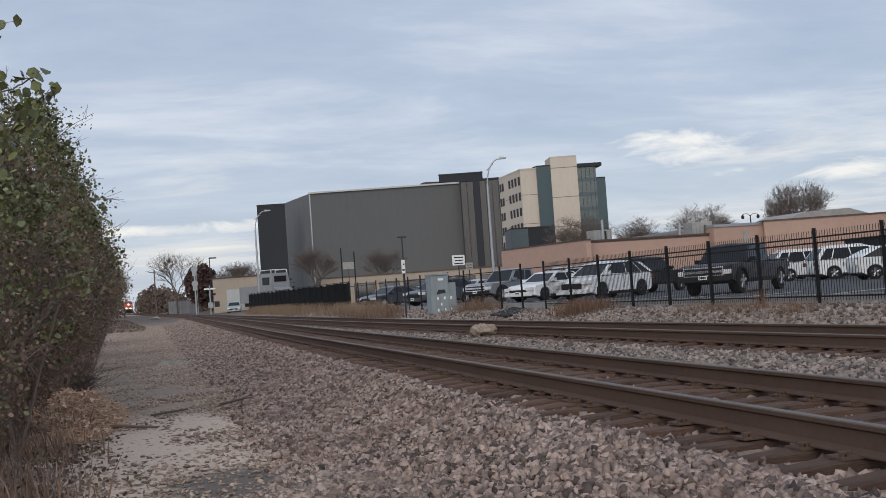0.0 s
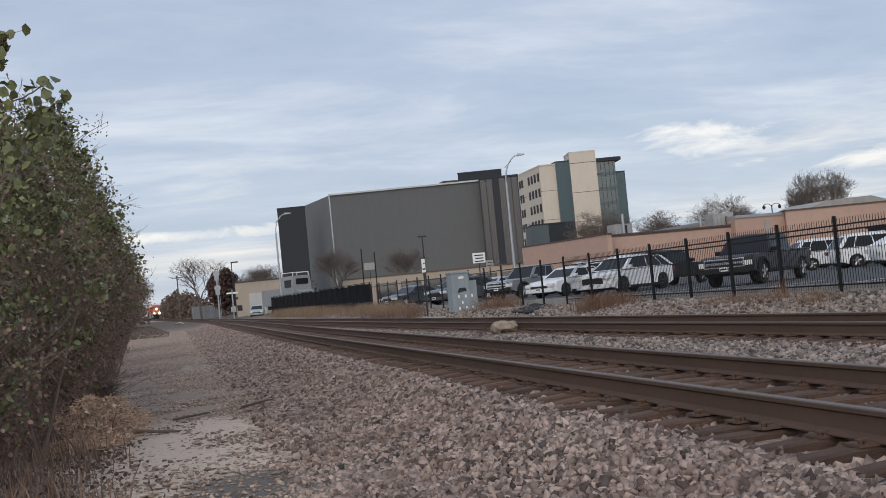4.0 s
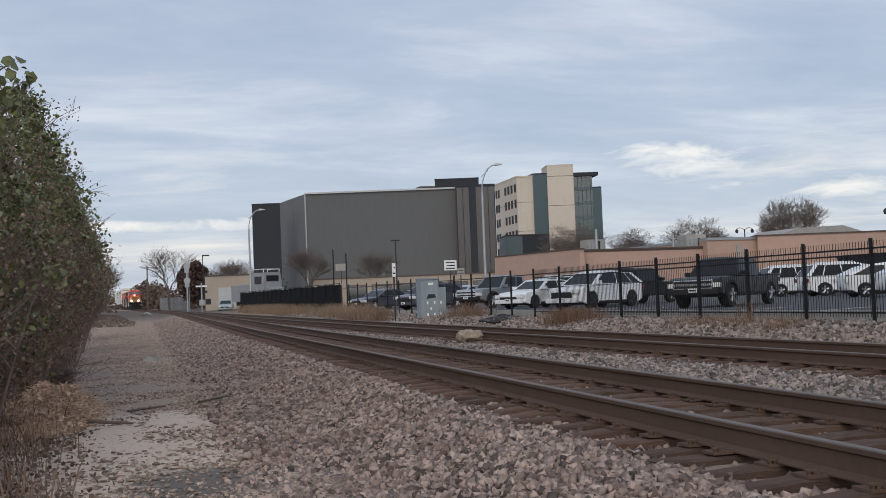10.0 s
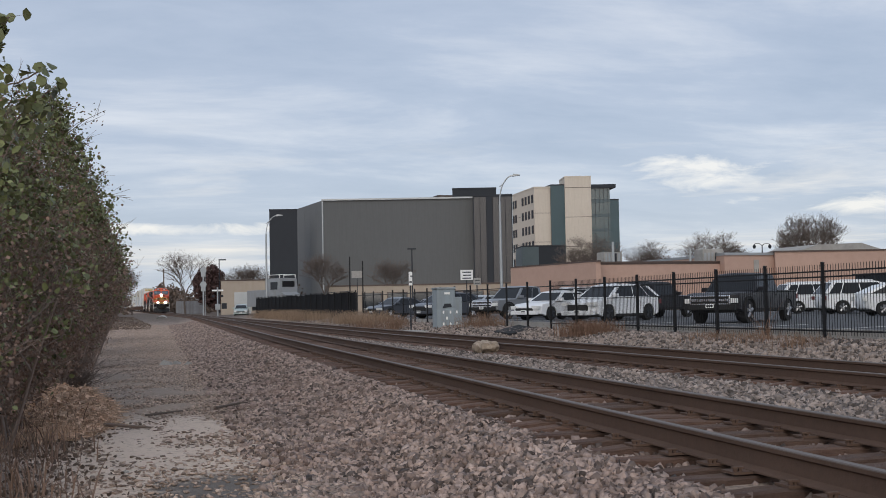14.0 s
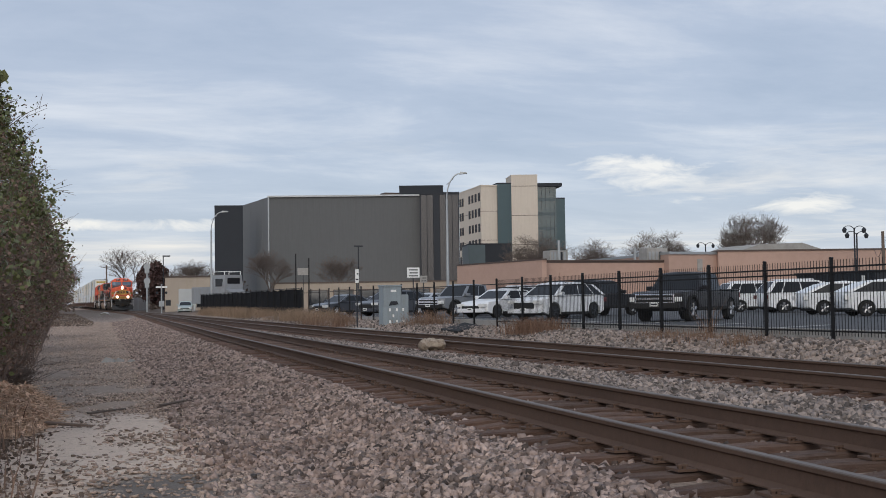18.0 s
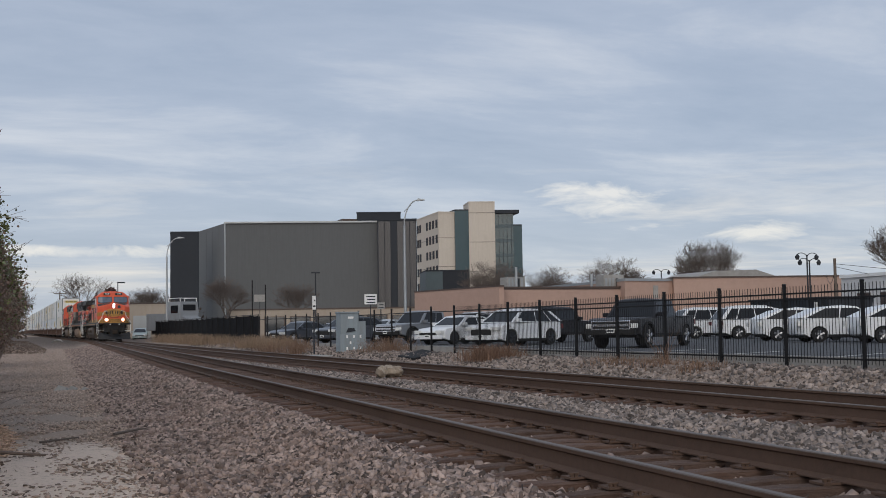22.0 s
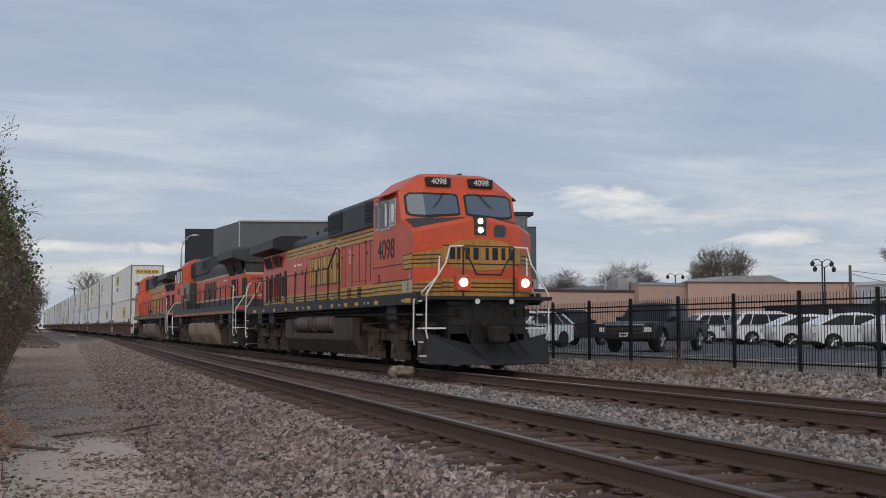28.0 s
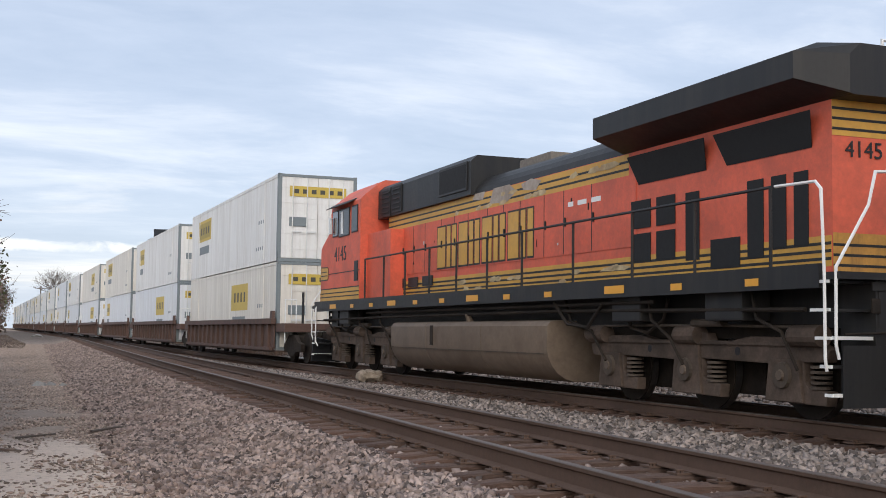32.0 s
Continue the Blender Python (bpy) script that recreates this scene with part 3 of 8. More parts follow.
scatter("ballast_shoulder", "loose brown-grey crushed ballast stones", 84000, shoulder, 0.050, STONE, 11)
scatter("scattered_ballast", "scattered ballast stones on dirt", 64000, toe, 0.031, STONE_DUSTY, 12, 0.75)
scatter("sand_debris", "flat chips of bark and gravel strewn on the sand", 2300, sand_bits, 0.042, CHIP, 17, 0.35)
scatter("middle_ballast", "grey crushed ballast between the tracks", 38000, between, 0.06, STONE_GREY, 13)
scatter("siding_ballast", "brown ballast between the ties", 18000, cribs(NEAR_X, NEAR_SLOPE), 0.055, STONE, 14, 1.0, -0.022)
scatter("main_ballast", "ballast between the main line ties", 9000, cribs(MAIN_X, MAIN_SLOPE), 0.055, STONE, 15, 1.0, -0.015)
scatter("fence_gravel", "pale pinkish gravel before the fence", 24000, strip, 0.075, STONE_GREY, 16)


# ---- the train ----
def wheelset_parts(truck, yc, r=0.53, half=GAUGE / 2 + 0.07):
    for side in (-1, 1):
        bm = tube((side * (half - 0.13), yc, r), (side * half, yc, r), r, seg=28)
        w = part("wheel", bm, GRIME, truck)
        part("tread", tube((side * (half - 0.125), yc, r), (side * (half - 0.02), yc, r), r + 0.003, seg=28), TREAD, w, "polished tread") if r > 0.5 else None
    part("axle", tube((-half, yc, r), (half, yc, r), 0.09, seg=10), GRIME, truck)


def loco_truck(loco, yc, lead):
    """Three-axle truck: cast side frames with pedestal legs, springs on their seats, bearing caps and brake gear."""
    tk = part("truck", box(-0.55, 0.55, yc - 2.4, yc + 2.4, 0.62, 0.95), GRIME, loco, "grimy cast steel truck")
    for a in (-2.07, 0, 2.07):
        wheelset_parts(tk, yc + a)
        part("traction_motor", box(-0.62, 0.62, yc + a + 0.05, yc + a + 0.95, 0.22, 0.92, 0.06), GRIME, tk)
    part("truck_centre", box(-0.9, 0.9, yc - 2.5, yc + 2.5, 0.95, 1.14), GRIME, tk)
    low = []
    for a in (-2.07, 0, 2.07):
        low += [(a - 0.36, 0.66), (a - 0.42, 0.21), (a + 0.66, 0.20), (a + 0.68, 0.37), (a + 0.36, 0.39), (a + 0.28, 0.46), (a + 0.26, 0.69)]
    outline = [(2.74, 0.70), (2.80, 0.84), (2.42, 0.98), (1.30, 0.99), (0.9, 0.93), (0.42, 0.93), (0.36, 1.03), (-0.36, 1.03), (-0.42, 0.93), (-0.9, 0.93), (-1.30, 0.99), (-2.42, 0.98), (-2.80, 0.84), (-2.72, 0.68)]
    shape = low + outline
    for side in (-1, 1):
        xo = side * 1.12
        sf = part("side_frame", prism([(yc + lead * a, z) for a, z in shape], *sorted((side * 0.97, xo)), "x", 0.022), FRAME, tk)
        part("frame_rib", prism([(yc + lead * a, z) for a, z in ((-2.2, 0.88), (2.2, 0.88), (2.2, 0.92), (-2.2, 0.92))], *sorted((xo, xo + side * 0.03)), "x"), FRAME, sf)
        for a in (-1.05, 1.05):
            # no hole is cut: a near-black disc paints the shade of one
            part("frame_opening", tube((xo - side * 0.01, yc + lead * a, 0.80), (xo + side * 0.004, yc + lead * a, 0.80), 0.055, seg=10), PITCH, sf)
        for a in (-2.07, 0, 2.07):
            y = yc + lead * (a - 0.06)
            leg = part("pedestal", prism([(y - 0.27, 0.92 if a == 0 else 0.72), (y + 0.27, 0.92 if a == 0 else 0.72), (y + 0.35, 0.22), (y - 0.35, 0.22)], *sorted((xo, xo + side * 0.045)), "x", 0.012), FRAME, sf)
            part("journal_cap", tube((xo + side * 0.04, y, 0.53), (xo + side * 0.085, y, 0.53), 0.165, 0.15, 18), TANK, leg)
            part("cap_centre", tube((xo + side * 0.085, y, 0.53), (xo + side * 0.11, y, 0.53), 0.07, 0.06, 12), RESERVOIR, leg)
            ys = yc + lead * (a + 0.47)
            coil = bmesh.new()
            for k in range(5):
                tube((side * 1.03, ys, 0.385 + k * 0.060), (side * 1.03, ys, 0.418 + k * 0.060), 0.125, seg=14, bm=coil)
            part("spring", coil, TANK, tk)
        for a in (-2.75, -0.25, 2.2):
            cyl = part("brake_cylinder", tube((side * 1.14, yc + lead * a, 1.00), (side * 1.14, yc + lead * (a + 0.5), 1.00), 0.13, seg=14), FRAME, tk)
            part("cylinder_end", tube((side * 1.14, yc + lead * (a - 0.05), 1.00), (side * 1.14, yc + lead * a, 1.00), 0.10, 0.13, 14), RESERVOIR, cyl)
        part("sand_pipe", pipe([(side * 1.16, yc - 2.6, 1.12), (side * 1.17, yc - 1.2, 1.13), (side * 1.17, yc + 1.1, 1.12), (side * 1.16, yc + 2.6, 1.10)], 0.018), TANK, tk)
        part("brake_hose", pipe([(side * 1.18, yc - 1.6, 1.45), (side * 1.20, yc - 1.45, 1.1), (side * 1.20, yc - 1.0, 1.02), (side * 1.18, yc - 0.6, 1.2), (side * 1.16, yc - 0.5, 1.5)], 0.024), GRIME, tk)
        part("shock_absorber", tube((side * 1.18, yc + lead * 0.15, 1.16), (side * 1.18, yc + lead * 0.85, 1.16), 0.055, seg=10), TANK, tk)
    return tk


def owner_mark(parent, side, x, s0, s1, z0, z1, colour, Y):
    """The owner's mark as plain leaning bars, outlined in black; no letters."""
    n, w = 4, (s1 - s0) / 4
    for k in range(n):
        a = s0 + k * w
        for f0, f1 in ((0.05, 0.42), (0.50, 0.66), (0.74, 0.92)):
            lo_, hi, lean = z0, z1, 0.0
            for grow, mt, off in ((0.035, LOCO_BLACK, 0.0), (0.0, colour, 0.004)):
                if grow and colour is LOCO_BLACK:
                    continue
                q = [(a + f0 * w - grow, lo_ - grow), (a + f1 * w + grow, lo_ - grow), (a + (f1 + lean) * w + grow, hi + grow), (a + (f0 + lean) * w - grow, hi + grow)]
                part("mark_bar", prism([(Y(p), z) for p, z in q], *sorted((side * (x + off), side * (x + off + 0.004))), "x"), mt, parent)


def stripes(loco, y0, y1, x, z0, z1, colour, lines=2, name="stripe_band"):
    """A painted band with dark pin lines, as thin plates on both flanks."""
    for side in (-1, 1):
        xa, xb = sorted((side * x, side * (x + 0.006)))
        b = part(name, box(xa, xb, y0, y1, z0, z1), colour, loco)
        for k in range(lines):
            z = z0 + (z1 - z0) * (k + 1) / (lines + 1)
            xa, xb = sorted((side * (x + 0.006), side * (x + 0.009)))
            part("pin_line", box(xa, xb, y0, y1, z - 0.018, z + 0.018), LOCO_BLACK, b)


AMBER = mat("amber_reflector", (0.74, 0.36, 0.045), 0.4, vary=0.08)
PLACARD = mat("weathered_white_placard", (0.52, 0.50, 0.47), 0.8, vary=0.25, fine=30)
RUST_EDGE = mat("worn_orange_sill_edge", (0.40, 0.15, 0.05), 0.7, vary=0.4, fine=6, dirt=(0.10, 0.06, 0.04), dirt_amount=0.8)


def locomotive(number, scheme, label):
    """A wide-cab six-axle diesel; its nose is at -y, its middle on the rail tops at the origin."""
    C = scheme
    lo = tagged(new("locomotive"), label, "locomotive", "locomotives of the train")
    paint, low, top, fig = C["paint"], C["low"], C["top"], C["figures"]
    marks, gaps_ = zip(*C["build"])

    def Y(s):
        """Distance from the front coupler to the engine's own y, by the proportions of its build."""
        return s - 11.15 + float(np.interp(s, marks, gaps_))

    def U(u):
        """A place given straight by its distance behind the train's front."""
        return u - 11.15
    # underframe, sills, walkways
    part("underframe", box(-0.9, 0.9, Y(1.2), Y(21.3), 1.10, 1.62), LOCO_BLACK, lo)
    part("deck", box(-1.50, 1.50, Y(0.70), Y(21.6), 1.62, 1.70), LOCO_BLACK, lo)
    for side in (-1, 1):
        x0, x1 = sorted((side * 1.46, side * 1.53))
        sill = part("side_sill", box(x0, x1, Y(1.5), Y(20.8), *((1.53, 1.80) if C["lines"] else (1.58, 1.94))), C["sill"], lo)
        if C["lit"]:
            for u, half in ((1.6, 0.22), (4.14, 0.17), (5.95, 0.17), (7.05, 0.17), (8.55, 0.13), (9.9, 0.15), (11.4, 0.15), (13.0, 0.15), (14.7, 0.15), (16.6, 0.15), (18.5, 0.15), (20.2, 0.28)):
                part("reflector", box(*sorted((side * 1.53, side * 1.537)), U(u - half), U(u + half), 1.575, 1.675), AMBER, sill)
            for u, half in ((1.97, 0.10), (4.85, 0.07), (5.2, 0.05), (7.75, 0.12), (12.2, 0.08)):
                part("sill_mark", box(*sorted((side * 1.53, side * 1.536)), U(u - half), U(u + half), 1.60, 1.66), PLACARD, sill)
        for k in range(12):
            y = Y(3.2 + k * 1.5)
            x0, x1 = sorted((side * 1.53, side * 1.536))
            if not C["lines"]:
                if k == 0:
                    part("sill_edge", box(*sorted((side * 1.53, side * 1.538)), Y(1.5), Y(20.8), 1.585, 1.715), RUST_EDGE, sill, "worn orange edge of the sill")
                part("sill_mark", box(*sorted((side * 1.538, side * 1.541)), y - 0.16, y + 0.10, 1.60, 1.70), YELLOW if k % 4 == 0 else DECAL_GREY, sill)
                continue
            if C["lit"]:
                continue
            part("reflector", box(x0, x1, y - (0.13 if k % 3 else 0.28), y + (0.13 if k % 3 else 0.28), 1.585, 1.675 if k % 3 else 1.70), AMBER, sill)
    # fuel tank with bevelled flanks
    if C["reservoirs"]:
        low_prof = [(-1.46, 0.84), (1.46, 0.84), (1.46, 0.66), (1.18, 0.26), (-1.18, 0.26), (-1.46, 0.66)]
        tank = part("fuel_tank", prism(low_prof, Y(6.8), Y(15.2), "y", 0.02), TANK, lo, "dusty brown-grey fuel tank")
        for a, b in ((6.8, 8.7), (14.0, 15.2)):
            part("tank_end", prism([(-1.465, 1.28), (1.465, 1.28), (1.465, 0.70), (1.18, 0.255), (-1.18, 0.255), (-1.465, 0.70)], Y(a) - 0.004, Y(b) + 0.004, "y", 0.03), TANK, tank)
        for a, b in ((8.95, 11.1), (11.45, 13.7)):
            for side in (-1, 1):
                r_ = part("air_reservoir", tube((side * 1.20, Y(a), 1.13), (side * 1.20, Y(b), 1.13), 0.28, seg=20), RESERVOIR, lo, "round air reservoir", True)
                for s in (a + 0.25, b - 0.3):
                    part("strap", tube((side * 1.20, Y(s), 1.13), (side * 1.20, Y(s) + 0.06, 1.13), 0.288, seg=20), GRIME, r_)
    else:
        half = [(1.30, 1.22), (1.40, 1.20), (1.46, 1.14), (1.46, 0.66), (1.42, 0.58), (1.22, 0.27), (1.14, 0.20)] if scheme is not THIRD else [(1.28, 1.22), (1.40, 1.20), (1.46, 1.12), (1.46, 0.72), (1.43, 0.60), (1.36, 0.46), (1.26, 0.34), (1.12, 0.25), (0.95, 0.20)]
        prof = [(-x, z) for x, z in half] + half[::-1]
        tank = part("fuel_tank", prism(prof, Y(7.5), Y(15.1), "y", 0.05), C.get("tank", TANK_PALE), lo, "dusty brown-grey fuel tank", True)
        for side in (-1, 1):
            part("filler_neck", tube((side * 1.30, Y(11.6), 1.2), (side * 1.36, Y(11.6), 1.36), 0.07, 0.05, 10), C.get("tank", TANK_PALE), tank, "pale fuel filler")
            part("tank_seam", box(*sorted((side * 1.461, side * 1.466)), Y(7.6), Y(15.0), 0.655, 0.672), TANK, tank)
        for s in (9.6, 12.4):
            part("weld_band", prism([(a * 1.004, z) for a, z in prof], Y(s), Y(s) + 0.05, "y"), C.get("tank", TANK_PALE), tank)
        for side in (-1, 1):
            part("fuel_gauge", box(*sorted((side * 1.46, side * 1.475)), Y(9.92), Y(10.08), 0.74, 1.14, 0.01), GRIME, tank)
    for side in (-1, 1):
        part("brake_pipe", pipe([(side * 1.40, Y(5.5), 1.45), (side * 1.40, Y(17.5), 1.45)], 0.025), GRIME, lo)
        part("air_hose", pipe([(side * 1.42, Y(15.2), 1.5), (side * 1.44, Y(15.5), 1.15), (side * 1.44, Y(15.9), 1.1), (side * 1.42, Y(16.2), 1.45)], 0.025), GRIME, lo)
        for k, s in enumerate((2.2, 4.6, 6.2, 15.3, 17.2, 19.4)):
            part("sand_hose", pipe([(side * 1.30, Y(s), 1.56), (side * 1.34, Y(s + 0.15), 1.2), (side * 1.28, Y(s + 0.5), 0.95 + 0.1 * (k % 2)), (side * 1.22, Y(s + 0.7), 0.6)], 0.022), GRIME, lo)
        part("conduit", pipe([(side * 1.36, Y(1.9), 1.30), (side * 1.36, Y(7.0), 1.34), (side * 1.36, Y(15.2), 1.36), (side * 1.36, Y(20.4), 1.30)], 0.03), GRIME, lo)
        for s in (3.3, 16.4, 18.6):
            part("equipment_box", box(*sorted((side * 0.95, side * 1.38)), Y(s), Y(s) + 0.8, 1.18, 1.56, 0.03), LOCO_BLACK, lo)
    lead = -1 if C["lit"] else 1
    loco_truck(lo, U(3.66) if C["lit"] else Y(4.3), lead)
    loco_truck(lo, Y(17.95), lead)
    # ends: pilot sheets, plows, couplers, steps
    for end in (0, 1):
        f = (lambda s: Y(s + 0.02)) if end == 0 else (lambda s: Y(22.28 - s))
        ya, yb = sorted((f(1.0), f(1.15)))
        pilot = part("pilot", box(-0.93, 0.93, ya, yb, 0.85, 1.70, 0.02), LOCO_BLACK, lo, "dark pilot sheet")
        v = [(-1.46, f(1.0), 0.86), (-1.50, f(0.86), 0.18), (0.0, f(0.56), 0.16), (1.50, f(0.86), 0.18), (1.46, f(1.0), 0.86), (0.45, f(0.93), 0.62), (-0.45, f(0.93), 0.62)]
        bm = bmesh.new()
        if end == 0:
            for q in ((0, 1, 2, 6), (6, 2, 5), (5, 2, 3, 4)):
                quad_plate([v[i] for i in q], 0.04, bm)
            part("plow", bm, PLOW, lo, "dark grey snow plow")
        else:
            part("plow", box(-1.4, 1.4, min(f(0.95), f(1.0)), max(f(0.95), f(1.0)), 0.22, 0.9), LOCO_BLACK, lo)
        ya, yb = sorted((f(-0.75 if end == 1 or number != "4098" else 0.1), f(1.2)))
        cp = part("coupler", box(-0.14, 0.14, ya, yb, 0.72, 0.98, 0.03), GRIME, lo)
        ya, yb = sorted((f(0.02), f(0.34)))
        part("knuckle", box(-0.22, 0.2, ya, yb, 0.68, 1.02, 0.05), GRIME, cp)
        for x in (-0.55, 0.3, 0.6):
            part("air_hose", pipe([(x, f(0.95), 1.0), (x, f(0.75), 0.8), (x + 0.12, f(0.68), 0.55), (x + 0.28, f(0.7), 0.42)], 0.022), GRIME, lo)
        part("uncoupling_bar", pipe([(-1.4, f(0.86), 1.02), (-0.4, f(0.84), 1.06), (0.4, f(0.84), 1.06), (1.4, f(0.86), 1.02)], 0.014), GRIME, lo)
        part("hose_loop", pipe([(-0.42, f(0.88), 1.58), (-0.40, f(0.74), 1.2), (-0.2, f(0.7), 1.02), (-0.05, f(0.74), 1.3), (0.1, f(0.8), 1.5), (0.25, f(0.74), 1.4), (0.42, f(0.7), 1.04), (0.5, f(0.74), 1.2), (0.44, f(0.88), 1.55)], 0.022), GRIME, lo, "hanging jumper cable")
        for x in (-0.95, -0.72, 0.72, 0.95):
            part("hose_connector", box(x - 0.06, x + 0.06, *sorted((f(0.9), f(1.0))), 1.25, 1.42, 0.02), GRIME, lo)
        # solid box; the shade of the coupler pocket is its colour
        part("draft_pocket", box(-0.42, 0.42, *sorted((f(0.94), f(1.0))), 0.62, 1.12, 0.02), PITCH, lo)
        part("lift_pad", box(-1.0, -0.5, *sorted((f(0.92), f(1.0))), 1.50, 1.60, 0.01), LOCO_BLACK, lo)
        part("lift_pad", box(0.5, 1.0, *sorted((f(0.92), f(1.0))), 1.50, 1.60, 0.01), LOCO_BLACK, lo)
        for side in (-1, 1):
            x0, x1 = sorted((side * 0.95, side * 1.5))
            for k in range(5):
                z = 0.34 + k * 0.31
                ya, yb = sorted((f(1.10 + 0.04 * k), f(1.42 + 0.07 * k)))
                tr = part("step", box(x0, x1, ya, yb, z, z + 0.03), LOCO_BLACK, lo)
                xe = side * 1.5
                part("step_edge", box(*sorted((xe, xe + side * 0.02)), ya, yb, z, z + 0.035), WHITE_PAINT, tr, "white step edge")
                ye = f(1.10 + 0.04 * k)
                part("step_edge", box(x0, x1, *sorted((ye, ye - (0.02 if end == 0 else -0.02))), z, z + 0.04), WHITE_PAINT, tr) if k in (0, 2) else None
            part("step_side", box(*sorted((side * 0.90, side * 0.94)), *sorted((f(1.0), f(1.8))), 0.34, 1.65), LOCO_BLACK, lo)
            # curved white hand rails at the corner
            if end == 0:
                run = [(1.50, 1.78, 0.60), (1.55, 1.72, 0.72), (1.55, 1.70, 1.62), (1.10, 1.28, 2.18), (1.08, 1.26, 2.62)]
            else:
                run = [(1.53, 1.35, 0.62), (1.56, 1.30, 0.75), (1.56, 1.30, 1.62), (1.56, 1.38, 2.2), (1.54, 1.42, 2.62), (1.50, 1.55, 2.72), (1.50, 2.2, 2.74)]
            part("grab_rail", pipe([(side * x, f(q), z) for x, q, z in run], 0.019), WHITE_PAINT, lo, "white corner hand rail")
            part("grab_rail", pipe([(side * 1.45, f(0.98), 0.75), (side * 1.50, f(0.93), 0.9), (side * 1.50, f(0.90), 1.75), (side * 1.05, f(0.88), 2.45), (side * 0.95, f(0.88), 2.82), (side * 0.62, f(0.9), 2.84)], 0.019), WHITE_PAINT, lo, "white front hand rail")
            part("end_rail", pipe([(side * 0.62, f(0.9), 2.84), (side * 0.62, f(0.9), 1.7)], 0.022), LOCO_BLACK, lo)
        part("end_rail", pipe([(-0.62, f(0.9), 2.84), (-0.3, f(0.88), 2.2), (0.3, f(0.88), 2.2), (0.62, f(0.9), 2.84)], 0.02), LOCO_BLACK, lo)
    # cab and nose
    W = 1.49
    def front(s0, zc, zs, out, sc, xw=W, xc=0.98):
        """A ring of the cab: its front edge at s0, zc high in the middle, zs at the flanks."""
        zm = zc + (zs - zc) * 0.72 / 1.24
        return [(-xw, Y(5.12), zs), (-xw, Y(s0 + sc), zs), (-xc, Y(s0), zm), (-0.26, Y(s0 - out), zc), (0.26, Y(s0 - out), zc), (xc, Y(s0), zm), (xw, Y(s0 + sc), zs), (xw, Y(5.12), zs)]
    cab = part("cab", loft([front(1.45, 1.70, 1.70, 0.0, 0.5), front(1.45, 3.06, 3.04, 0.0, 0.5), front(1.46, 3.46, 3.20, 0.0, 0.5), front(1.56, 3.56, 3.29, 0.0, 0.5),
                            front(2.42, 3.62, 3.58, 0.0, 0.24), front(2.64, 4.26, 4.26, 0.0, 0.22), front(2.66, 4.36, 4.36, 0.0, 0.22, 1.40, 0.92),
                            front(2.78, 4.68, 4.68, 0.0, 0.2, 1.02, 0.76), front(2.95, 4.76, 4.76, 0.0, 0.15, 0.86, 0.66)]), paint, lo, "painted steel cab with a wide nose")
    for side in (-1, 1):
        q = [(0.32 * side, Y(1.62), 3.556), (0.96 * side, Y(1.62), 3.415), (0.96 * side, Y(2.37), 3.60), (0.32 * side, Y(2.37), 3.612)]
        part("anti_glare_panel", quad_plate([(x, y, z + 0.012) for x, y, z in q][::side], 0.008), ANTI_GLARE, cab, "dark anti-glare panel")
        q = [(0.98 * side, Y(1.62), 3.41), (1.42 * side, Y(2.06), 3.31), (1.42 * side, Y(2.58), 3.575), (0.98 * side, Y(2.37), 3.60)]
        part("anti_glare_panel", quad_plate([(x, y, z + 0.014) for x, y, z in q][::side], 0.008), ANTI_GLARE, cab)
    # windscreens on the raked front
    for side in (-1, 1):
        def scr(x, z):
            # the slanted front between z = 3.62 and 4.26, a little proud
            k = (z - 3.62) / 0.64
            a = abs(x)
            s0 = 2.42 if a < 0.98 else 2.42 + (a - 0.98) / (W - 0.98) * 0.24
            s1 = 2.64 if a < 0.98 else 2.64 + (a - 0.98) / (W - 0.98) * 0.22
            return (x, Y(s0 + (s1 - s0) * k) - 0.012, z)
        a, b, c = 0.12 * side, 0.97 * side, 1.34 * side
        for rim, mt, off, nm in ((0.05, LOCO_BLACK, 0.0, "windscreen_gasket"), (0.0, SKY_TINT_GLASS, 0.012, "windscreen")):
            bm = bmesh.new()
            r_ = rim * side
            lowz = (3.74, 3.68, 3.76)       # the sill dips towards the outer corner
            p = [scr(a - r_, lowz[0] - rim + 0.03), scr(a + 0.05 * side, lowz[0] - rim), scr(b, lowz[1] - rim), scr(b, 4.20 + rim), scr(a + 0.05 * side, 4.20 + rim), scr(a - r_, 4.15 + rim)]
            quad_plate([(x, y - off, z) for x, y, z in (p if side > 0 else p[::-1])], 0.02, bm)
            p = [scr(b, lowz[1] - rim), scr(c - 0.06 * side, lowz[2] - 0.05 - rim), scr(c + r_, lowz[2] - rim + 0.02), scr(c + r_, 4.12 + rim), scr(c - 0.06 * side, 4.20 + rim), scr(b, 4.20 + rim)]
            quad_plate([(x, y - off, z) for x, y, z in (p if side > 0 else p[::-1])], 0.02, bm)
            part(nm, bm, mt, cab)
        part("wiper", pipe([(0.45 * side, Y(2.60), 4.26), (0.62 * side, Y(2.50), 4.02), (0.75 * side, Y(2.46), 3.9)], 0.012), LOCO_BLACK, cab)
        # number boards over the screens
        nb = part("number_board", box(*sorted((0.24 * side, 0.86 * side)), Y(2.62), Y(2.85), 4.42, 4.63, 0.02), LOCO_BLACK, cab, "black number board with white figures")
        lettering("board_number", number, 0.20, WHITE_PAINT, nb, Matrix.Translation((0.55 * side, Y(2.615), 4.525)) @ Matrix.Rotation(radians(90), 4, "X"))
        # side windows, visor and mirror
        xs = side * (W + 0.004)
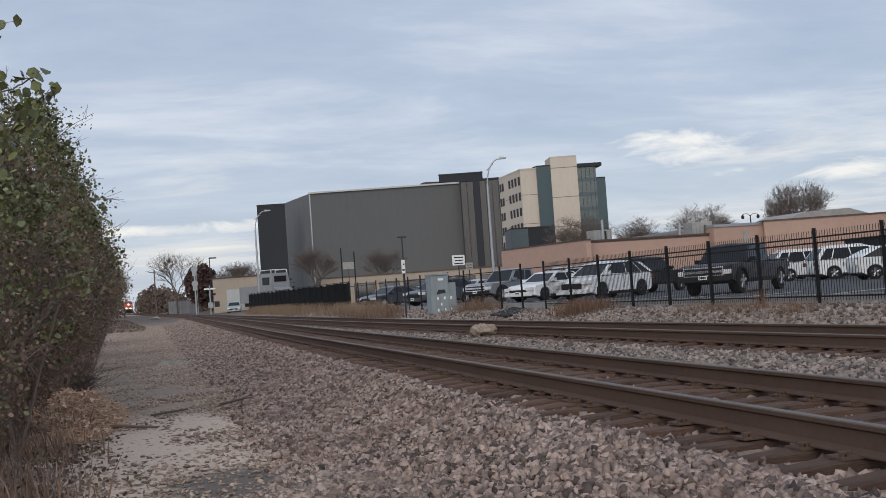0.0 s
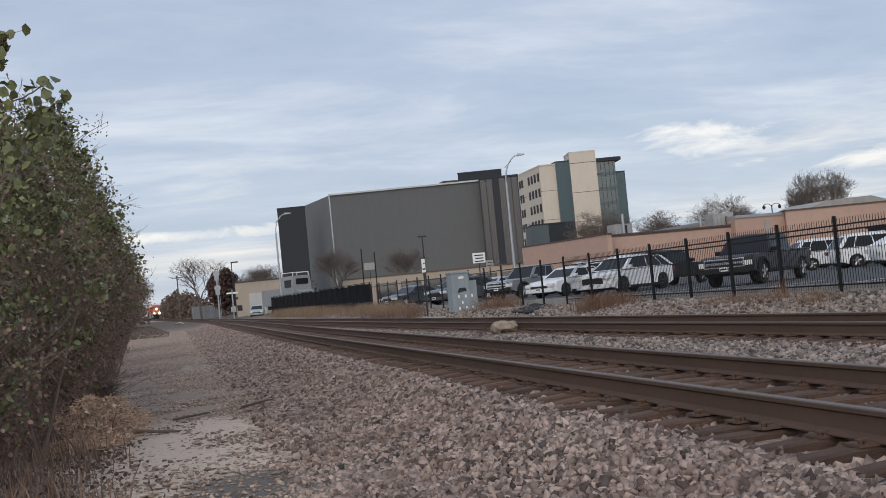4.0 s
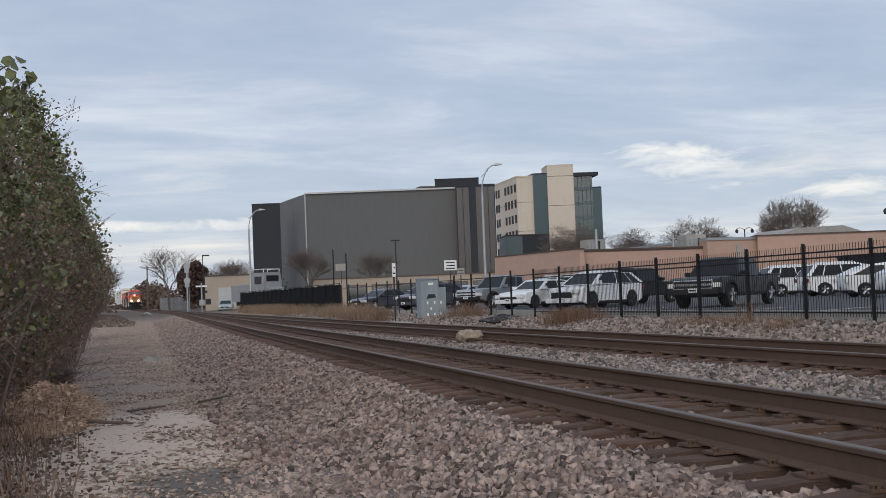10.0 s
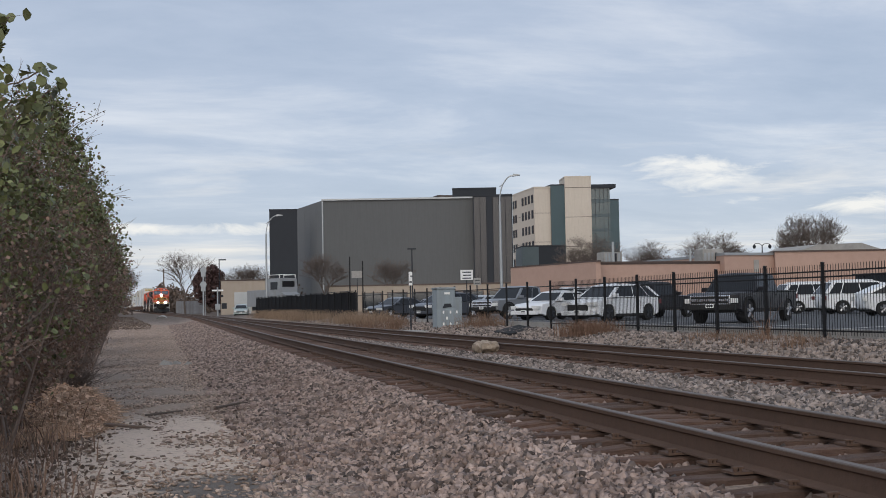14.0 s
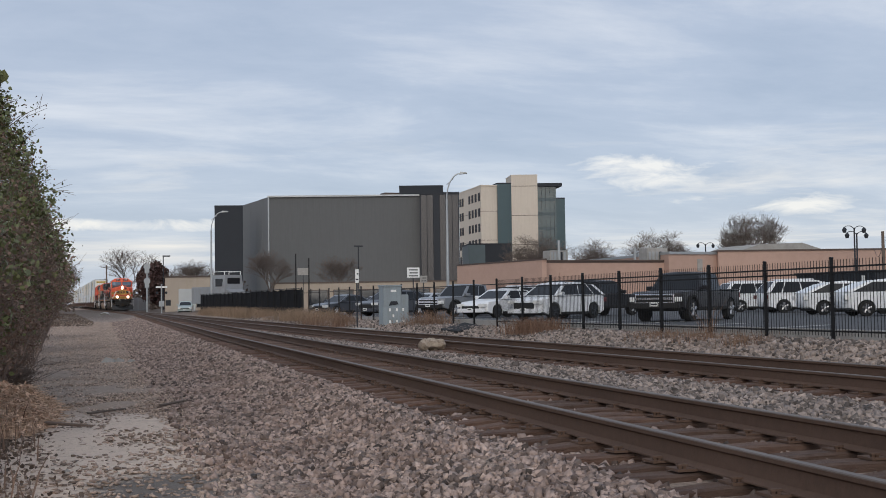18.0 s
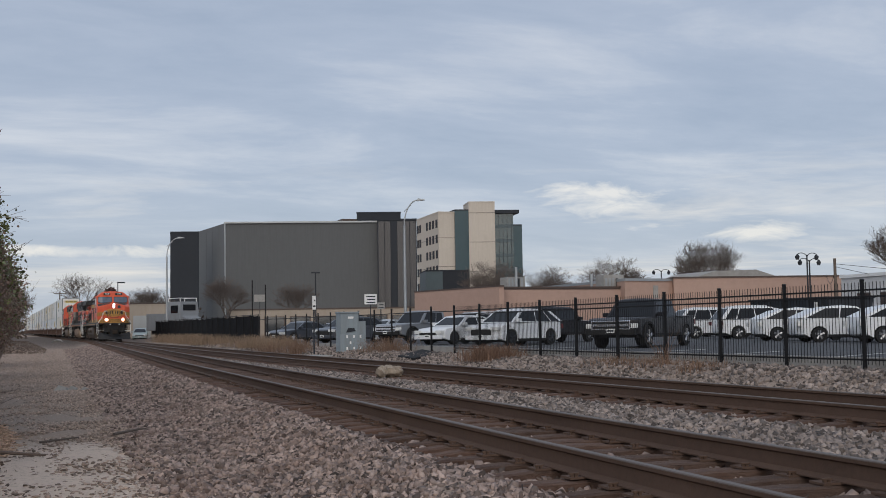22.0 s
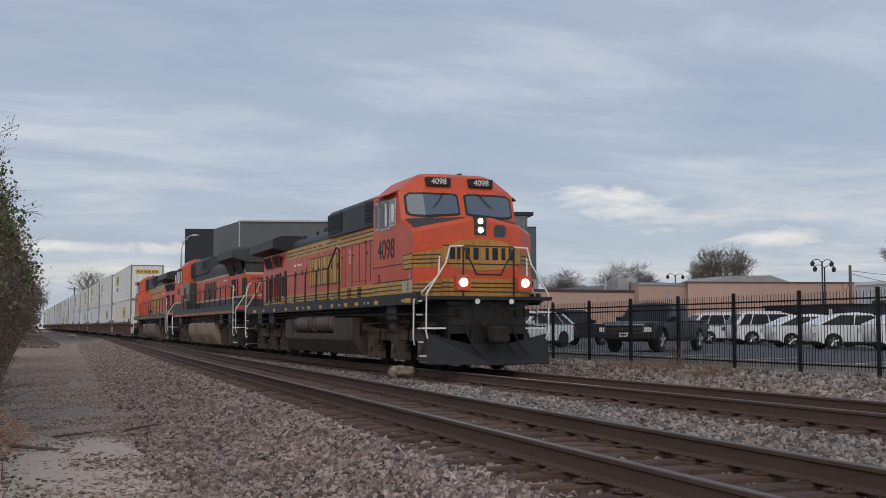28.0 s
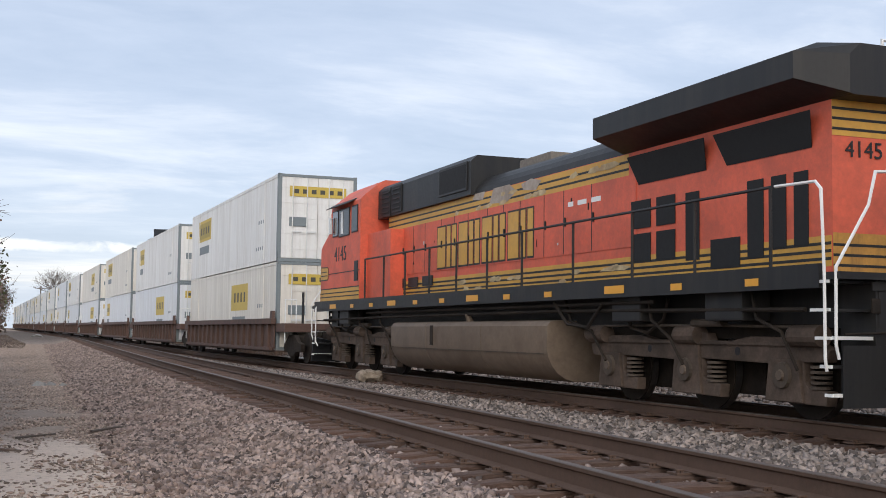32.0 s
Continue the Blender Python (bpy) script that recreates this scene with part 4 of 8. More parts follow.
        for a, b, z0, z1 in ((3.02, 3.42, 3.50, 4.12), (3.52, 4.30, 3.46, 4.12), (4.52, 4.92, 3.50, 4.12)):
            fr = part("window_frame", box(*sorted((xs, xs + side * 0.015)), Y(a) - 0.03, Y(b) + 0.03, z0 - 0.03, z1 + 0.03, 0.006), LENS if number == "4098" else LOCO_BLACK, cab, "metal window frame")
            part("pane", box(*sorted((xs + side * 0.015, xs + side * 0.02)), Y(a), Y(b), z0, z1), GLASS if a < 3.2 else CAR_GLASS, fr)
        for u0, u1, z0, z1 in ((1.74, 2.10, 1.82, 2.09), (1.36, 1.60, 1.81, 2.11), (1.50, 1.60, 2.14, 2.25)) if C["lit"] else ():
            part("placard", box(*sorted((side * (W + 0.010), side * (W + 0.014))), U(u0), U(u1), z0, z1), PLACARD, cab, "worn white placard")
        part("window_bar", box(*sorted((xs, xs + side * 0.03)), Y(3.70), Y(3.86), 3.50, 4.08), WHITE_PAINT, cab, "white sliding window edge")
        bm = quad_plate([(side * 1.44, Y(2.95), 4.34), (side * 1.70, Y(3.0), 4.20), (side * 1.70, Y(4.6), 4.20), (side * 1.44, Y(4.65), 4.34)], 0.02)
        part("sun_visor", bm, paint if C["lit"] else ANTI_GLARE if number != "1046" else mat("cream_visor", (0.62, 0.52, 0.40), 0.6), cab)
        part("mirror", box(*sorted((side * 1.55, side * 1.60)), Y(2.95), Y(3.08), 3.55, 3.98, 0.01), LENS, cab, "side mirror")
        lettering("cab_number", number, 0.70 if number == "4098" else 0.54, fig, cab, Matrix.Translation((side * (W + 0.004), U(3.43) if C["lit"] else Y(3.62), 2.91 if C["lit"] else 2.98)) @ Matrix.Rotation(radians(90 * side), 4, "Z") @ Matrix.Rotation(radians(90), 4, "X"))
        if C["lit"]:
            for k in range(6):
                part("vent_slat", box(*sorted((side * W, side * (W + 0.02))), U(3.94), U(4.05), 2.14 + 0.034 * k, 2.155 + 0.034 * k), LOCO_BLACK, cab)
        else:
            part("cab_vent", box(*sorted((side * W, side * (W + 0.02))), Y(4.75), Y(5.0), 2.25, 2.75), LOCO_BLACK, cab)
        part("cab_seam", box(*sorted((side * W, side * (W + 0.008))), Y(1.98), Y(5.1), 2.50, 2.52), LOCO_BLACK, cab)
        # lower nose band
        part("nose_band", box(*sorted((side * W, side * (W + 0.006))), Y(1.98), Y(5.1), 1.72, 2.12), low, cab)
        if C["lines"]:
            for z in (1.90, 2.00, 2.115):
                part("pin_line", box(*sorted((side * (W + 0.006), side * (W + 0.009))), Y(1.98), Y(5.1), z - 0.014, z + 0.014), LOCO_BLACK, cab)
            front_, back_ = Y(1.97), Y(1.97) + 0.70
            for grow, mt, off in ((0.03, LOCO_BLACK, 0.003), (0.0, YELLOW, 0.006)):
                xa = side * (W + off)
                pts_ = [(front_, 2.38 - grow), (back_ - 0.05, 2.38 - grow), (back_ + grow, 2.43 - grow * 0.5), (back_ + grow, 2.63 + grow * 0.5), (back_ - 0.05, 2.68 + grow), (front_, 2.70 + grow)]
                part("wing_emblem", prism(pts_, *sorted((xa, xa + side * 0.004)), "x"), mt, cab, "yellow wing emblem edged in black")
            for z in (2.48, 2.58):
                part("pin_line", box(*sorted((side * (W + 0.010), side * (W + 0.013))), front_, back_ - 0.06, z - 0.011, z + 0.011), LOCO_BLACK, cab)
    # nose front: emblem as plain shapes, door, lamps
    fy = Y(1.45) - 0.004
    part("nose_band", box(-0.98, 0.98, fy - 0.006, fy, 1.72, 2.12), NOSE_YELLOW if C["lines"] else low, cab)
    if C["lines"]:
        em = part("wing_emblem", prism([(-0.97, 2.50), (-0.6, 2.36), (0.0, 2.30), (0.6, 2.36), (0.97, 2.50), (0.97, 2.84), (0.5, 3.0), (0.0, 3.05), (-0.5, 3.0), (-0.97, 2.84)], fy - 0.010, fy, "y"), NOSE_YELLOW, cab, "yellow wing emblem with dark bars")
        for a, w in ((-0.78, 0.13), (-0.60, 0.08), (-0.40, 0.11), (-0.20, 0.13), (0.10, 0.08), (0.27, 0.14), (0.50, 0.10), (0.68, 0.13)):
            part("emblem_bar", prism([(a, 2.56), (a + w, 2.56), (a + w, 2.84), (a, 2.84)], fy - 0.014, fy - 0.010, "y"), LOCO_BLACK, em)
        part("emblem_post", box(-0.10, 0.10, fy - 0.0125, fy - 0.010, 2.32, 3.02), NOSE_YELLOW, em)
        for z in (2.46, 2.875):
            part("pin_line", box(-0.95, 0.95, fy - 0.013, fy - 0.010, z - 0.014, z + 0.014), LOCO_BLACK, em)
        for z in (1.82, 1.92, 2.02):
            part("pin_line", box(-0.97, 0.97, fy - 0.010, fy - 0.006, z - 0.014, z + 0.014), LOCO_BLACK, cab)
        for side in (-1, 1):
            a, b = Vector((0.985 * side, Y(1.45), 0)), Vector((W * side, Y(1.95), 0))
            out = Vector((side * 0.5, -0.51, 0)).normalized() * 0.008
            for z0, z1, mt in ((2.38, 2.80, NOSE_YELLOW), (1.72, 2.12, NOSE_YELLOW)):
                c = [(*(a + out).xy, z0), (*(b + out).xy, z0), (*(b + out).xy, z1 - 0.1), (*(a + out).xy, z1)]
                pl = part("wing_emblem", quad_plate(c[::side], 0.007), mt, cab)
                for k in range(3):
                    z = z0 + (z1 - z0) * (k + 1) / 4.4
                    o2 = out * 1.5
                    part("pin_line", quad_plate([(*(a + o2).xy, z - 0.014), (*(b + o2).xy, z - 0.014), (*(b + o2).xy, z + 0.014), (*(a + o2).xy, z + 0.014)][::side], 0.004), LOCO_BLACK, pl)
    part("door_window", prism([(0.34, 3.10), (0.58, 3.10), (0.61, 3.16), (0.61, 3.32), (0.57, 3.38), (0.36, 3.38), (0.32, 3.32), (0.32, 3.16)], Y(1.435), Y(1.6), "y"), GLASS, cab)
    hb = part("headlight_box", box(-0.17, 0.13, Y(1.43), Y(2.2), 3.13, 3.56, 0.02), LOCO_BLACK if number != "4098" else ANTI_GLARE, cab, "twin headlight housing")
    lit = C["lit"]
    for z in (3.25, 3.46):
        part("headlight", tube((-0.02, Y(1.426), z), (-0.02, Y(1.44), z), 0.058, seg=18), LAMP if lit else LENS, hb, "round headlight")
    for x in (-0.75, 0.75):
        bx_ = part("ditch_light_box", box(x - 0.17, x + 0.17, Y(0.50), Y(0.75), 1.82, 2.16, 0.03), paint if lit else LOCO_BLACK, lo)
        part("ditch_light", tube((x, Y(0.496), 2.0), (x, Y(0.515), 2.0), 0.088, seg=18), LAMP if lit else LENS, bx_, "ditch light")
        part("step_light", tube((x * 0.55, Y(0.51), 1.58), (x * 0.55, Y(0.54), 1.58), 0.06, seg=12), LENS, lo)
    part("roof_horn", pipe([(0.4, Y(3.6), 4.84), (0.4, Y(4.2), 4.84)], 0.06), LOCO_BLACK, lo)
    part("antenna_dome", box(-0.3, 0.35, Y(3.3), Y(3.9), 4.74, 4.82, 0.03), paint, cab)
    # equipment locker behind the cab, then the long hood
    lk = part("locker", box(-1.30, 1.30, Y(5.1), U(8.45) if C["lit"] else Y(6.9), 1.70, 3.32 if C["lit"] else 3.40, 0.02), paint if C["lines"] else FADED_BLACK, lo)
    if C["lit"]:
        stripes(lk, Y(5.12), U(8.44), 1.30, 1.79, 2.13, YELLOW, 2, "lower_band")
        for side in (-1, 1):
            xk = side * 1.30
            for u, half, z0 in ((5.87, 0.022, 2.16), (7.25, 0.022, 2.16), (5.42, 0.008, 2.2), (6.5, 0.008, 2.2), (7.9, 0.008, 2.16)):
                part("door_seam", box(*sorted((xk, xk + side * 0.007)), U(u - half), U(u + half), z0, 3.30), LOCO_BLACK, lk)
            part("door_seam", box(*sorted((xk, xk + side * 0.007)), U(4.6), U(8.44), 3.285, 3.31), LOCO_BLACK, lk)
            part("door_seam", box(*sorted((xk, xk + side * 0.006)), U(5.9), U(7.23), 2.26, 2.272), LOCO_BLACK, lk)
            for u, z in ((7.48, 3.08), (7.48, 2.90), (7.48, 2.78), (6.6, 2.20), (7.6, 2.20)):
                part("data_plate", box(*sorted((xk, xk + side * 0.006)), U(u - 0.07), U(u + 0.07), z, z + (0.11 if z > 2.5 else 0.03)), PLACARD, lk)
            for u in (6.45, 7.5):
                for k in range(7):
                    part("louvre_slat", box(*sorted((xk + side * 0.007, xk + side * 0.03)), U(u - 0.17), U(u + 0.17), 1.84 + 0.04 * k, 1.858 + 0.04 * k), LOCO_BLACK, lk)
            for u in (5.75, 7.1, 8.3):
                part("door_hinge", box(*sorted((xk, xk + side * 0.03)), U(u - 0.05), U(u + 0.03), 2.98, 3.02), LOCO_BLACK, lk)
    if not C["lines"]:
        for side in (-1, 1):
            dr = part("locker_door", box(*sorted((side * 1.20, side * 1.485)), Y(5.13), Y(6.45), 2.42, 3.38, 0.01), LOCKER_GREY, lk, "grey-green locker door")
            part("locker_vent", box(*sorted((side * 1.485, side * 1.497)), Y(5.80), Y(6.36), 2.56, 3.14), PITCH, dr)
            part("locker_base", box(*sorted((side * 1.20, side * 1.48)), Y(5.13), Y(6.9), 1.71, 2.41), FADED_BLACK, lk)
            part("cream_stripe", box(*sorted((side * 1.496, side * 1.503)), Y(1.98), Y(5.1), 2.34, 2.42), STRIPE, cab)
            part("nose_band", box(*sorted((side * 1.49, side * 1.4965)), Y(1.98), Y(5.1), 2.1, 2.34), FADED_BLACK, cab)
    hx = 0.96
    hood = part("hood", box(-hx, hx, Y(5.75), Y(20.4), 1.70, 3.76), paint, lo, "long hood with access doors")
    for side in (-1, 1):
        x0, x1 = sorted((side * hx, side * (hx + 0.012)))
        s = 5.9
        k = 0
        while s < 16.2:
            w = 0.72 if k % 3 else 0.95
            d = part("hood_door", box(x0, x1, Y(s) + 0.012, Y(s + w) - 0.012, 2.32, 3.42, 0.004), paint, hood)
            xh = side * (hx + 0.012)
            part("door_seam", box(*sorted((side * (hx + 0.001), side * (hx + 0.013))), Y(s) - 0.010, Y(s) + 0.010, 2.34, 3.42), LOCO_BLACK, hood)
            part("latch", box(*sorted((xh, xh + side * 0.03)), Y(s) + 0.05, Y(s) + 0.09, 2.8, 2.95), LOCO_BLACK, d)
            s += w
            k += 1
        for k in range(3):
            xl = side * (hx + 0.012)
            lv = part("louvre", box(*sorted((xl, xl + side * 0.02)), Y(6.4 + 0.9 * k), Y(7.0 + 0.9 * k), 2.02, 2.24), LOCO_BLACK, hood)
        # grille openings at the radiator end, as plates coloured like the shade inside
        for a, b, z0, z1 in C["grilles"]:
            xg = side * (hx + 0.004)
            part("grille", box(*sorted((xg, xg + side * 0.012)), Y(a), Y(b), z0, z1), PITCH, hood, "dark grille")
        for k in range(3):
            part("data_plate", box(*sorted((side * (hx + 0.013), side * (hx + 0.017))), Y(14.9 + 0.28 * k), Y(15.08 + 0.28 * k), 3.12, 3.20), WHITE_PAINT, hood)
    stripes(lo, Y(5.76), Y(20.38), hx, C["low_z"][0], C["low_z"][1], low, 3 if C["lines"] else 0, "lower_band")
    if C["lines"]:
        stripes(lo, Y(5.76), Y(16.2), hx, 3.40, 3.75, YELLOW, 2, "upper_band")
    else:
        stripes(lo, Y(5.76), Y(20.38), hx + 0.012, 3.44, 3.77, FADED_BLACK, 0, "upper_band")
        stripes(lo, Y(5.76), Y(20.38), hx + 0.012, 3.36, 3.44, STRIPE, 0, "cream_stripe")
        stripes(lo, Y(5.76), Y(20.38), hx + 0.012, 2.28, 2.36, STRIPE, 0, "cream_stripe")
    if C["lines"]:
        scuff = mat("scuffed_pale_yellow", (0.55, 0.44, 0.26), 0.8, vary=0.4, fine=9, dirt=(0.33, 0.2, 0.1), dirt_amount=0.7)
        wear = random.Random(17)
        for side in (-1, 1):
            for _ in range(26):
                a, z, w = wear.uniform(9.3, 16.0), wear.choice((C["low_z"][0] + 0.04, C["low_z"][0] + 0.18, 3.44, 3.60)), wear.uniform(0.12, 0.5)
                q = [(a, z), (a + w * 0.6, z - 0.015), (a + w, z + 0.03), (a + w * 0.8, z + wear.uniform(0.05, 0.1)), (a + w * 0.2, z + wear.uniform(0.04, 0.09))]
                part("worn_patch", prism([(Y(p), h_) for p, h_ in q], *sorted((side * (hx + 0.010), side * (hx + 0.0125))), "x"), scuff, hood)
            for _ in range(14):
                a, z = wear.uniform(6.0, 16.0), wear.uniform(2.4, 3.3)
                xk = side * ((1.308 if a < 8.3 and C["lit"] else hx + 0.013))
                part("grime_mark", box(*sorted((xk, xk + side * 0.003)), Y(a), Y(a) + wear.uniform(0.02, 0.07), z, z + wear.uniform(0.03, 0.16)), GRIME if wear.random() < 0.7 else PLACARD, hood)
    # high boxes behind the cab and the rounded roof
    prof = [(-1.06, 3.76), (1.06, 3.76), (1.06, 4.44), (0.92, 4.57), (-0.92, 4.57), (-1.06, 4.44)]
    bl = part("blower_housing", prism(prof, Y(5.2), Y(11.0), "y"), top, lo, "black equipment housing")
    for side in (-1, 1):
        for a, b, z0, z1 in ((5.55, 6.15, 3.82, 4.40), (6.35, 6.95, 3.86, 4.42), (9.4, 10.8, 3.92, 4.40)):
            xi = side * 1.06
            rim_ = part("intake_frame", box(*sorted((xi, xi + side * 0.03)), Y(a) - 0.05, Y(b) + 0.05, z0 - 0.05, z1 + 0.05, 0.006), top, bl)
            # closed plate, the dark of the intake painted on
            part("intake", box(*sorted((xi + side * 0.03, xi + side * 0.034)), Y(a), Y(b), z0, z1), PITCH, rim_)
            for k in range(5 if b < 8 else 0):
                zz = z0 + (z1 - z0) * (k + 0.5) / 5
                part("intake_slat", box(*sorted((xi + side * 0.034, xi + side * 0.05)), Y(a), Y(b), zz - 0.012, zz + 0.012), top, rim_)
    arc = [(hx * math.cos(a), 3.76 + 0.50 * math.sin(a)) for a in [math.pi * k / 14 for k in range(15)]]
    part("hood_roof", prism(arc, Y(11.0), Y(16.8), "y"), top, lo, "rounded black roof")
    for s in (11.6, 13.6, 15.4):
        part("lifting_lug", box(-0.75, -0.68, Y(s), Y(s + 0.15), 4.0, 4.2), top, lo)
    ex = part("exhaust_housing", box(-0.42, 0.42, Y(11.9), Y(13.2), 4.18, 4.36, 0.02), mat("heat_scaled_steel", (0.20, 0.17, 0.14), 0.7, vary=0.4), lo)
    for s in (13.9, 14.25):
        part("horn", tube((-0.15, Y(s), 4.24), (-0.15, Y(s) + 0.4, 4.34), 0.05, 0.12, 10), LOCO_BLACK, lo)
    # radiator wings
    w0, w1, w2 = C.get("wing", (16.05, 20.1, 20.55))
    up = C.get("wing_z", 0.0)
    rad = [(-1.50, 3.93 + up), (-0.97, 3.76), (0.97, 3.76), (1.50, 3.93 + up), (1.50, 4.25 + up), (1.16, 4.38 + up), (-1.16, 4.38 + up), (-1.50, 4.25 + up)]
    slim = [(-0.96, 3.78), (-0.90, 3.765), (0.90, 3.765), (0.96, 3.78), (0.96, 4.20 + up), (0.80, 4.34 + up), (-0.80, 4.34 + up), (-0.96, 4.20 + up)]
    wing = part("radiator_wing", loft([[(x, Y(q), z) for x, z in shape] for shape, q in ((rad, w0), (rad, w1), (slim, w2))]), top, lo, "overhanging radiator housing")
    for side in (-1, 1):
        for a, b in C.get("screens", ((16.35, 18.2), (18.4, 20.2))):
            zl, zh, lean = (3.24, 3.66, 0.14) if C["lines"] else (3.30, 3.82, 0.22)
            c = [(side * (hx + 0.01), Y(a + 0.12), zl), (side * (hx + 0.01), Y(b - 0.12), zl), (side * (hx + lean), Y(b), zh), (side * (hx + lean), Y(a), zh)]
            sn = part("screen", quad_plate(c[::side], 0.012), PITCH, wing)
            rim_ = [Vector(p) + Vector((side * 0.014, 0, 0)) for p in c]
            if C["lit"]:
                part("screen_frame", pipe([*rim_, rim_[0]], 0.016, 5), paint, sn)
    part("roof_rail", pipe([(-0.5, Y(20.3), 4.36 + up), (-0.5, Y(20.3), 4.54 + up), (0.1, Y(20.3), 4.54 + up), (0.1, Y(20.3), 4.36 + up)], 0.018), WHITE_PAINT, wing)
    if number == "4145":
        for side in (-1, 1):
            for q in (((11.7, 3.50), (12.5, 3.46), (12.9, 3.62), (12.6, 3.78), (11.9, 3.78)), ((13.2, 3.6), (13.7, 3.55), (13.9, 3.70), (13.5, 3.78), (13.1, 3.72)), ((10.9, 3.66), (11.4, 3.62), (11.5, 3.77), (11.0, 3.77))):
                part("worn_patch", prism([(Y(a), z) for a, z in q], *sorted((side * (hx + 0.008), side * (hx + 0.012))), "x"), mat("bare_primer_patch", (0.42, 0.36, 0.31), 0.8, vary=0.3, dirt=(0.2, 0.15, 0.11), dirt_amount=0.6), hood, "pale patch of bare primer")
    re = Y(20.4)
    part("rear_band", box(-hx, hx, re, re + 0.006, 1.72, 2.20), NOSE_YELLOW if C["lines"] else low, hood)
    for z in ((1.82, 1.94, 2.06) if C["lines"] else ()):
        part("pin_line", box(-hx, hx, re + 0.006, re + 0.009, z - 0.016, z + 0.016), LOCO_BLACK, hood)
    part("rear_cap", box(-hx, hx, re, re + 0.007, 3.34, 3.76), C["rear"], hood)
    if not C["lines"]:
        for z in (2.32, 3.24):
            part("cream_stripe", box(-hx, hx, re, re + 0.009, z, z + 0.08), STRIPE, hood)
    else:
        for z in (3.42, 3.54, 3.66):
            part("pin_line", box(-hx, hx, re + 0.007, re + 0.010, z - 0.016, z + 0.016), LOCO_BLACK, hood)
    # slot drawn as a raised plate in the colour of its shade
    part("rear_slot", box(-0.13, 0.13, re, re + 0.02, 3.02, 3.60, 0.01), PITCH, hood)
    rh = part("rear_light_box", box(-0.15, 0.15, re, Y(20.72), 3.80, 4.24, 0.02), LOCO_BLACK, lo)
    for z in (3.91, 4.12):
        part("rear_headlight", tube((0, Y(20.72), z), (0, Y(20.74), z), 0.075, seg=14), LENS, rh)
    lettering("rear_number", number, 0.28, fig, hood, Matrix.Translation((0.50, re + 0.012, 3.06 if not C["lines"] else 3.18)) @ Matrix.Rotation(radians(180), 4, "Z") @ Matrix.Rotation(radians(90), 4, "X"))
    for side in (-1, 1):
        lettering("hood_number", number, 0.30, fig, hood, Matrix.Translation((side * (hx + 0.004), Y(20.55), 3.08)) @ Matrix.Rotation(radians(90 * side), 4, "Z") @ Matrix.Rotation(radians(90), 4, "X")) if C["hood_numbers"] else None
        owner_mark(hood, side, hx + 0.013, 9.0 if C["lines"] else 9.55, 13.7 if C["lines"] else 13.0, 2.38, 3.24, C["mark"], Y)
        # hand rail and stanchions along the walkway
        begin = 9.2 if C["lit"] else 5.6
        run = [(side * 1.50, Y(begin), 2.74), (side * 1.50, Y(20.0), 2.74)]
        if C["lit"]:
            run = [(side * 1.34, U(8.5), 1.75), (side * 1.34, U(8.5), 3.25), (side * 1.40, U(8.62), 3.32)] + run
        part("hand_rail", pipe(run, 0.022), LOCO_BLACK, lo, "long black hand rail")
        s = begin
        while s < 20.2:
            part("stanchion", tube((side * 1.50, Y(s), 1.70), (side * 1.50, Y(s), 2.74), 0.022, seg=6), LOCO_BLACK, lo)
            s += 1.44
    return lo


G1 = [(16.15, 16.55, 2.10, 3.06), (16.68, 16.97, 2.16, 2.90), (17.13, 17.40, 1.98, 3.02), (17.58, 17.80, 1.98, 3.0), (17.96, 18.14, 1.98, 3.0), (18.30, 18.45, 2.08, 2.90), (18.67, 18.96, 1.94, 3.0), (19.13, 19.37, 2.06, 2.90), (19.55, 19.87, 1.96, 3.0)]
G2 = [(17.0, 17.5, 2.20, 2.62), (17.0, 17.5, 2.70, 3.12), (17.65, 18.1, 2.20, 2.62), (17.65, 18.1, 2.70, 3.12), (18.35, 18.65, 2.15, 3.1), (18.9, 19.5, 2.0, 2.4), (19.65, 19.95, 2.1, 3.1), (20.1, 20.36, 2.2, 3.1), (20.5, 20.74, 2.2, 3.1)]
HERITAGE = dict(paint=ORANGE, low=YELLOW, top=LOCO_BLACK, figures=LOCO_BLACK, sill=LOCO_BLACK, mark=YELLOW, lines=True, reservoirs=True, lit=True,
                build=((0, -0.45), (1.45, -0.65), (1.95, -0.62), (2.7, -0.43), (3.0, -0.36), (4.3, -0.43), (5.1, -0.60), (5.5, -0.20), (6.8, -0.25), (9.0, -0.05), (14.0, -0.02), (15.2, -0.15), (15.6, 0.3), (16.05, 1.02), (20.4, 0.95), (22.3, 0.9)), grilles=G1, wing=(16.1, 20.6, 20.95), wing_z=-0.07, screens=((17.0, 18.22), (18.36, 19.85)), low_z=(1.79, 2.14), rear=YELLOW, hood_numbers=False)
BLACK_ROOF = dict(HERITAGE, wing=(16.05, 20.1, 20.55), wing_z=0.04, screens=((16.35, 18.2), (18.4, 20.2)), paint=ORANGE_OLD, top=FADED_BLACK, low=FADED_BLACK, mark=LOCO_BLACK, lines=False, reservoirs=False, lit=False, build=((0, 0), (1.45, -0.62), (2.7, -0.55), (5.1, -0.25), (7.5, -0.3), (15.1, 0.45), (20.4, 0.45), (22.3, 0.05)), grilles=G2, low_z=(1.94, 2.29), rear=FADED_BLACK, sill=LOCO_BLACK)
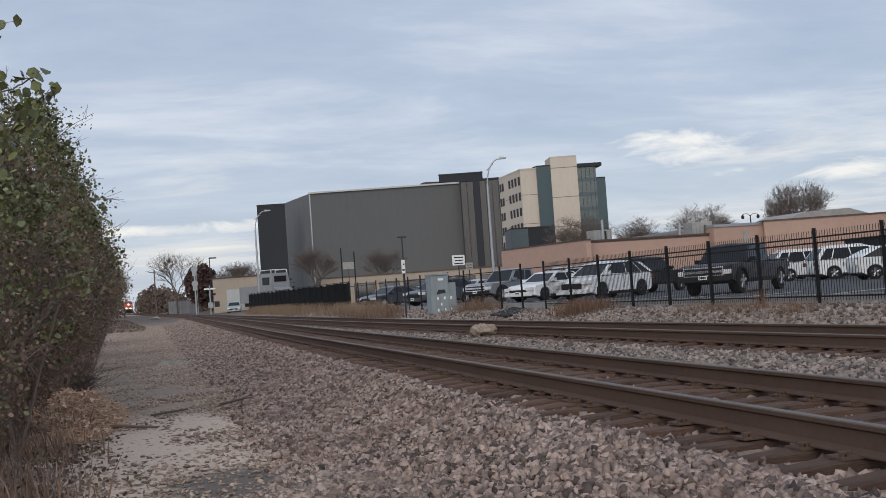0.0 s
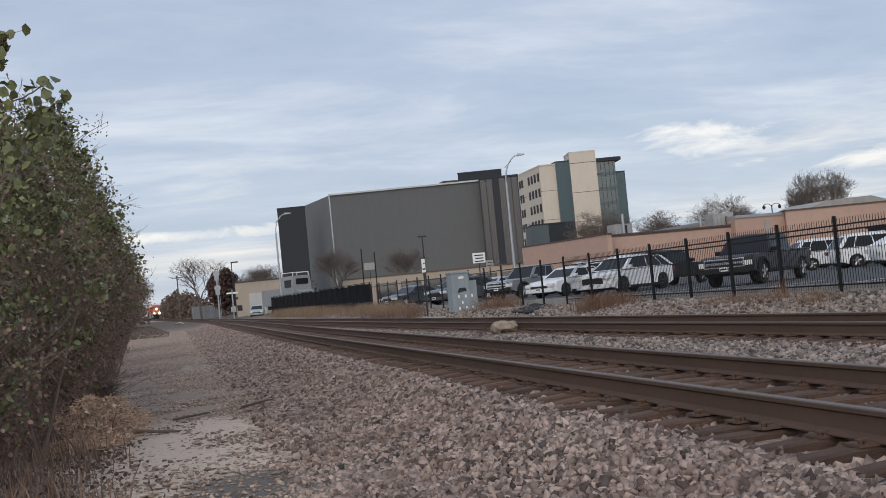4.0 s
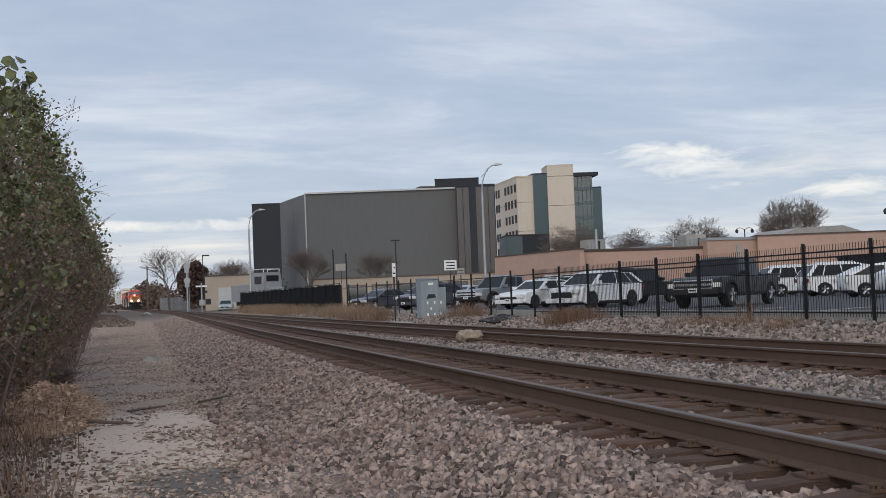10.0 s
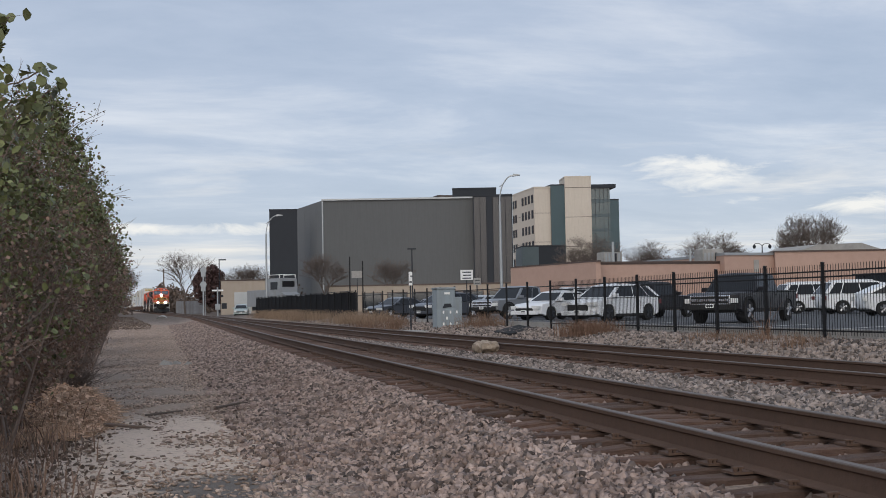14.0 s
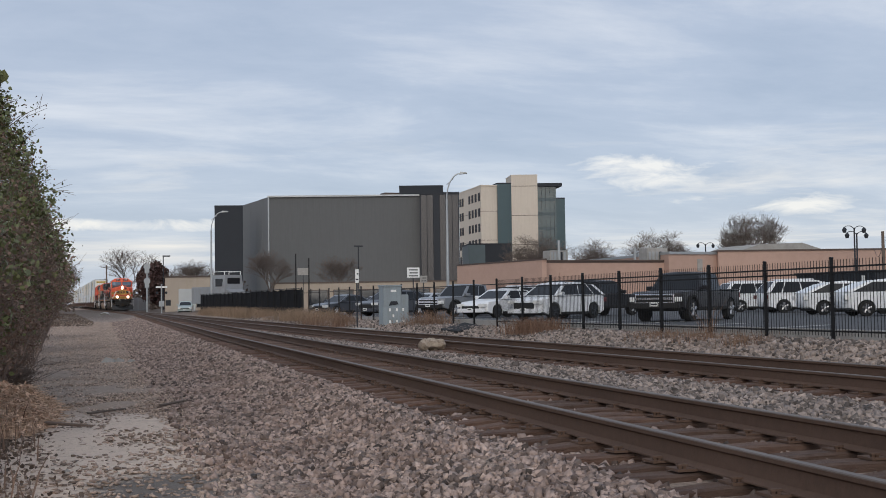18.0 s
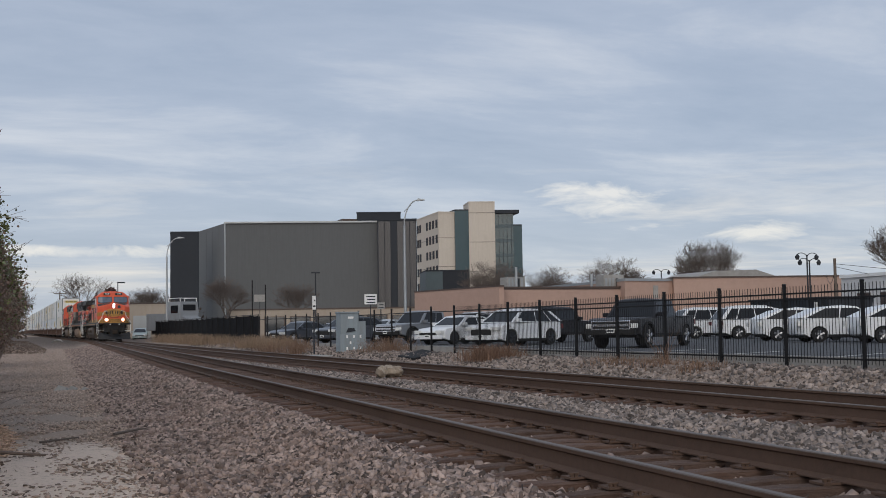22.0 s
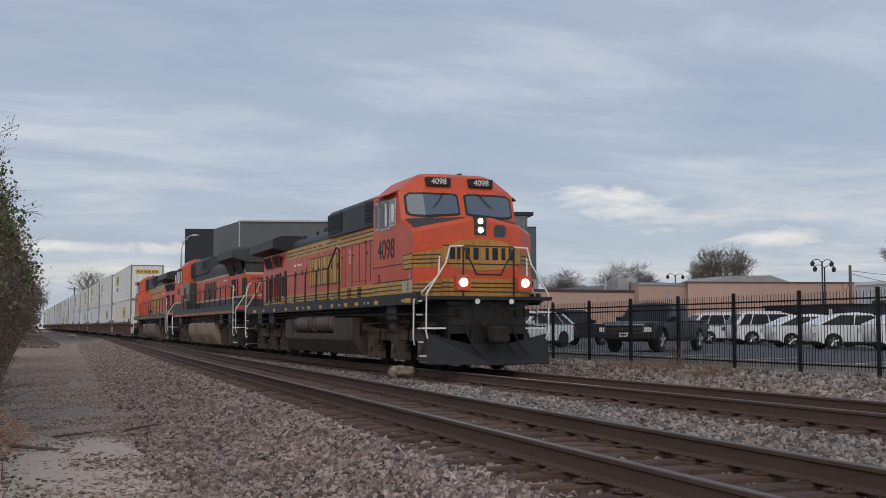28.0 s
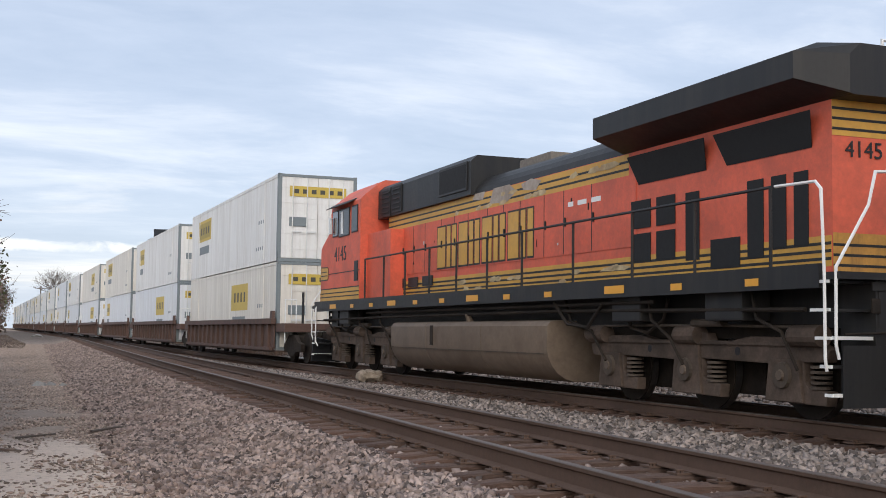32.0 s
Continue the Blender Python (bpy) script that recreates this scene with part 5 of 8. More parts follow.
THIRD = dict(HERITAGE, low_z=(1.81, 2.17), screens=((16.35, 18.2), (18.4, 20.2)), paint=ORANGE_OLD, reservoirs=False, lit=False, build=((0, 0), (1.45, -0.62), (2.7, -0.55), (5.1, -0.25), (7.5, -0.3), (15.1, -0.05), (16.05, 0.6), (20.4, 1.0), (20.9, 1.05), (22.3, 0.05)),
             grilles=[(a - 0.72, b - 0.72, z0 - 0.12, z1 - 0.12) for a, b, z0, z1 in G2], wing=(16.05, 20.4, 20.69), wing_z=0.03, tank=TANK_MID)

# the front of the train along its track, in seconds and metres
FRONT = [(0, 449), (3, 405), (6, 359), (9, 312), (11, 281), (13, 251), (16, 208), (18, 176.5), (20, 145.8), (23, 100), (25, 70.2), (28, 24.25), (29, 8.95), (30, -6.65), (31, -22.25), (32, -37.85)]
MOVERS = []


def couple_up(thing, along, turned=False, x=0.0, z=0.0):
    """Puts a thing at its distance behind the front of the train."""
    MOVERS.append((thing, along, turned, x, z))
    thing.matrix_basis = on_line(FRONT[0][1] + along, turned, x, z)


def on_line(y, turned, x, z):
    return pose(main_x(y) + x, y, z + float(rise(y)), 0, 0, -math.degrees(MAIN_SLOPE) + (180 if turned else 0))


couple_up(locomotive("4098", HERITAGE, "orange and yellow freight locomotive with lit headlights, leading the train"), 11.15)
couple_up(locomotive("1046", BLACK_ROOF, "orange and black freight locomotive coupled behind the leader"), 34.95, True)
couple_up(locomotive("4145", THIRD, "faded orange and yellow freight locomotive before the container cars"), 58.9, True)


def well_car(near=True):
    """A sunken container car: deep ribbed side sills, end platforms, two-axle trucks."""
    wc = tagged(new("well_car"), "rusty red-brown well car carrying stacked containers", "railroad car", "container cars of the train")
    for side in (-1, 1):
        xa = side * 1.36
        sd = part("side_sill", box(*sorted((xa, xa + side * 0.04)), -8.3, 8.3, 0.42, 1.26), WELL, wc, "deep side sill")
        part("top_chord", box(*sorted((xa, xa + side * 0.17)), -8.4, 8.4, 1.20, 1.38, 0.015), WELL, sd)
        part("bottom_chord", box(*sorted((xa, xa + side * 0.14)), -8.1, 8.1, 0.36, 0.46), WELL, sd)
        ribs = bmesh.new()
        for k in range(17):
            y = -7.8 + k * 0.975
            box(*sorted((xa + side * 0.04, xa + side * 0.13)), y - 0.04, y + 0.04, 0.46, 1.20, bm=ribs)
            if near:
                part("rib", ribs, WELL, sd)
                ribs = bmesh.new()
        if near:
            ribs.free()
        else:
            part("ribbing", ribs, WELL, sd)["kind"] = "stuff"
        for e in (-1, 1):
            part("corner_guide", prism([(e * 8.0, 1.38), (e * 8.35, 1.38), (e * 8.3, 1.62), (e * 8.1, 1.62)], *sorted((xa + side * 0.02, xa + side * 0.12)), "x"), WELL, sd)
    part("well_floor", box(-1.36, 1.36, -8.3, 8.3, 0.30, 0.36), WELL, wc)
    for e in (-1, 1):
        part("end_platform", box(-1.35, 1.35, *sorted((e * 8.3, e * 9.5)), 0.95, 1.22, 0.02), WELL, wc)
        for side in (-1, 1):
            part("end_ladder", pipe([(side * 1.3, e * 9.35, 0.6), (side * 1.3, e * 9.35, 1.95), (side * 0.95, e * 9.35, 1.95), (side * 0.95, e * 9.35, 1.2)], 0.02), WHITE_PAINT if side < 0 else WELL, wc)
            part("post", tube((side * 0.7, e * 9.2, 1.2), (side * 0.7, e * 9.2, 2.2), 0.04, seg=8), LOCO_BLACK, wc)
        tk = part("truck", box(-1.0, 1.0, e * 9.2 - 0.25, e * 9.2 + 0.25, 0.45, 0.85), GRIME, wc)
        for a in (-0.88, 0.88):
            wheelset_parts(tk, e * 9.2 + a, 0.46)
        for side in (-1, 1):
            o = [(-1.2, 0.58), (-0.7, 0.66), (-0.35, 0.86), (0.35, 0.86), (0.7, 0.66), (1.2, 0.58), (1.15, 0.36), (0.55, 0.34), (0.3, 0.22), (-0.3, 0.22), (-0.55, 0.34), (-1.15, 0.36)]
            part("side_frame", prism([(e * 9.2 + a, z) for a, z in o], *sorted((side * 0.92, side * 1.05)), "x", 0.015), GRIME, tk)
        part("coupler", box(-0.13, 0.13, *sorted((e * 9.4, e * 10.0)), 0.72, 0.98, 0.02), GRIME, wc)
    return wc


def container(kind, decal, roof_unit=False, near=True):
    """A 53 foot box: ribbed side panels, corner posts, door end with bars, yellow decals."""
    ln, hw, ht = 16.5, 1.30, 2.84
    m = CONT[kind]
    c = tagged(new("container"), ("white", "ivory", "cool white")[kind] + " 53-foot freight container with yellow decals, on a well car", "container", "containers of the train")
    body = part("shell", box(-hw, hw, -ln / 2 + 0.06, ln / 2 - 0.06, 0.10, ht - 0.02), m, c, "smooth-sided steel shell")
    rail = DECAL_GREY
    for side in (-1, 1):
        x0, x1 = sorted((side * hw, side * (hw + 0.018)))
        n = 13
        sheets = bmesh.new()
        for k in range(n):
            a = -ln / 2 + 0.12 + k * (ln - 0.24) / n
            box(*sorted((side * hw, side * (hw + 0.006))), a + 0.012, a + (ln - 0.24) / n - 0.012, 0.22, ht - 0.12, bm=sheets)
            if near and side < 0:
                part("side_panel", sheets, m, body)
                sheets = bmesh.new()
        if near and side < 0:
            sheets.free()
        elif near:
            part("side_sheet", sheets, m, body)["kind"] = "stuff"
        else:
            sheets.free()
        part("top_rail", box(x0, x1, -ln / 2, ln / 2, ht - 0.10, ht), m, c)
        part("bottom_rail", box(x0, x1, -ln / 2, ln / 2, 0.02, 0.20), m, c)
        for e in (-1, 1):
            part("corner_post", box(*sorted((side * (hw - 0.1), side * (hw + 0.02))), *sorted((e * ln / 2, e * (ln / 2 - 0.14))), 0.0, ht + 0.015), m if e > 0 else DECAL_GREY, c)
            xp = side * (hw + 0.02)
            part("stack_post", box(*sorted((xp - side * 0.015, xp + side * 0.004)), *sorted((e * (ln / 2 - 1.95), e * (ln / 2 - 2.02))), 0.1, ht - 0.02), m, c)
        xd = side * (hw + 0.007)
        X2 = sorted((xd, xd + side * 0.005))
        if decal:
            d0, d1, z0, z1 = ((3.6, 6.5, 1.55, 2.45), (-3.8, -0.9, 1.35, 2.3), (4.6, 6.6, 1.5, 2.4))[decal - 1]
            pn = part("decal_panel", box(*X2, d0, d1, z0, z1), DECAL_YELLOW, c, "yellow decal with dark marks")
            X3 = sorted((xd + side * 0.005, xd + side * 0.009))
            if decal == 1:
                part("decal_field", box(*X3, d0 + 0.16, d1 - 0.16, z0 + 0.12, z1 - 0.12), DECAL_OLIVE, pn)
                X3 = sorted((xd + side * 0.009, xd + side * 0.012))
            w = (d1 - d0) / 6
            for k in range(4):
                part("decal_mark", box(*X3, d0 + w * (0.9 + k * 1.15), d0 + w * (1.35 + k * 1.15), z0 + 0.30, z1 - 0.30), DECAL_DARK, pn)
            part("decal_line", box(*X2, d0 + 0.4, d1 - 0.3, z0 - 0.55, z0 - 0.22), DECAL_GREY, c, "row of grey marks")
    sm = bmesh.new()
    for k in range(7):
        box(*sorted((-hw - 0.006, -hw - 0.01)), -6.2 + 0.33 * (k % 4), -6.05 + 0.33 * (k % 4), 0.5 + 0.9 * (k // 4), 0.62 + 0.9 * (k // 4), bm=sm)
    part("stencil", sm, DECAL_GREY, c)["kind"] = "stuff"
    # door end, towards the locomotives
    ye = -ln / 2
    for x0, x1 in ((-hw + 0.1, -0.01), (0.01, hw - 0.1)):
        dr = part("door", box(x0, x1, ye, ye + 0.08, 0.12, ht - 0.08, 0.01), m, c)
        rb = bmesh.new()
        for k in range(5):
            box(x0 + 0.05, x1 - 0.05, ye - 0.012, ye, 0.4 + k * 0.5, 0.52 + k * 0.5, bm=rb)
        part("door_ribs", rb, m, dr)
        for f in (0.3, 0.7):
            xr = x0 + (x1 - x0) * f
            part("lock_bar", tube((xr, ye - 0.035, 0.1), (xr, ye - 0.035, ht - 0.1), 0.018, seg=6), LENS, dr)
            part("bar_handle", box(xr - 0.02, xr + 0.30, ye - 0.06, ye - 0.04, 0.95, 1.0), LENS, dr)
    for x0, x1, z0, z1 in ((-hw, hw, ht - 0.09, ht), (-hw, hw, 0.0, 0.1), (-hw - 0.005, -hw + 0.09, 0.1, ht - 0.09), (hw - 0.09, hw + 0.005, 0.1, ht - 0.09)):
        part("door_frame", box(x0, x1, ye - 0.02, ye + 0.005, z0, z1), DECAL_GREY, c)
    part("door_decal", box(-0.95, 0.95, ye - 0.022, ye - 0.013, 2.12, 2.46), DECAL_YELLOW, c, "yellow decal on the doors")
    for k in range(6):
        part("decal_mark", box(-0.8 + k * 0.29, -0.64 + k * 0.29, ye - 0.026, ye - 0.022, 2.22, 2.36), DECAL_DARK, c)
    part("door_plate", box(-0.95, -0.35, ye - 0.03, ye - 0.013, 1.15, 1.45, 0.01), DECAL_GREY, c, "grey plate on the doors")
    if roof_unit:
        part("roof_unit", box(-0.9, 0.9, 5.0, 6.6, ht, ht + 0.28, 0.03), DECAL_GREY, c, "grey roof box")
    return c


WELLS = 16
KINDS = ((0, 1), (1, 2), (0, 3, True), (2, 2), (1, 1), (2, 3))
NEAR_SET = ([well_car(True)], [container(*k) for k in KINDS])
FAR_SET = ([well_car(False)], [container(*k[:2], False, False) for k in KINDS])
at = 74.5
pitches = (20.4, 18.9, 21.6)
placed = set()


def one_of(pool, k, near):
    if (near, len(pool), k) in placed:
        return copy_thing(pool[k], Matrix())
    placed.add((near, len(pool), k))
    return pool[k]


for k in range(WELLS):
    near = k < 5
    wells, boxes = NEAR_SET if near else FAR_SET
    mid_ = at + 16.5 / 2
    couple_up(one_of(wells, 0, near), mid_)
    picks = ((0, 1), (2, 3), (4, 5), (1, 3), (0, 5), (5, 2))[k % 6]
    for level, p in enumerate((picks[1], picks[0])):
        couple_up(one_of(boxes, p, near), mid_ + (0.1 if level else 0), False, 0, 0.36 + level * 2.855)
    at += pitches[k % 3]


# ---- parking lot ----
ASPHALT = mat("worn_asphalt", (0.060, 0.062, 0.068), 0.85, vary=0.25, big=0.25, fine=22, bump=0.4, bump_scale=90, dirt=(0.10, 0.10, 0.10), dirt_amount=0.4)
LINE = mat("faded_white_line", (0.55, 0.55, 0.52), 0.8, vary=0.2)
FENCE = mat("black_powder_coat", (0.009, 0.009, 0.010), 0.55, vary=0.2, spec=0.25)
CONCRETE = mat("weathered_concrete", (0.34, 0.33, 0.31), 0.85, vary=0.2, dirt=(0.2, 0.19, 0.17), dirt_amount=0.4)
STEEL = mat("galvanised_steel", (0.38, 0.40, 0.41), 0.5, metal=0.6, vary=0.15)
LOT_Z = 0.13
bm = bmesh.new()
ys = [0, 20, 40, 60, 80, 100, 130]
lo_ = [(fence_x(y) + 0.7, y) for y in ys]
prism(lo_ + [(95, 130), (95, 0)], -0.4, LOT_Z, "z", bm=bm)
lot = tagged(part("parking_lot", bm, ASPHALT), "dark grey asphalt parking lot", "parking lot", kind="structure")
for k in range(14):
    y = 22 + k * 4.2
    x = fence_x(y) + 1.2
    o = part("bay_line", box(0, 5.2, -0.05, 0.05, LOT_Z, LOT_Z + 0.004), LINE, lot, "faded white bay line") if k == 0 else again(first_line, Matrix())
    if k == 0:
        first_line = o
    o.matrix_basis = pose(x, y, 0, 0, 0, 28)
part("kerb", prism([(fence_x(y) + 0.55, y) for y in ys] + [(fence_x(y) + 0.72, y) for y in ys[::-1]], -0.3, LOT_Z + 0.10, "z"), CONCRETE, lot, "concrete kerb")


# ---- the iron fence ----
def iron_fence():
    fe = tagged(new("picket_fence"), "black iron picket fence between gravel strip and parking lot", "fence")
    posts = []
    for k in range(-5, 24):
        y = 18.59 + 2.44 * k
        posts.append((fence_x(y), y))
    base = [float(ground_z(x, y)) for x, y in posts]
    first = {}

    def share(name, key, build, m):
        if key not in first:
            first[key] = part(name, build(), FENCE, fe)
            first[key].matrix_basis = m
            return first[key]
        return again(first[key], m)
    for (x, y), z in zip(posts, base):
        def one():
            b = box(-0.031, 0.031, -0.031, 0.031, -0.5, 1.78)
            prism([(-0.036, 1.78), (0.036, 1.78), (0.036, 1.795), (0, 1.81), (-0.036, 1.795)], -0.036, 0.036, "x", bm=b)
            return b
        share("post", "post", one, Matrix.Translation((x, y, z)))
    made = 0
    joined = bmesh.new()
    for k, ((xa, ya), (xb, yb)) in enumerate(zip(posts, posts[1:])):
        za, zb = base[k], base[k + 1]
        turn = math.atan2(yb - ya, xb - xa)
        ln = math.hypot(xb - xa, yb - ya)
        for h in ((0.22, 1.46, 1.59) if ya < 38.5 else (1.59,)):
            part("rail", loft([[(xa + a * math.sin(turn), ya, za + h + b) for a, b in ((-0.016, -0.018), (0.016, -0.018), (0.016, 0.018), (-0.016, 0.018))],
                               [(xb + a * math.sin(turn), yb, zb + h + b) for a, b in ((-0.016, -0.018), (0.016, -0.018), (0.016, 0.018), (-0.016, 0.018))]]), FENCE, fe)
        n = 24
        for i in range(1, n):
            f = i / n
            p = (xa + (xb - xa) * f, ya + (yb - ya) * f, za + (zb - za) * f)

            def picket(at_=(0, 0, 0), b=None):
                b = b or bmesh.new()
                px, py, pz = at_
                box(px - 0.005, px + 0.005, py - 0.005, py + 0.005, pz + 0.12, pz + 1.75, bm=b)
                return b
            if ya > 38.5:
                continue
            if made < 290:
                share("picket", "picket", picket, Matrix.Translation(p))
                made += 1
            else:
                picket(p, joined)
    part("picket_run", joined, FENCE, fe)["kind"] = "stuff"
    return fe


iron_fence()


def screened_fence():
    """The farther run of the fence, hung with black windscreen cloth."""
    sc = tagged(new("screened_fence"), "far chain-link fence covered with black windscreen cloth", "fence")
    cloth = mat("black_windscreen", (0.011, 0.0115, 0.013), 0.9, vary=0.3, big=0.5, fine=5, spec=0.1)
    y = 75.0
    while y < 124:
        xa, xb = fence_x(y), fence_x(y + 2.44)
        za, zb = float(rise(y)), float(rise(y + 2.44))
        part("post", tube((xa, y, za - 0.3), (xa, y, za + 1.95), 0.035, seg=8), FENCE, sc)
        sag = 0.05 * math.sin(y * 3.1)
        c = [(xa, y, za - 0.1), (xb, y + 2.44, zb - 0.1), (xb + 0.05, y + 2.44, zb + 1.86), ((xa + xb) / 2 + 0.06, y + 1.22, zb + 1.80 + sag), (xa + 0.02, y, za + 1.86)]
        part("cloth_panel", quad_plate(c, 0.012), cloth, sc)
        part("top_rail", tube((xa, y, za + 1.9), (xb, y + 2.44, zb + 1.9), 0.025, seg=6), FENCE, sc)
        y += 2.44
    for y, h in ((76.8, 4.3), (72.8, 3.85)):
        part("tall_post", tube((fence_x(y), y, -0.2), (fence_x(y), y, h), 0.04, seg=8), FENCE, sc)
    return sc


screened_fence()


# ---- buildings ----
def wall_block(name, pts, z0, z1, material, parent, label="", cap=None):
    o = part(name, prism(pts, z0, z1, "z"), material, parent, label)
    if cap:
        cx, cy = sum(p[0] for p in pts) / len(pts), sum(p[1] for p in pts) / len(pts)
        big = [(cx + (x - cx) * 1.012, cy + (y - cy) * 1.012) for x, y in pts]
        part("parapet_cap", prism(big, z1, z1 + (0.16 if cap is BROWN_TRIM else 0.3), "z"), cap, o)
    return o


def lerp(a, b, f):
    return tuple(p + (q - p) * f for p, q in zip(a, b))


def on_wall(name, a, b, f0, f1, z0, z1, out, material, parent, proud=0.03):
    """A plate on the wall between plan points a and b, from fraction f0 to f1."""
    p, q = Vector((*lerp(a, b, f0), 0)), Vector((*lerp(a, b, f1), 0))
    n = Vector((q.y - p.y, p.x - q.x, 0)).normalized() * out
    c = [(*(p + n * proud).xy, z0), (*(q + n * proud).xy, z0), (*(q + n * proud).xy, z1), (*(p + n * proud).xy, z1)]
    return part(name, quad_plate(c if out > 0 else c[::-1], proud * 0.96), material, parent)


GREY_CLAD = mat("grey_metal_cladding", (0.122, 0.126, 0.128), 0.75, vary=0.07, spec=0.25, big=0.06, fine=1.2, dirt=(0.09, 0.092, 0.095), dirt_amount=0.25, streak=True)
# same cladding for the hall's flank, its brighter light put into the colour
GREY_LIT = mat("lighter_grey_cladding", (0.165, 0.17, 0.172), 0.75, vary=0.06, big=0.06, fine=1.2, spec=0.25)
DARK_CLAD = mat("charcoal_cladding", (0.036, 0.040, 0.047), 0.7, vary=0.12, big=0.1, fine=1.0, spec=0.2)
BROWN_GLASS = mat("dark_bronze_glazing", (0.040, 0.038, 0.042), 0.25, vary=0.2, big=0.08)
CREAM = mat("cream_precast_panel", (0.57, 0.51, 0.435), 0.8, vary=0.07, big=0.1, fine=2, dirt=(0.47, 0.41, 0.335), dirt_amount=0.35, streak=True)
TEAL = mat("teal_curtain_glass", (0.030, 0.062, 0.070), 0.18, vary=0.25, big=0.12, coat=0.4)
TEAL_CLAD = mat("slate_teal_cladding", (0.085, 0.115, 0.125), 0.6, vary=0.1)
TAN_WALL = mat("pink_tan_stucco", (0.43, 0.295, 0.238), 0.85, vary=0.08, big=0.15, fine=3, dirt=(0.36, 0.24, 0.19), dirt_amount=0.3)
BROWN_TRIM = mat("brown_metal_coping", (0.085, 0.06, 0.05), 0.6, vary=0.15)
WHITE_WALL = mat("painted_pale_block", (0.60, 0.60, 0.60), 0.8, vary=0.1)
BEIGE_WALL = mat("beige_block_wall", (0.37, 0.315, 0.26), 0.85, vary=0.12, dirt=(0.33, 0.28, 0.2), dirt_amount=0.3, streak=True)


def auditorium():
    b = tagged(new("grey_hall"), "huge windowless dark grey clad hall with charcoal corner towers", "building")
    A, B = (40.4, 216.7), (68.0, 208.6)
    side = (38.5, 239.0)
    main = wall_block("main_hall", [A, B, (76.0, 236.0), (48.0, 246.0), side], 0, 21.0, GREY_CLAD, b, "plain grey clad hall")
    # faint cladding sheets on the long face, and on the flank in a colour lightened as if lit
    for k in range(18):
        on_wall("cladding_sheet", A, B, k / 18 + 0.0002, (k + 1) / 18 - 0.0002, 0.2, 20.9, 1, GREY_CLAD, main, 0.012)
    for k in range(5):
        on_wall("cladding_sheet", side, A, k / 5 + 0.002, (k + 1) / 5 - 0.002, 0.2, 20.9, 1, GREY_LIT, main, 0.05)
    part("corner_trim", tube((A[0] - 0.06, A[1] - 0.06, 0), (A[0] - 0.06, A[1] - 0.06, 21.1), 0.16, seg=8), STEEL, main, "pale corner flashing")
    part("roof_edge", prism([(A[0] - 0.3, A[1] - 0.3), (B[0], B[1] - 0.4), (B[0], B[1]), A], 20.9, 21.2, "z"), STEEL, main)
    wall_block("corner_tower", [(30.9, 220.6), (36.0, 219.4), (36.3, 221.4), (31.3, 222.6)], 0, 19.3, DARK_CLAD, b, "charcoal corner tower", DARK_CLAD)
    tw = wall_block("stair_tower", [(66.6, 206.2), (73.5, 203.8), (76.5, 214), (70.2, 217)], 0, 21.0, DARK_CLAD, b, "charcoal stair tower", DARK_CLAD)
    for k in range(6):
        on_wall("glazing_strip", (66.6, 206.2), (73.5, 203.8), 0.03 + k * 0.16, 0.03 + k * 0.16 + 0.145, 1, 20.8, 1, BROWN_GLASS if k != 2 else DARK_CLAD, tw, 0.08)
    wall_block("penthouse", [(64.3, 211.5), (72.2, 209), (74, 215), (66.5, 217.5)], 20.9, 22.75, DARK_CLAD, b, "roof plant room", DARK_CLAD)
    for k, (f, w, h) in enumerate(((0.66, 0.10, 0.5), (0.78, 0.12, 0.9), (0.92, 0.07, 0.7))):
        p = lerp(A, B, f)
        part("roof_unit", box(p[0], p[0] + 27 * w, p[1] + 3, p[1] + 6, 21.0, 21.0 + h, 0.05), BROWN_TRIM if k else STEEL, main)
    return b


auditorium()


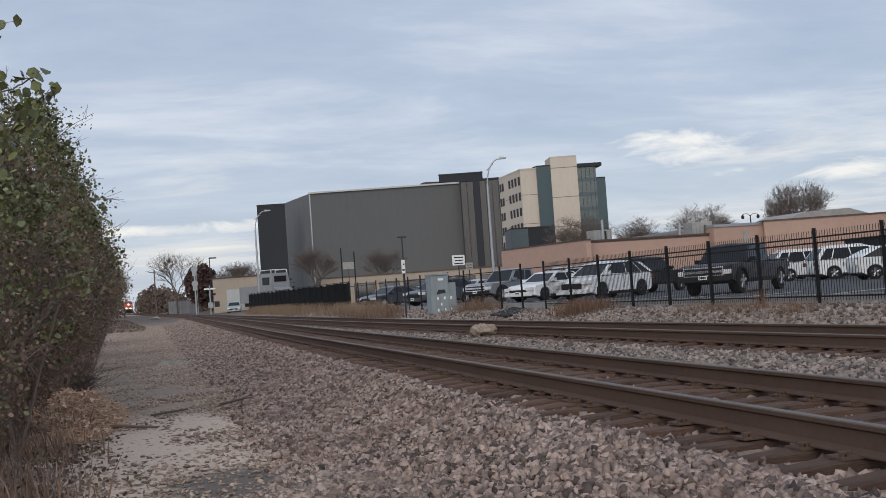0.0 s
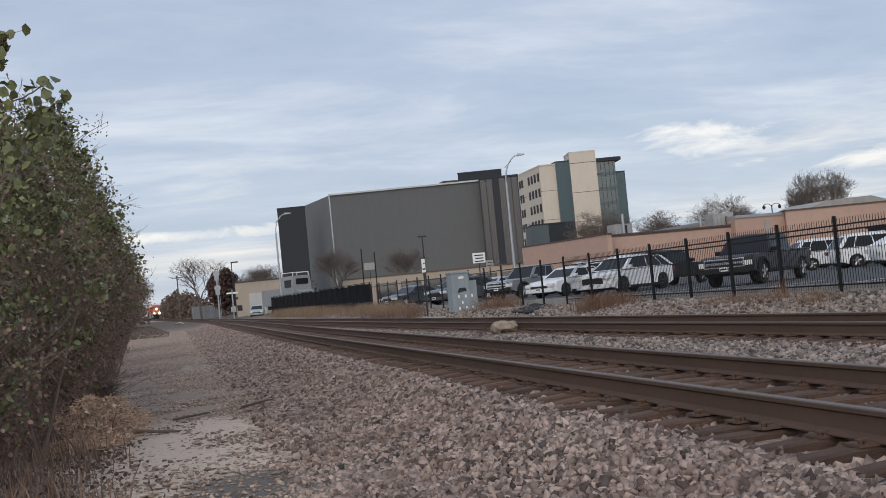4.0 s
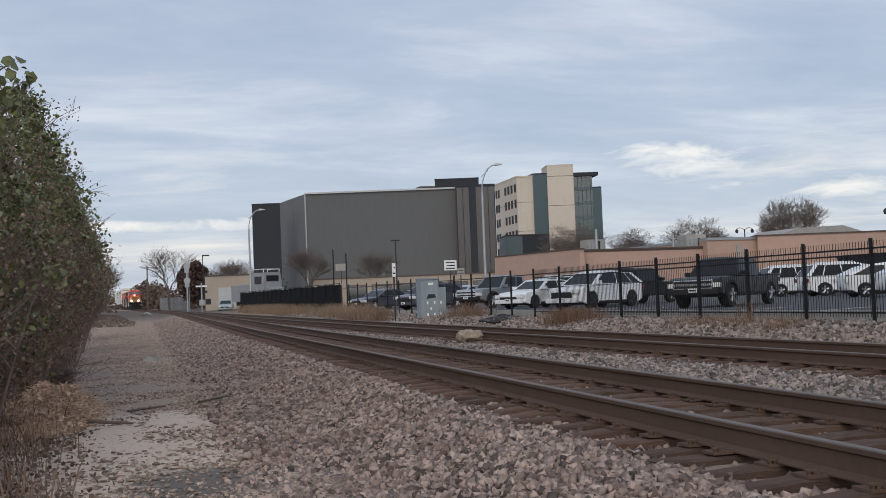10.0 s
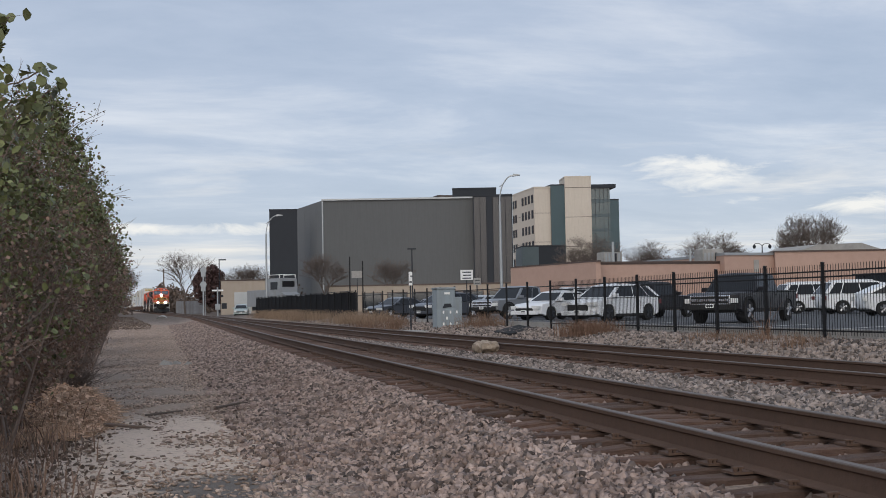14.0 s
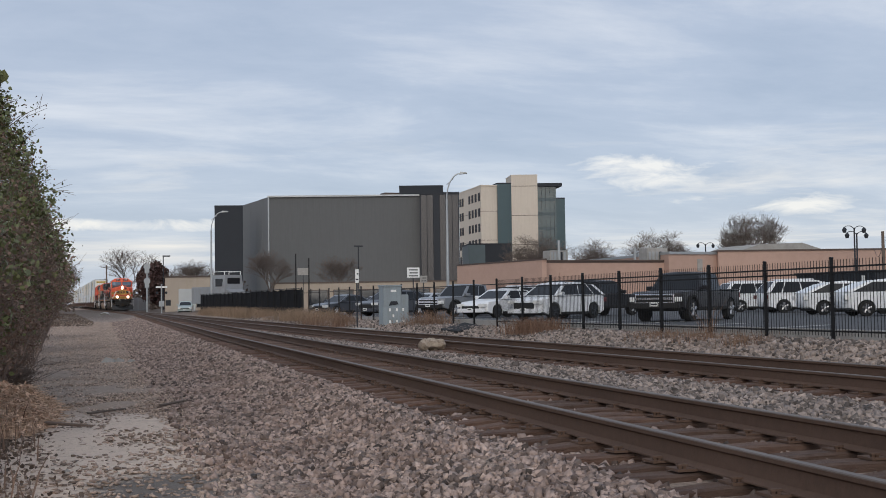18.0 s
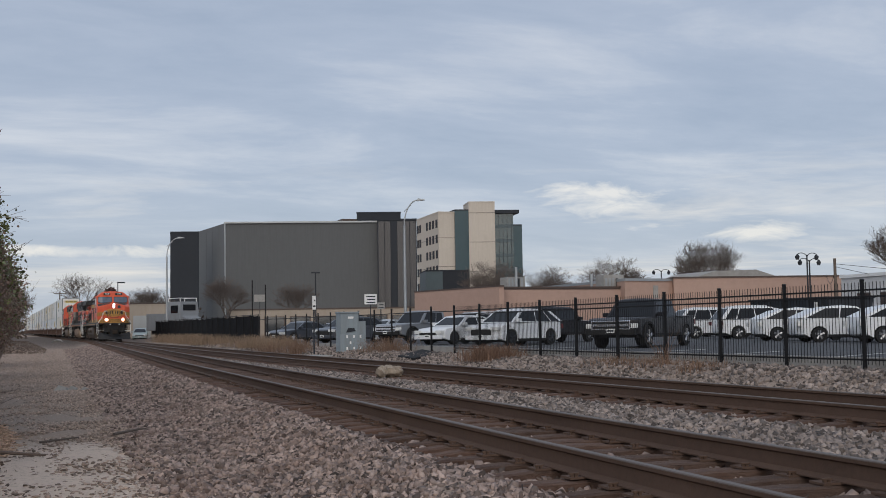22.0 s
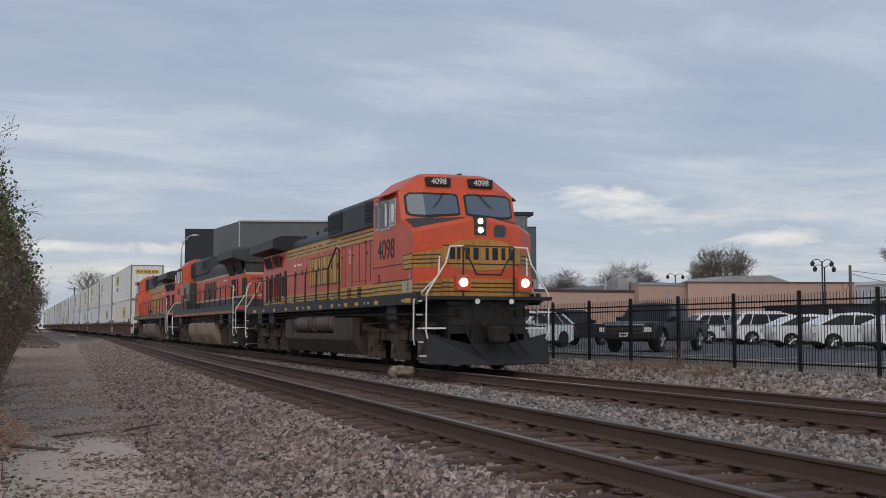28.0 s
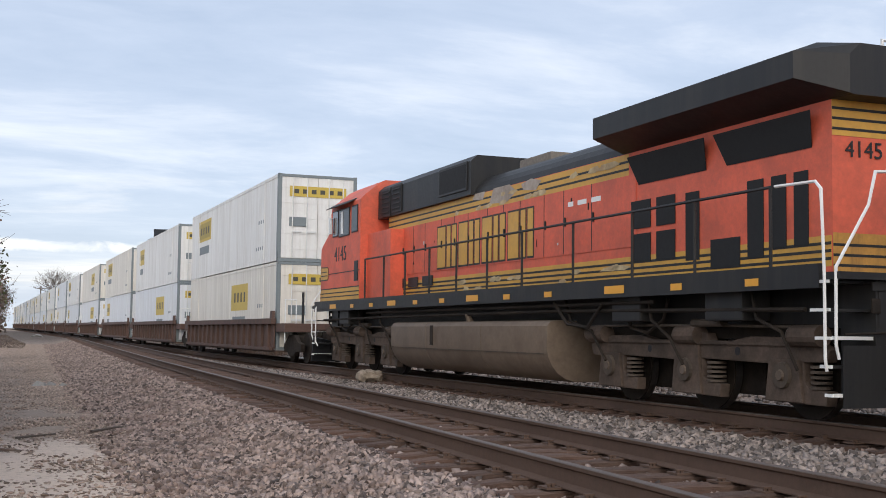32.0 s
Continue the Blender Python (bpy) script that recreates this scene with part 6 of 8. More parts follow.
def office():
    b = tagged(new("office_block"), "tall cream panel office block with teal glass wings", "building")
    L, C1 = (108.5, 300.7), (106.6, 279.0)
    D, E = (114.0, 276.5), (120.4, 274.5)
    ml = wall_block("window_wing", [L, C1, (118.5, 276.9), (124, 296), (114, 304)], 0, 30.4, CREAM, b, "cream wing with narrow windows", CREAM)
    for row in range(8):
        z = 27.7 - row * 3.95
        for k, f in enumerate((0.06, 0.17, 0.49, 0.63, 0.77, 0.92)):
            w = on_wall("window", L, C1, f - 0.042, f + 0.042, z - 1.05, z + 1.1, 1, BROWN_TRIM, ml, 0.06)
            on_wall("pane", L, C1, f - 0.033, f + 0.033, z - 0.95, z + 1.0, 1, DARK_CLAD, w, 0.10)
    for row in range(4):
        on_wall("panel_joint", L, C1, 0.0, 1.0, 23.9 - row * 7.4, 24.0 - row * 7.4, 1, BROWN_TRIM, ml, 0.02)
        on_wall("panel_joint", C1, (118.5, 276.9), 0.0, 0.36, 23.9 - row * 7.4, 24.0 - row * 7.4, 1, BROWN_TRIM, ml, 0.02)
    gl = wall_block("glass_recess", [(110.6, 277.6), (115.0, 276.6), (118, 288), (112, 290)], 0, 30.9, TEAL, b, "dark glass recess", DARK_CLAD)
    tw = wall_block("stair_tower", [D, E, (122.4, 283), (116, 285)], 0, 32.9, CREAM, b, "cream stair tower", CREAM)
    for row in range(4):
        on_wall("panel_joint", D, E, 0, 1, 30.2 - row * 7.5, 30.32 - row * 7.5, 1, BROWN_TRIM, tw, 0.03)
    cw = wall_block("glass_wing", [(120.2, 275.6), (125.3, 274.0), (129, 288), (121.4, 291)], 0, 30.1, TEAL, b, "teal curtain wall wing")
    wall_block("low_glass_wing", [(125.3, 274.2), (127.6, 273.6), (131, 287), (128, 288)], 0, 27.0, TEAL, b, "", DARK_CLAD)
    part("roof_slab", prism([(120.3, 274.6), (126.5, 272.8), (130, 290), (121.2, 292)], 30.1, 31.0, "z"), DARK_CLAD, b, "overhanging flat roof")
    for row in range(8):
        z = 26.4 - row * 3.75
        on_wall("spandrel", (120.2, 275.6), (125.3, 274.0), 0.01, 0.99, z, z + 0.9, 1, TEAL_CLAD, cw, 0.05)
    for k in range(5):
        f = 0.1 + k * 0.2
        on_wall("mullion", (120.2, 275.6), (125.3, 274.0), f, f + 0.015, 0, 30.0, 1, DARK_CLAD, cw, 0.09)
    a = wall_block("annex", [(84.9, 230.0), (88.35, 229.2), (91, 240), (87.5, 241)], 0, 12.8, TEAL_CLAD, b, "slate teal annex", DARK_CLAD)
    wall_block("annex", [(88.35, 229.3), (93.8, 228.0), (96, 239), (91, 241)], 0, 12.8, DARK_CLAD, b, "", DARK_CLAD)
    return b


office()


def low_shops():
    b = tagged(new("low_stucco_building"), "long low pink-tan stucco building with brown coping behind the cars", "building")
    w1 = wall_block("west_wall_block", [(47.85, 133.7), (50.8, 115.0), (51.3, 114.9), (60, 140), (54, 150)], LOT_Z, 5.28, TAN_WALL, b, "pink-tan stucco wall", BROWN_TRIM)
    w2 = wall_block("middle_block", [(51.0, 116.5), (67.6, 116.6), (70, 140), (56, 140)], LOT_Z, 5.18, TAN_WALL, b, "stucco wall with brown fascia", BROWN_TRIM)
    on_wall("fascia", (51.6, 116.5), (67.6, 116.6), 0.0, 1, 5.02, 5.18, 1, BROWN_TRIM, w2, 0.06)
    on_wall("blocked_doorway", (51.6, 116.5), (67.6, 116.6), 0.12, 0.40, LOT_Z + 0.01, 3.9, 1, TAN_WALL, w2, 0.05)
    w3 = wall_block("east_block", [(66.4, 115.4), (73.3, 115.9), (76, 140), (68, 140)], LOT_Z, 5.9, TAN_WALL, b, "stucco wall with a pale roof edge", STEEL)
    on_wall("wall_vent", (66.4, 115.4), (73.3, 115.9), 0.55, 0.65, 4.0, 5.4, 1, CONCRETE, w3, 0.05)
    w4 = wall_block("tall_block", [(72.6, 115.1), (92.0, 109.6), (100, 125), (82, 138)], LOT_Z, 6.2, TAN_WALL, b, "long stucco wall", BROWN_TRIM)
    for k in range(6):
        on_wall("wall_joint", (72.6, 115.1), (92.0, 109.6), 0.16 * k + 0.1, 0.16 * k + 0.102, 0.3, 6.1, 1, TAN_WALL, w4, 0.015)
    part("gable_roof", prism([(77, 6.3), (90, 6.3), (86, 7.4), (80, 7.2)], 118, 126, "y"), CONCRETE, b, "low grey roof behind")
    for x, y, s in ((54.2, 119, 0.9), (66.2, 118.5, 1.08)):
        u = part("roof_cooler", box(x - 1.2 * s, x + 1.2 * s, y - 1, y + 1, 5.1, 5.1 + 1.5 * s, 0.08), CONCRETE, b, "pale roof cooling unit")
        for k in range(5):
            part("cooler_slat", box(x - 1.05 * s + k * 0.42 * s, x - 0.8 * s + k * 0.42 * s, y - 1.03, y - 1.0, 5.4, 6.3), DARK_CLAD if k == 3 else STEEL, u)
    for x in (53.7, 63.0):
        part("vent_pipe", tube((x, 116.9, 5.0), (x, 116.9, 7.5 if x < 60 else 6.7), 0.14, seg=10), STEEL, b)
    return b


low_shops()


def pale_shop():
    b = tagged(new("pale_shop"), "pale grey flat-roofed shop beside the stucco building", "building")
    w = wall_block("wall", [(75.2, 90.0), (74.2, 78.0), (100, 72), (104, 88)], LOT_Z, 5.05, WHITE_WALL, b, "pale block wall", WHITE_PAINT)
    for k in range(3):
        d = on_wall("window", (75.2, 90.0), (74.2, 78.0), 0.2 + 0.28 * k, 0.36 + 0.28 * k, 1.6, 3.6, 1, BROWN_TRIM, w, 0.06)
        on_wall("pane", (75.2, 90.0), (74.2, 78.0), 0.21 + 0.28 * k, 0.35 + 0.28 * k, 1.7, 3.5, 1, GLASS, d, 0.10)
    return b


pale_shop()


def far_sheds():
    b = tagged(new("beige_workshop"), "low beige workshop with a grey roller door beside the tracks", "building")
    w = wall_block("wall", [(16.6, 168.0), (22.6, 166.0), (27, 180), (19, 184)], -0.3, 4.9, BEIGE_WALL, b, "beige block wall", BROWN_TRIM)
    d = on_wall("roller_door", (16.6, 168.0), (22.6, 166.0), 0.30, 0.68, -0.2, 3.3, 1, STEEL, w, 0.06)
    for k in range(8):
        on_wall("door_slat", (16.6, 168.0), (22.6, 166.0), 0.305, 0.675, -0.15 + k * 0.42, 0.2 + k * 0.42, 1, STEEL, d, 0.09)
    b2 = tagged(new("tan_row_shops"), "long low tan row of shops below the grey hall", "building")
    p, q = (28.5, 150.5), (58.0, 140.0)
    w = wall_block("wall", [p, q, (62, 155), (33, 165)], -0.2, 3.6, BEIGE_WALL, b2, "tan wall", BROWN_TRIM)
    for k in range(9):
        s = on_wall("shop_window", p, q, 0.04 + 0.105 * k, 0.125 + 0.105 * k, 0.3, 2.75, 1, BROWN_TRIM, w, 0.06)
        on_wall("pane", p, q, 0.044 + 0.105 * k, 0.121 + 0.105 * k, 0.4, 2.65, 1, GLASS, s, 0.1)
    tr = tagged(new("work_truck"), "pale grey high-cab work truck parked behind the screened fence", "truck")
    pale = mat("pale_grey_steel", (0.25, 0.265, 0.28), 0.6, vary=0.12, dirt=(0.2, 0.19, 0.18), dirt_amount=0.4)
    cb = part("cab", prism([(-1.3, 0.9), (1.3, 0.9), (1.3, 3.3), (1.15, 4.35), (-1.15, 4.35), (-1.3, 3.3)], -1.3, 1.6, "y", 0.06), pale, tr)
    part("windscreen", box(-0.85, 0.85, -1.33, -1.30, 3.3, 4.0, 0.01), CAR_GLASS, cb)
    for sx in (-1, 1):
        part("side_window", box(*sorted((sx * 1.26, sx * 1.31)), -0.9, 0.6, 3.0, 3.9), CAR_GLASS, cb)
        part("headlight", box(sx * 0.95 - 0.16, sx * 0.95 + 0.16, -2.75, -2.72, 1.35, 1.6), LENS, tr)
        for y in (-1.9, 2.6):
            part("wheel", tube((sx * 0.85, y, 0.5), (sx * 1.2, y, 0.5), 0.5, seg=18), mat("truck_tyre", (0.02, 0.02, 0.02), 0.9), tr)
        part("roof_rail", pipe([(sx * 1.1, -1.1, 4.36), (sx * 1.1, -1.1, 4.75), (sx * 1.1, 1.4, 4.75), (sx * 1.1, 1.4, 4.36)], 0.04), WHITE_PAINT, tr)
    part("hood", prism([(-2.7, 0.9), (-1.3, 0.9), (-1.3, 2.7), (-2.6, 2.3)], -1.1, 1.1, "x", 0.06), pale, tr)
    part("grille", box(-0.6, 0.6, -2.73, -2.70, 1.2, 2.1), DARK_CLAD, tr)
    part("bed", box(-1.3, 1.3, 1.7, 6.0, 1.0, 3.0, 0.04), pale, tr)
    part("roof_bar", pipe([(-1.1, -1.1, 4.75), (1.1, -1.1, 4.75)], 0.04), WHITE_PAINT, tr)
    part("chassis", box(-0.6, 0.6, -2.5, 6.0, 0.55, 1.0), DARK_CLAD, tr)
    tr.matrix_basis = pose(21.1, 140.0, 0.15, 0, 0, 24)


far_sheds()


# ---- poles, signs, signals ----
def street_lamp(x, y, h, reach, turn):
    s = tagged(new("street_lamp"), "tall grey steel street lamp with a curved arm", "street lamp", "street lamps")
    s.matrix_basis = pose(x, y, 0, 0, 0, turn)
    part("pole", tube((0, 0, -0.2), (0, 0, h * 0.82), 0.13, 0.08, 12), STEEL, s)
    arm = [(reach * (1 - math.cos(a)) * 0.9, 0, h * 0.82 + h * 0.18 * math.sin(a)) for a in [math.pi / 2 * k / 8 for k in range(9)]]
    part("arm", pipe(arm, 0.05), STEEL, s)
    part("arm_brace", pipe([(0, 0, h * 0.92), (reach * 0.45, 0, h * 0.965)], 0.03), STEEL, s)
    part("lamp_head", prism([(reach * 0.85, h - 0.08), (reach * 1.35, h - 0.02), (reach * 1.35, h + 0.05), (reach * 0.9, h + 0.12)], -0.16, 0.16, "y", 0.01), STEEL, s)
    return s


street_lamp(28.78, 82.5, 10.55, 1.15, -20)
street_lamp(16.6, 121.0, 10.5, 1.3, -22)


def rail_signal():
    s = tagged(new("rail_signal"), "silver railway signal mast with two backed heads", "railway signal")
    s.matrix_basis = pose(13.3, 158, 0.05)
    part("mast", tube((0, 0, 0), (0, 0, 6.4), 0.11, seg=10), STEEL, s)
    for z in (6.1, 4.2):
        part("signal_head", tube((0, -0.12, z), (0, 0.1, z), 0.42, seg=20), STEEL, s, "round silver signal back")
        part("signal_head_lower", box(-0.3, 0.3, -0.1, 0.1, z - 0.9, z - 0.2, 0.08), STEEL, s)
        part("hood", box(-0.1, 0.1, 0.1, 0.5, z - 0.1, z + 0.1, 0.03), DARK_CLAD, s)
    part("ladder", pipe([(0.25, 0.1, 0), (0.25, 0.1, 6)], 0.03), STEEL, s)
    return s


rail_signal()


def crossing_gate():
    g = tagged(new("crossing_gate"), "level crossing gate mechanism with counterweights and lights", "crossing gate")
    g.matrix_basis = pose(14.2, 148, 0.08)
    part("mast", tube((0, 0, 0), (0, 0, 3.6), 0.09, seg=10), STEEL, g)
    part("housing", box(-0.3, 0.3, -0.3, 0.3, 0.8, 1.5, 0.05), STEEL, g)
    for x in (-0.55, 0.55):
        part("flasher", tube((x, -0.08, 2.5), (x, 0.1, 2.5), 0.16, seg=14), DARK_CLAD, g)
    part("crossbuck", box(-0.7, 0.7, -0.03, 0.0, 3.1, 3.3), WHITE_PAINT, g)
    part("counterweight", box(0.5, 1.1, -0.2, 0.2, 0.9, 1.6, 0.04), DARK_CLAD, g)
    return g


crossing_gate()


def pole(name, x, y, h, r, label, material, arms=0):
    p = tagged(new(name), label, "pole")
    part("shaft", tube((x, y, -0.3), (x, y, h), r, r * 0.75, 10), material, p)
    for k in range(arms):
        part("crossarm", box(x - 1.1, x + 1.1, y - 0.06, y + 0.06, h - 0.5 - 0.9 * k, h - 0.36 - 0.9 * k), material, p)
    return p


POLE_WOOD = mat("grey_brown_pole_timber", (0.13, 0.10, 0.08), 0.85, vary=0.3, stretch=(6, 6, 0.5))
pole("utility_pole", 12.6, 243, 9.3, 0.16, "weathered timber utility pole", POLE_WOOD, 1)
pole("utility_pole", 71.2, 86.0, 6.7, 0.17, "timber utility pole carrying cables", POLE_WOOD)
p_ = pole("light_pole", 19.1, 196, 9.2, 0.10, "slim dark light pole with a flat head", DARK_CLAD)
part("lamp_head", box(19.0, 20.2, 195.85, 196.15, 9.0, 9.2), DARK_CLAD, p_)
p_ = pole("light_pole", 34.0, 128, 7.4, 0.09, "slim dark light pole with a flat head", DARK_CLAD)
part("lamp_head", box(33.5, 34.5, 127.9, 128.1, 7.3, 7.45), DARK_CLAD, p_)


def twin_lantern(x, y, h):
    s = tagged(new("lantern_post"), "dark post with hanging scroll lanterns", "street lamp")
    part("post", tube((x, y, 0), (x, y, h), 0.11, 0.08, 10), DARK_CLAD, s)
    for d in (-1, 1):
        arc = [(x + d * 0.75 * (1 - math.cos(a)), y, h - 0.35 + 0.55 * math.sin(a)) for a in [math.pi * 0.75 * k / 7 for k in range(8)]]
        part("scroll_arm", pipe(arc, 0.04), DARK_CLAD, s)
        part("lantern", loft([[(arc[-1][0] + r * math.cos(k), y + r * math.sin(k), arc[-1][2] + z) for k in [math.tau * i / 8 for i in range(8)]] for r, z in ((0.08, 0.0), (0.26, -0.25), (0.16, -0.6))]), DARK_CLAD, s)
    return s


twin_lantern(84.0, 106.0, 8.4)
twin_lantern(85.5, 107.5, 7.9)
twin_lantern(92.5, 150.0, 8.9)

cb = tagged(new("overhead_cable"), "black cables sagging from the utility pole", "cable")
for k in range(3):
    a, b = Vector((71.2, 86, 6.2 - 0.25 * k)), Vector((96 - 8 * k, 70 + 14 * k, 5.8))
    pts = [a.lerp(b, f) - Vector((0, 0, 1.1 * math.sin(math.pi * f))) for f in [i / 10 for i in range(11)]]
    part("wire", pipe(pts, 0.025, 4), DARK_CLAD, cb)


def notice_sign(x, y, z0, w, h, face, bars, name="notice_sign", label="white notice sign with dark unreadable lines on a post"):
    s = tagged(new(name), label, "sign")
    part("post", tube((x, y + 0.03, -0.1), (x, y + 0.03, z0 + h), 0.035, seg=8), DARK_CLAD, s)
    f = part("panel", box(x - w / 2, x + w / 2, y - 0.02, y, z0, z0 + h, 0.005), face, s)
    for k in range(bars):
        z = z0 + h * (k + 0.6) / (bars + 0.4)
        part("text_bar", box(x - w * 0.36 + 0.05 * (k % 2), x + w * 0.36, y - 0.026, y - 0.02, z - h * 0.055, z + h * 0.055), DARK_CLAD, f)
    return s


notice_sign(21.65, 68.5, 2.47, 0.80, 0.62, WHITE_PAINT, 3)
notice_sign(22.15, 68.0, 2.15, 0.46, 0.42, CONCRETE, 2)
notice_sign(13.2, 50.0, 1.85, 0.16, 0.6, WHITE_PAINT, 2, "marker_post", "slim black marker post with a small white plate")
notice_sign(28.95, 134.0, 4.3, 1.35, 0.82, CONCRETE, 0, "shop_sign", "blank white shop sign on a pole")


def utility_cabinet():
    c = tagged(new("utility_cabinet"), "grey-green steel trackside cabinet on a concrete pad", "cabinet")
    paint = mat("grey_green_cabinet_paint", (0.255, 0.30, 0.325), 0.6, vary=0.12, dirt=(0.15, 0.15, 0.14), dirt_amount=0.35, streak=True)
    gz = -0.22
    b = part("body", box(15.35, 16.2, 53.3, 54.1, gz, 1.66, 0.03), paint, c)
    part("lid", box(15.32, 16.23, 53.26, 54.14, 1.66, 1.74, 0.02), paint, c)
    part("side_box", box(16.2, 16.55, 53.35, 54.0, gz, 1.3, 0.03), paint, c)
    part("lower_plinth", box(15.3, 16.5, 53.22, 53.3, gz, 0.72, 0.01), paint, b)
    for x, z in ((15.62, 0.55), (15.95, 0.55), (15.78, 0.28), (15.62, 0.02), (15.95, 0.02), (16.25, 0.55), (16.25, 0.02)):
        part("white_vent", box(x - 0.035, x + 0.035, 53.2, 53.22, z, z + 0.13), WHITE_PAINT, c)
    part("badge", box(15.7, 15.95, 53.28, 53.3, 1.42, 1.52), WHITE_PAINT, c)
    part("hand_hole", prism([(15.6, 0.8), (16.05, 0.86), (15.98, 1.0), (15.7, 1.0)], 53.27, 53.3, "y"), DARK_CLAD, c)
    part("concrete_pad", box(12.9, 16.58, 52.4, 54.6, gz - 0.25, gz + 0.03, 0.03), CONCRETE, c, "pale concrete pad")
    c.matrix_basis = pose(-0.66, -2.3, 0.02)
    return c


utility_cabinet()
tagged(part("drain_cover", quad_plate([(14.18, 39.7, -0.10), (15.7, 41.0, 0.03), (15.8, 43.4, 0.14), (14.45, 42.5, -0.08)], 0.07), mat("black_rubber_slab", (0.014, 0.014, 0.015), 0.8, vary=0.3, spec=0.2)), "dark square drain cover in the gravel", "cover")


# ---- vehicles ----
def paint_of(name, base, metal=0.0):
    return mat(name, base, 0.32, metal=metal, vary=0.05, coat=0.5)


TYRE = mat("tyre_rubber", (0.018, 0.018, 0.018), 0.9, vary=0.2)
RIM = mat("silver_rim", (0.42, 0.42, 0.43), 0.35, metal=0.8)
CHROME = mat("chrome_trim", (0.86, 0.86, 0.88), 0.22, metal=1.0, vary=0.03)
RED_LENS = mat("red_tail_lens", (0.13, 0.014, 0.014), 0.3)


def arch(cx, r, z0):
    return [(cx + r * math.cos(a), z0 + r * math.sin(a)) for a in [math.pi - math.pi * k / 8 for k in range(9)]]


def vehicle(kind, paint, label, rim=RIM):
    """A parked car; it faces +x and stands on z = 0."""
    dims = {"sedan": (4.85, 1.83, 1.44, 2.80, 0.33), "hatch": (4.45, 1.75, 1.50, 2.70, 0.31), "suv": (4.92, 1.86, 1.62, 2.89, 0.36),
            "pickup": (6.1, 2.0, 1.80, 3.85, 0.41), "van": (4.9, 1.85, 1.72, 2.95, 0.34)}
    ln, wd, ht, wb, wr = dims[kind]
    v = tagged(new("pickup_truck" if kind == "pickup" else "car"), label, "pickup" if kind == "pickup" else "car", "parked cars")
    h, w = ln / 2, wd / 2
    fo = 0.48
    fx = h - fo * (ln - wb) - wr * 0.1
    rx = fx - wb
    belt = {"sedan": 0.92, "hatch": 0.95, "suv": 1.02, "pickup": 1.12, "van": 1.02}[kind]
    nose = {"sedan": 0.72, "hatch": 0.74, "suv": 0.86, "pickup": 1.02, "van": 0.85}[kind]
    clear = 0.22 if kind != "pickup" else 0.42
    ar = wr + 0.07
    low = [(-h + 0.08, clear + 0.12)] + [(rx - ar, clear)] + arch(rx, ar, wr)[0:] + [(rx + ar, clear), (fx - ar, clear)] + arch(fx, ar, wr) + [(fx + ar, clear), (h - 0.06, clear + 0.10)]
    if kind == "pickup":
        topo = [(h, clear + 0.35), (h - 0.02, nose), (h - 0.25, nose + 0.08), (0.95, belt + 0.02), (-0.85, belt + 0.02), (-0.9, belt), (-h + 0.02, belt), (-h, clear + 0.3)]
        cabin = [(1.25, belt), (0.62, ht - 0.06), (0.45, ht), (-0.75, ht), (-0.88, ht - 0.08), (-0.95, belt)]
    elif kind == "sedan":
        topo = [(h, clear + 0.30), (h - 0.04, nose - 0.05), (h - 0.35, nose + 0.10), (1.0, belt), (-1.6, belt + 0.04), (-h + 0.12, belt + 0.02), (-h, belt - 0.25), (-h, clear + 0.3)]
        cabin = [(1.05, belt), (0.20, ht - 0.03), (-0.15, ht), (-0.75, ht - 0.01), (-1.15, ht - 0.08), (-1.95, belt + 0.03)]
    elif kind == "hatch":
        topo = [(h, clear + 0.30), (h - 0.06, nose - 0.05), (h - 0.4, nose + 0.10), (1.15, belt), (-1.9, belt + 0.08), (-h + 0.05, belt + 0.05), (-h, belt - 0.3), (-h, clear + 0.3)]
        cabin = [(1.35, belt - 0.02), (0.30, ht - 0.03), (-0.1, ht), (-0.7, ht - 0.02), (-1.3, ht - 0.12), (-2.12, belt + 0.06)]
    else:
        topo = [(h, clear + 0.32), (h - 0.04, nose - 0.06), (h - 0.32, nose + 0.08), (1.12, belt), (-2.0, belt + 0.04), (-h + 0.03, belt + 0.02), (-h, belt - 0.3), (-h, clear + 0.3)]
        cabin = [(1.25, belt), (0.55, ht - 0.05), (0.2, ht), (-1.4, ht - 0.01), (-1.9, ht - 0.07), (-h + 0.06, belt + 0.05)]
        if kind == "suv":
            cabin = [(1.38, belt), (0.52, ht - 0.06), (0.15, ht), (-0.9, ht - 0.01), (-1.7, ht - 0.11), (-h + 0.10, belt + 0.05)]
    outline = low + topo
    slices = []
    for f in (-1, -0.965, -0.9, -0.8, -0.62, -0.35, 0, 0.35, 0.62, 0.8, 0.9, 0.965, 1):
        a = max(0.0, (abs(f) - 0.3) / 0.7)
        pull, drop = 0.26 * a ** 2.4, 0.07 * a ** 5
        row = []
        for x, z in outline:
            e = max(0.0, abs(x) - (h - 0.55)) / 0.55
            k = max(0.0, (z - clear - 0.25) / (belt - clear))
            row.append((x - math.copysign(pull * e * e, x), f * w, z - drop * k))
        slices.append(row)
    body = part("body", loft(slices), paint, v, smooth=True)
    # cabin narrows upwards
    bm = bmesh.new()
    rings = []
    for y in (-1, -0.93, -0.7, -0.35, 0, 0.35, 0.7, 0.93, 1):
        rings.append([(x, y * (w - 0.03 - (0.17 * (z - belt) / (ht - belt) if z > belt else 0)), z + (0.05 * (0.75 - y * y) if z > ht - 0.015 else 0)) for x, z in cabin])
    loft(rings, bm)
    cab = part("cabin", bm, paint, v, smooth=True)
    x0, x1 = cabin[0][0], cabin[-1][0]
    gl_top, gl_low = ht - 0.10, belt + 0.05

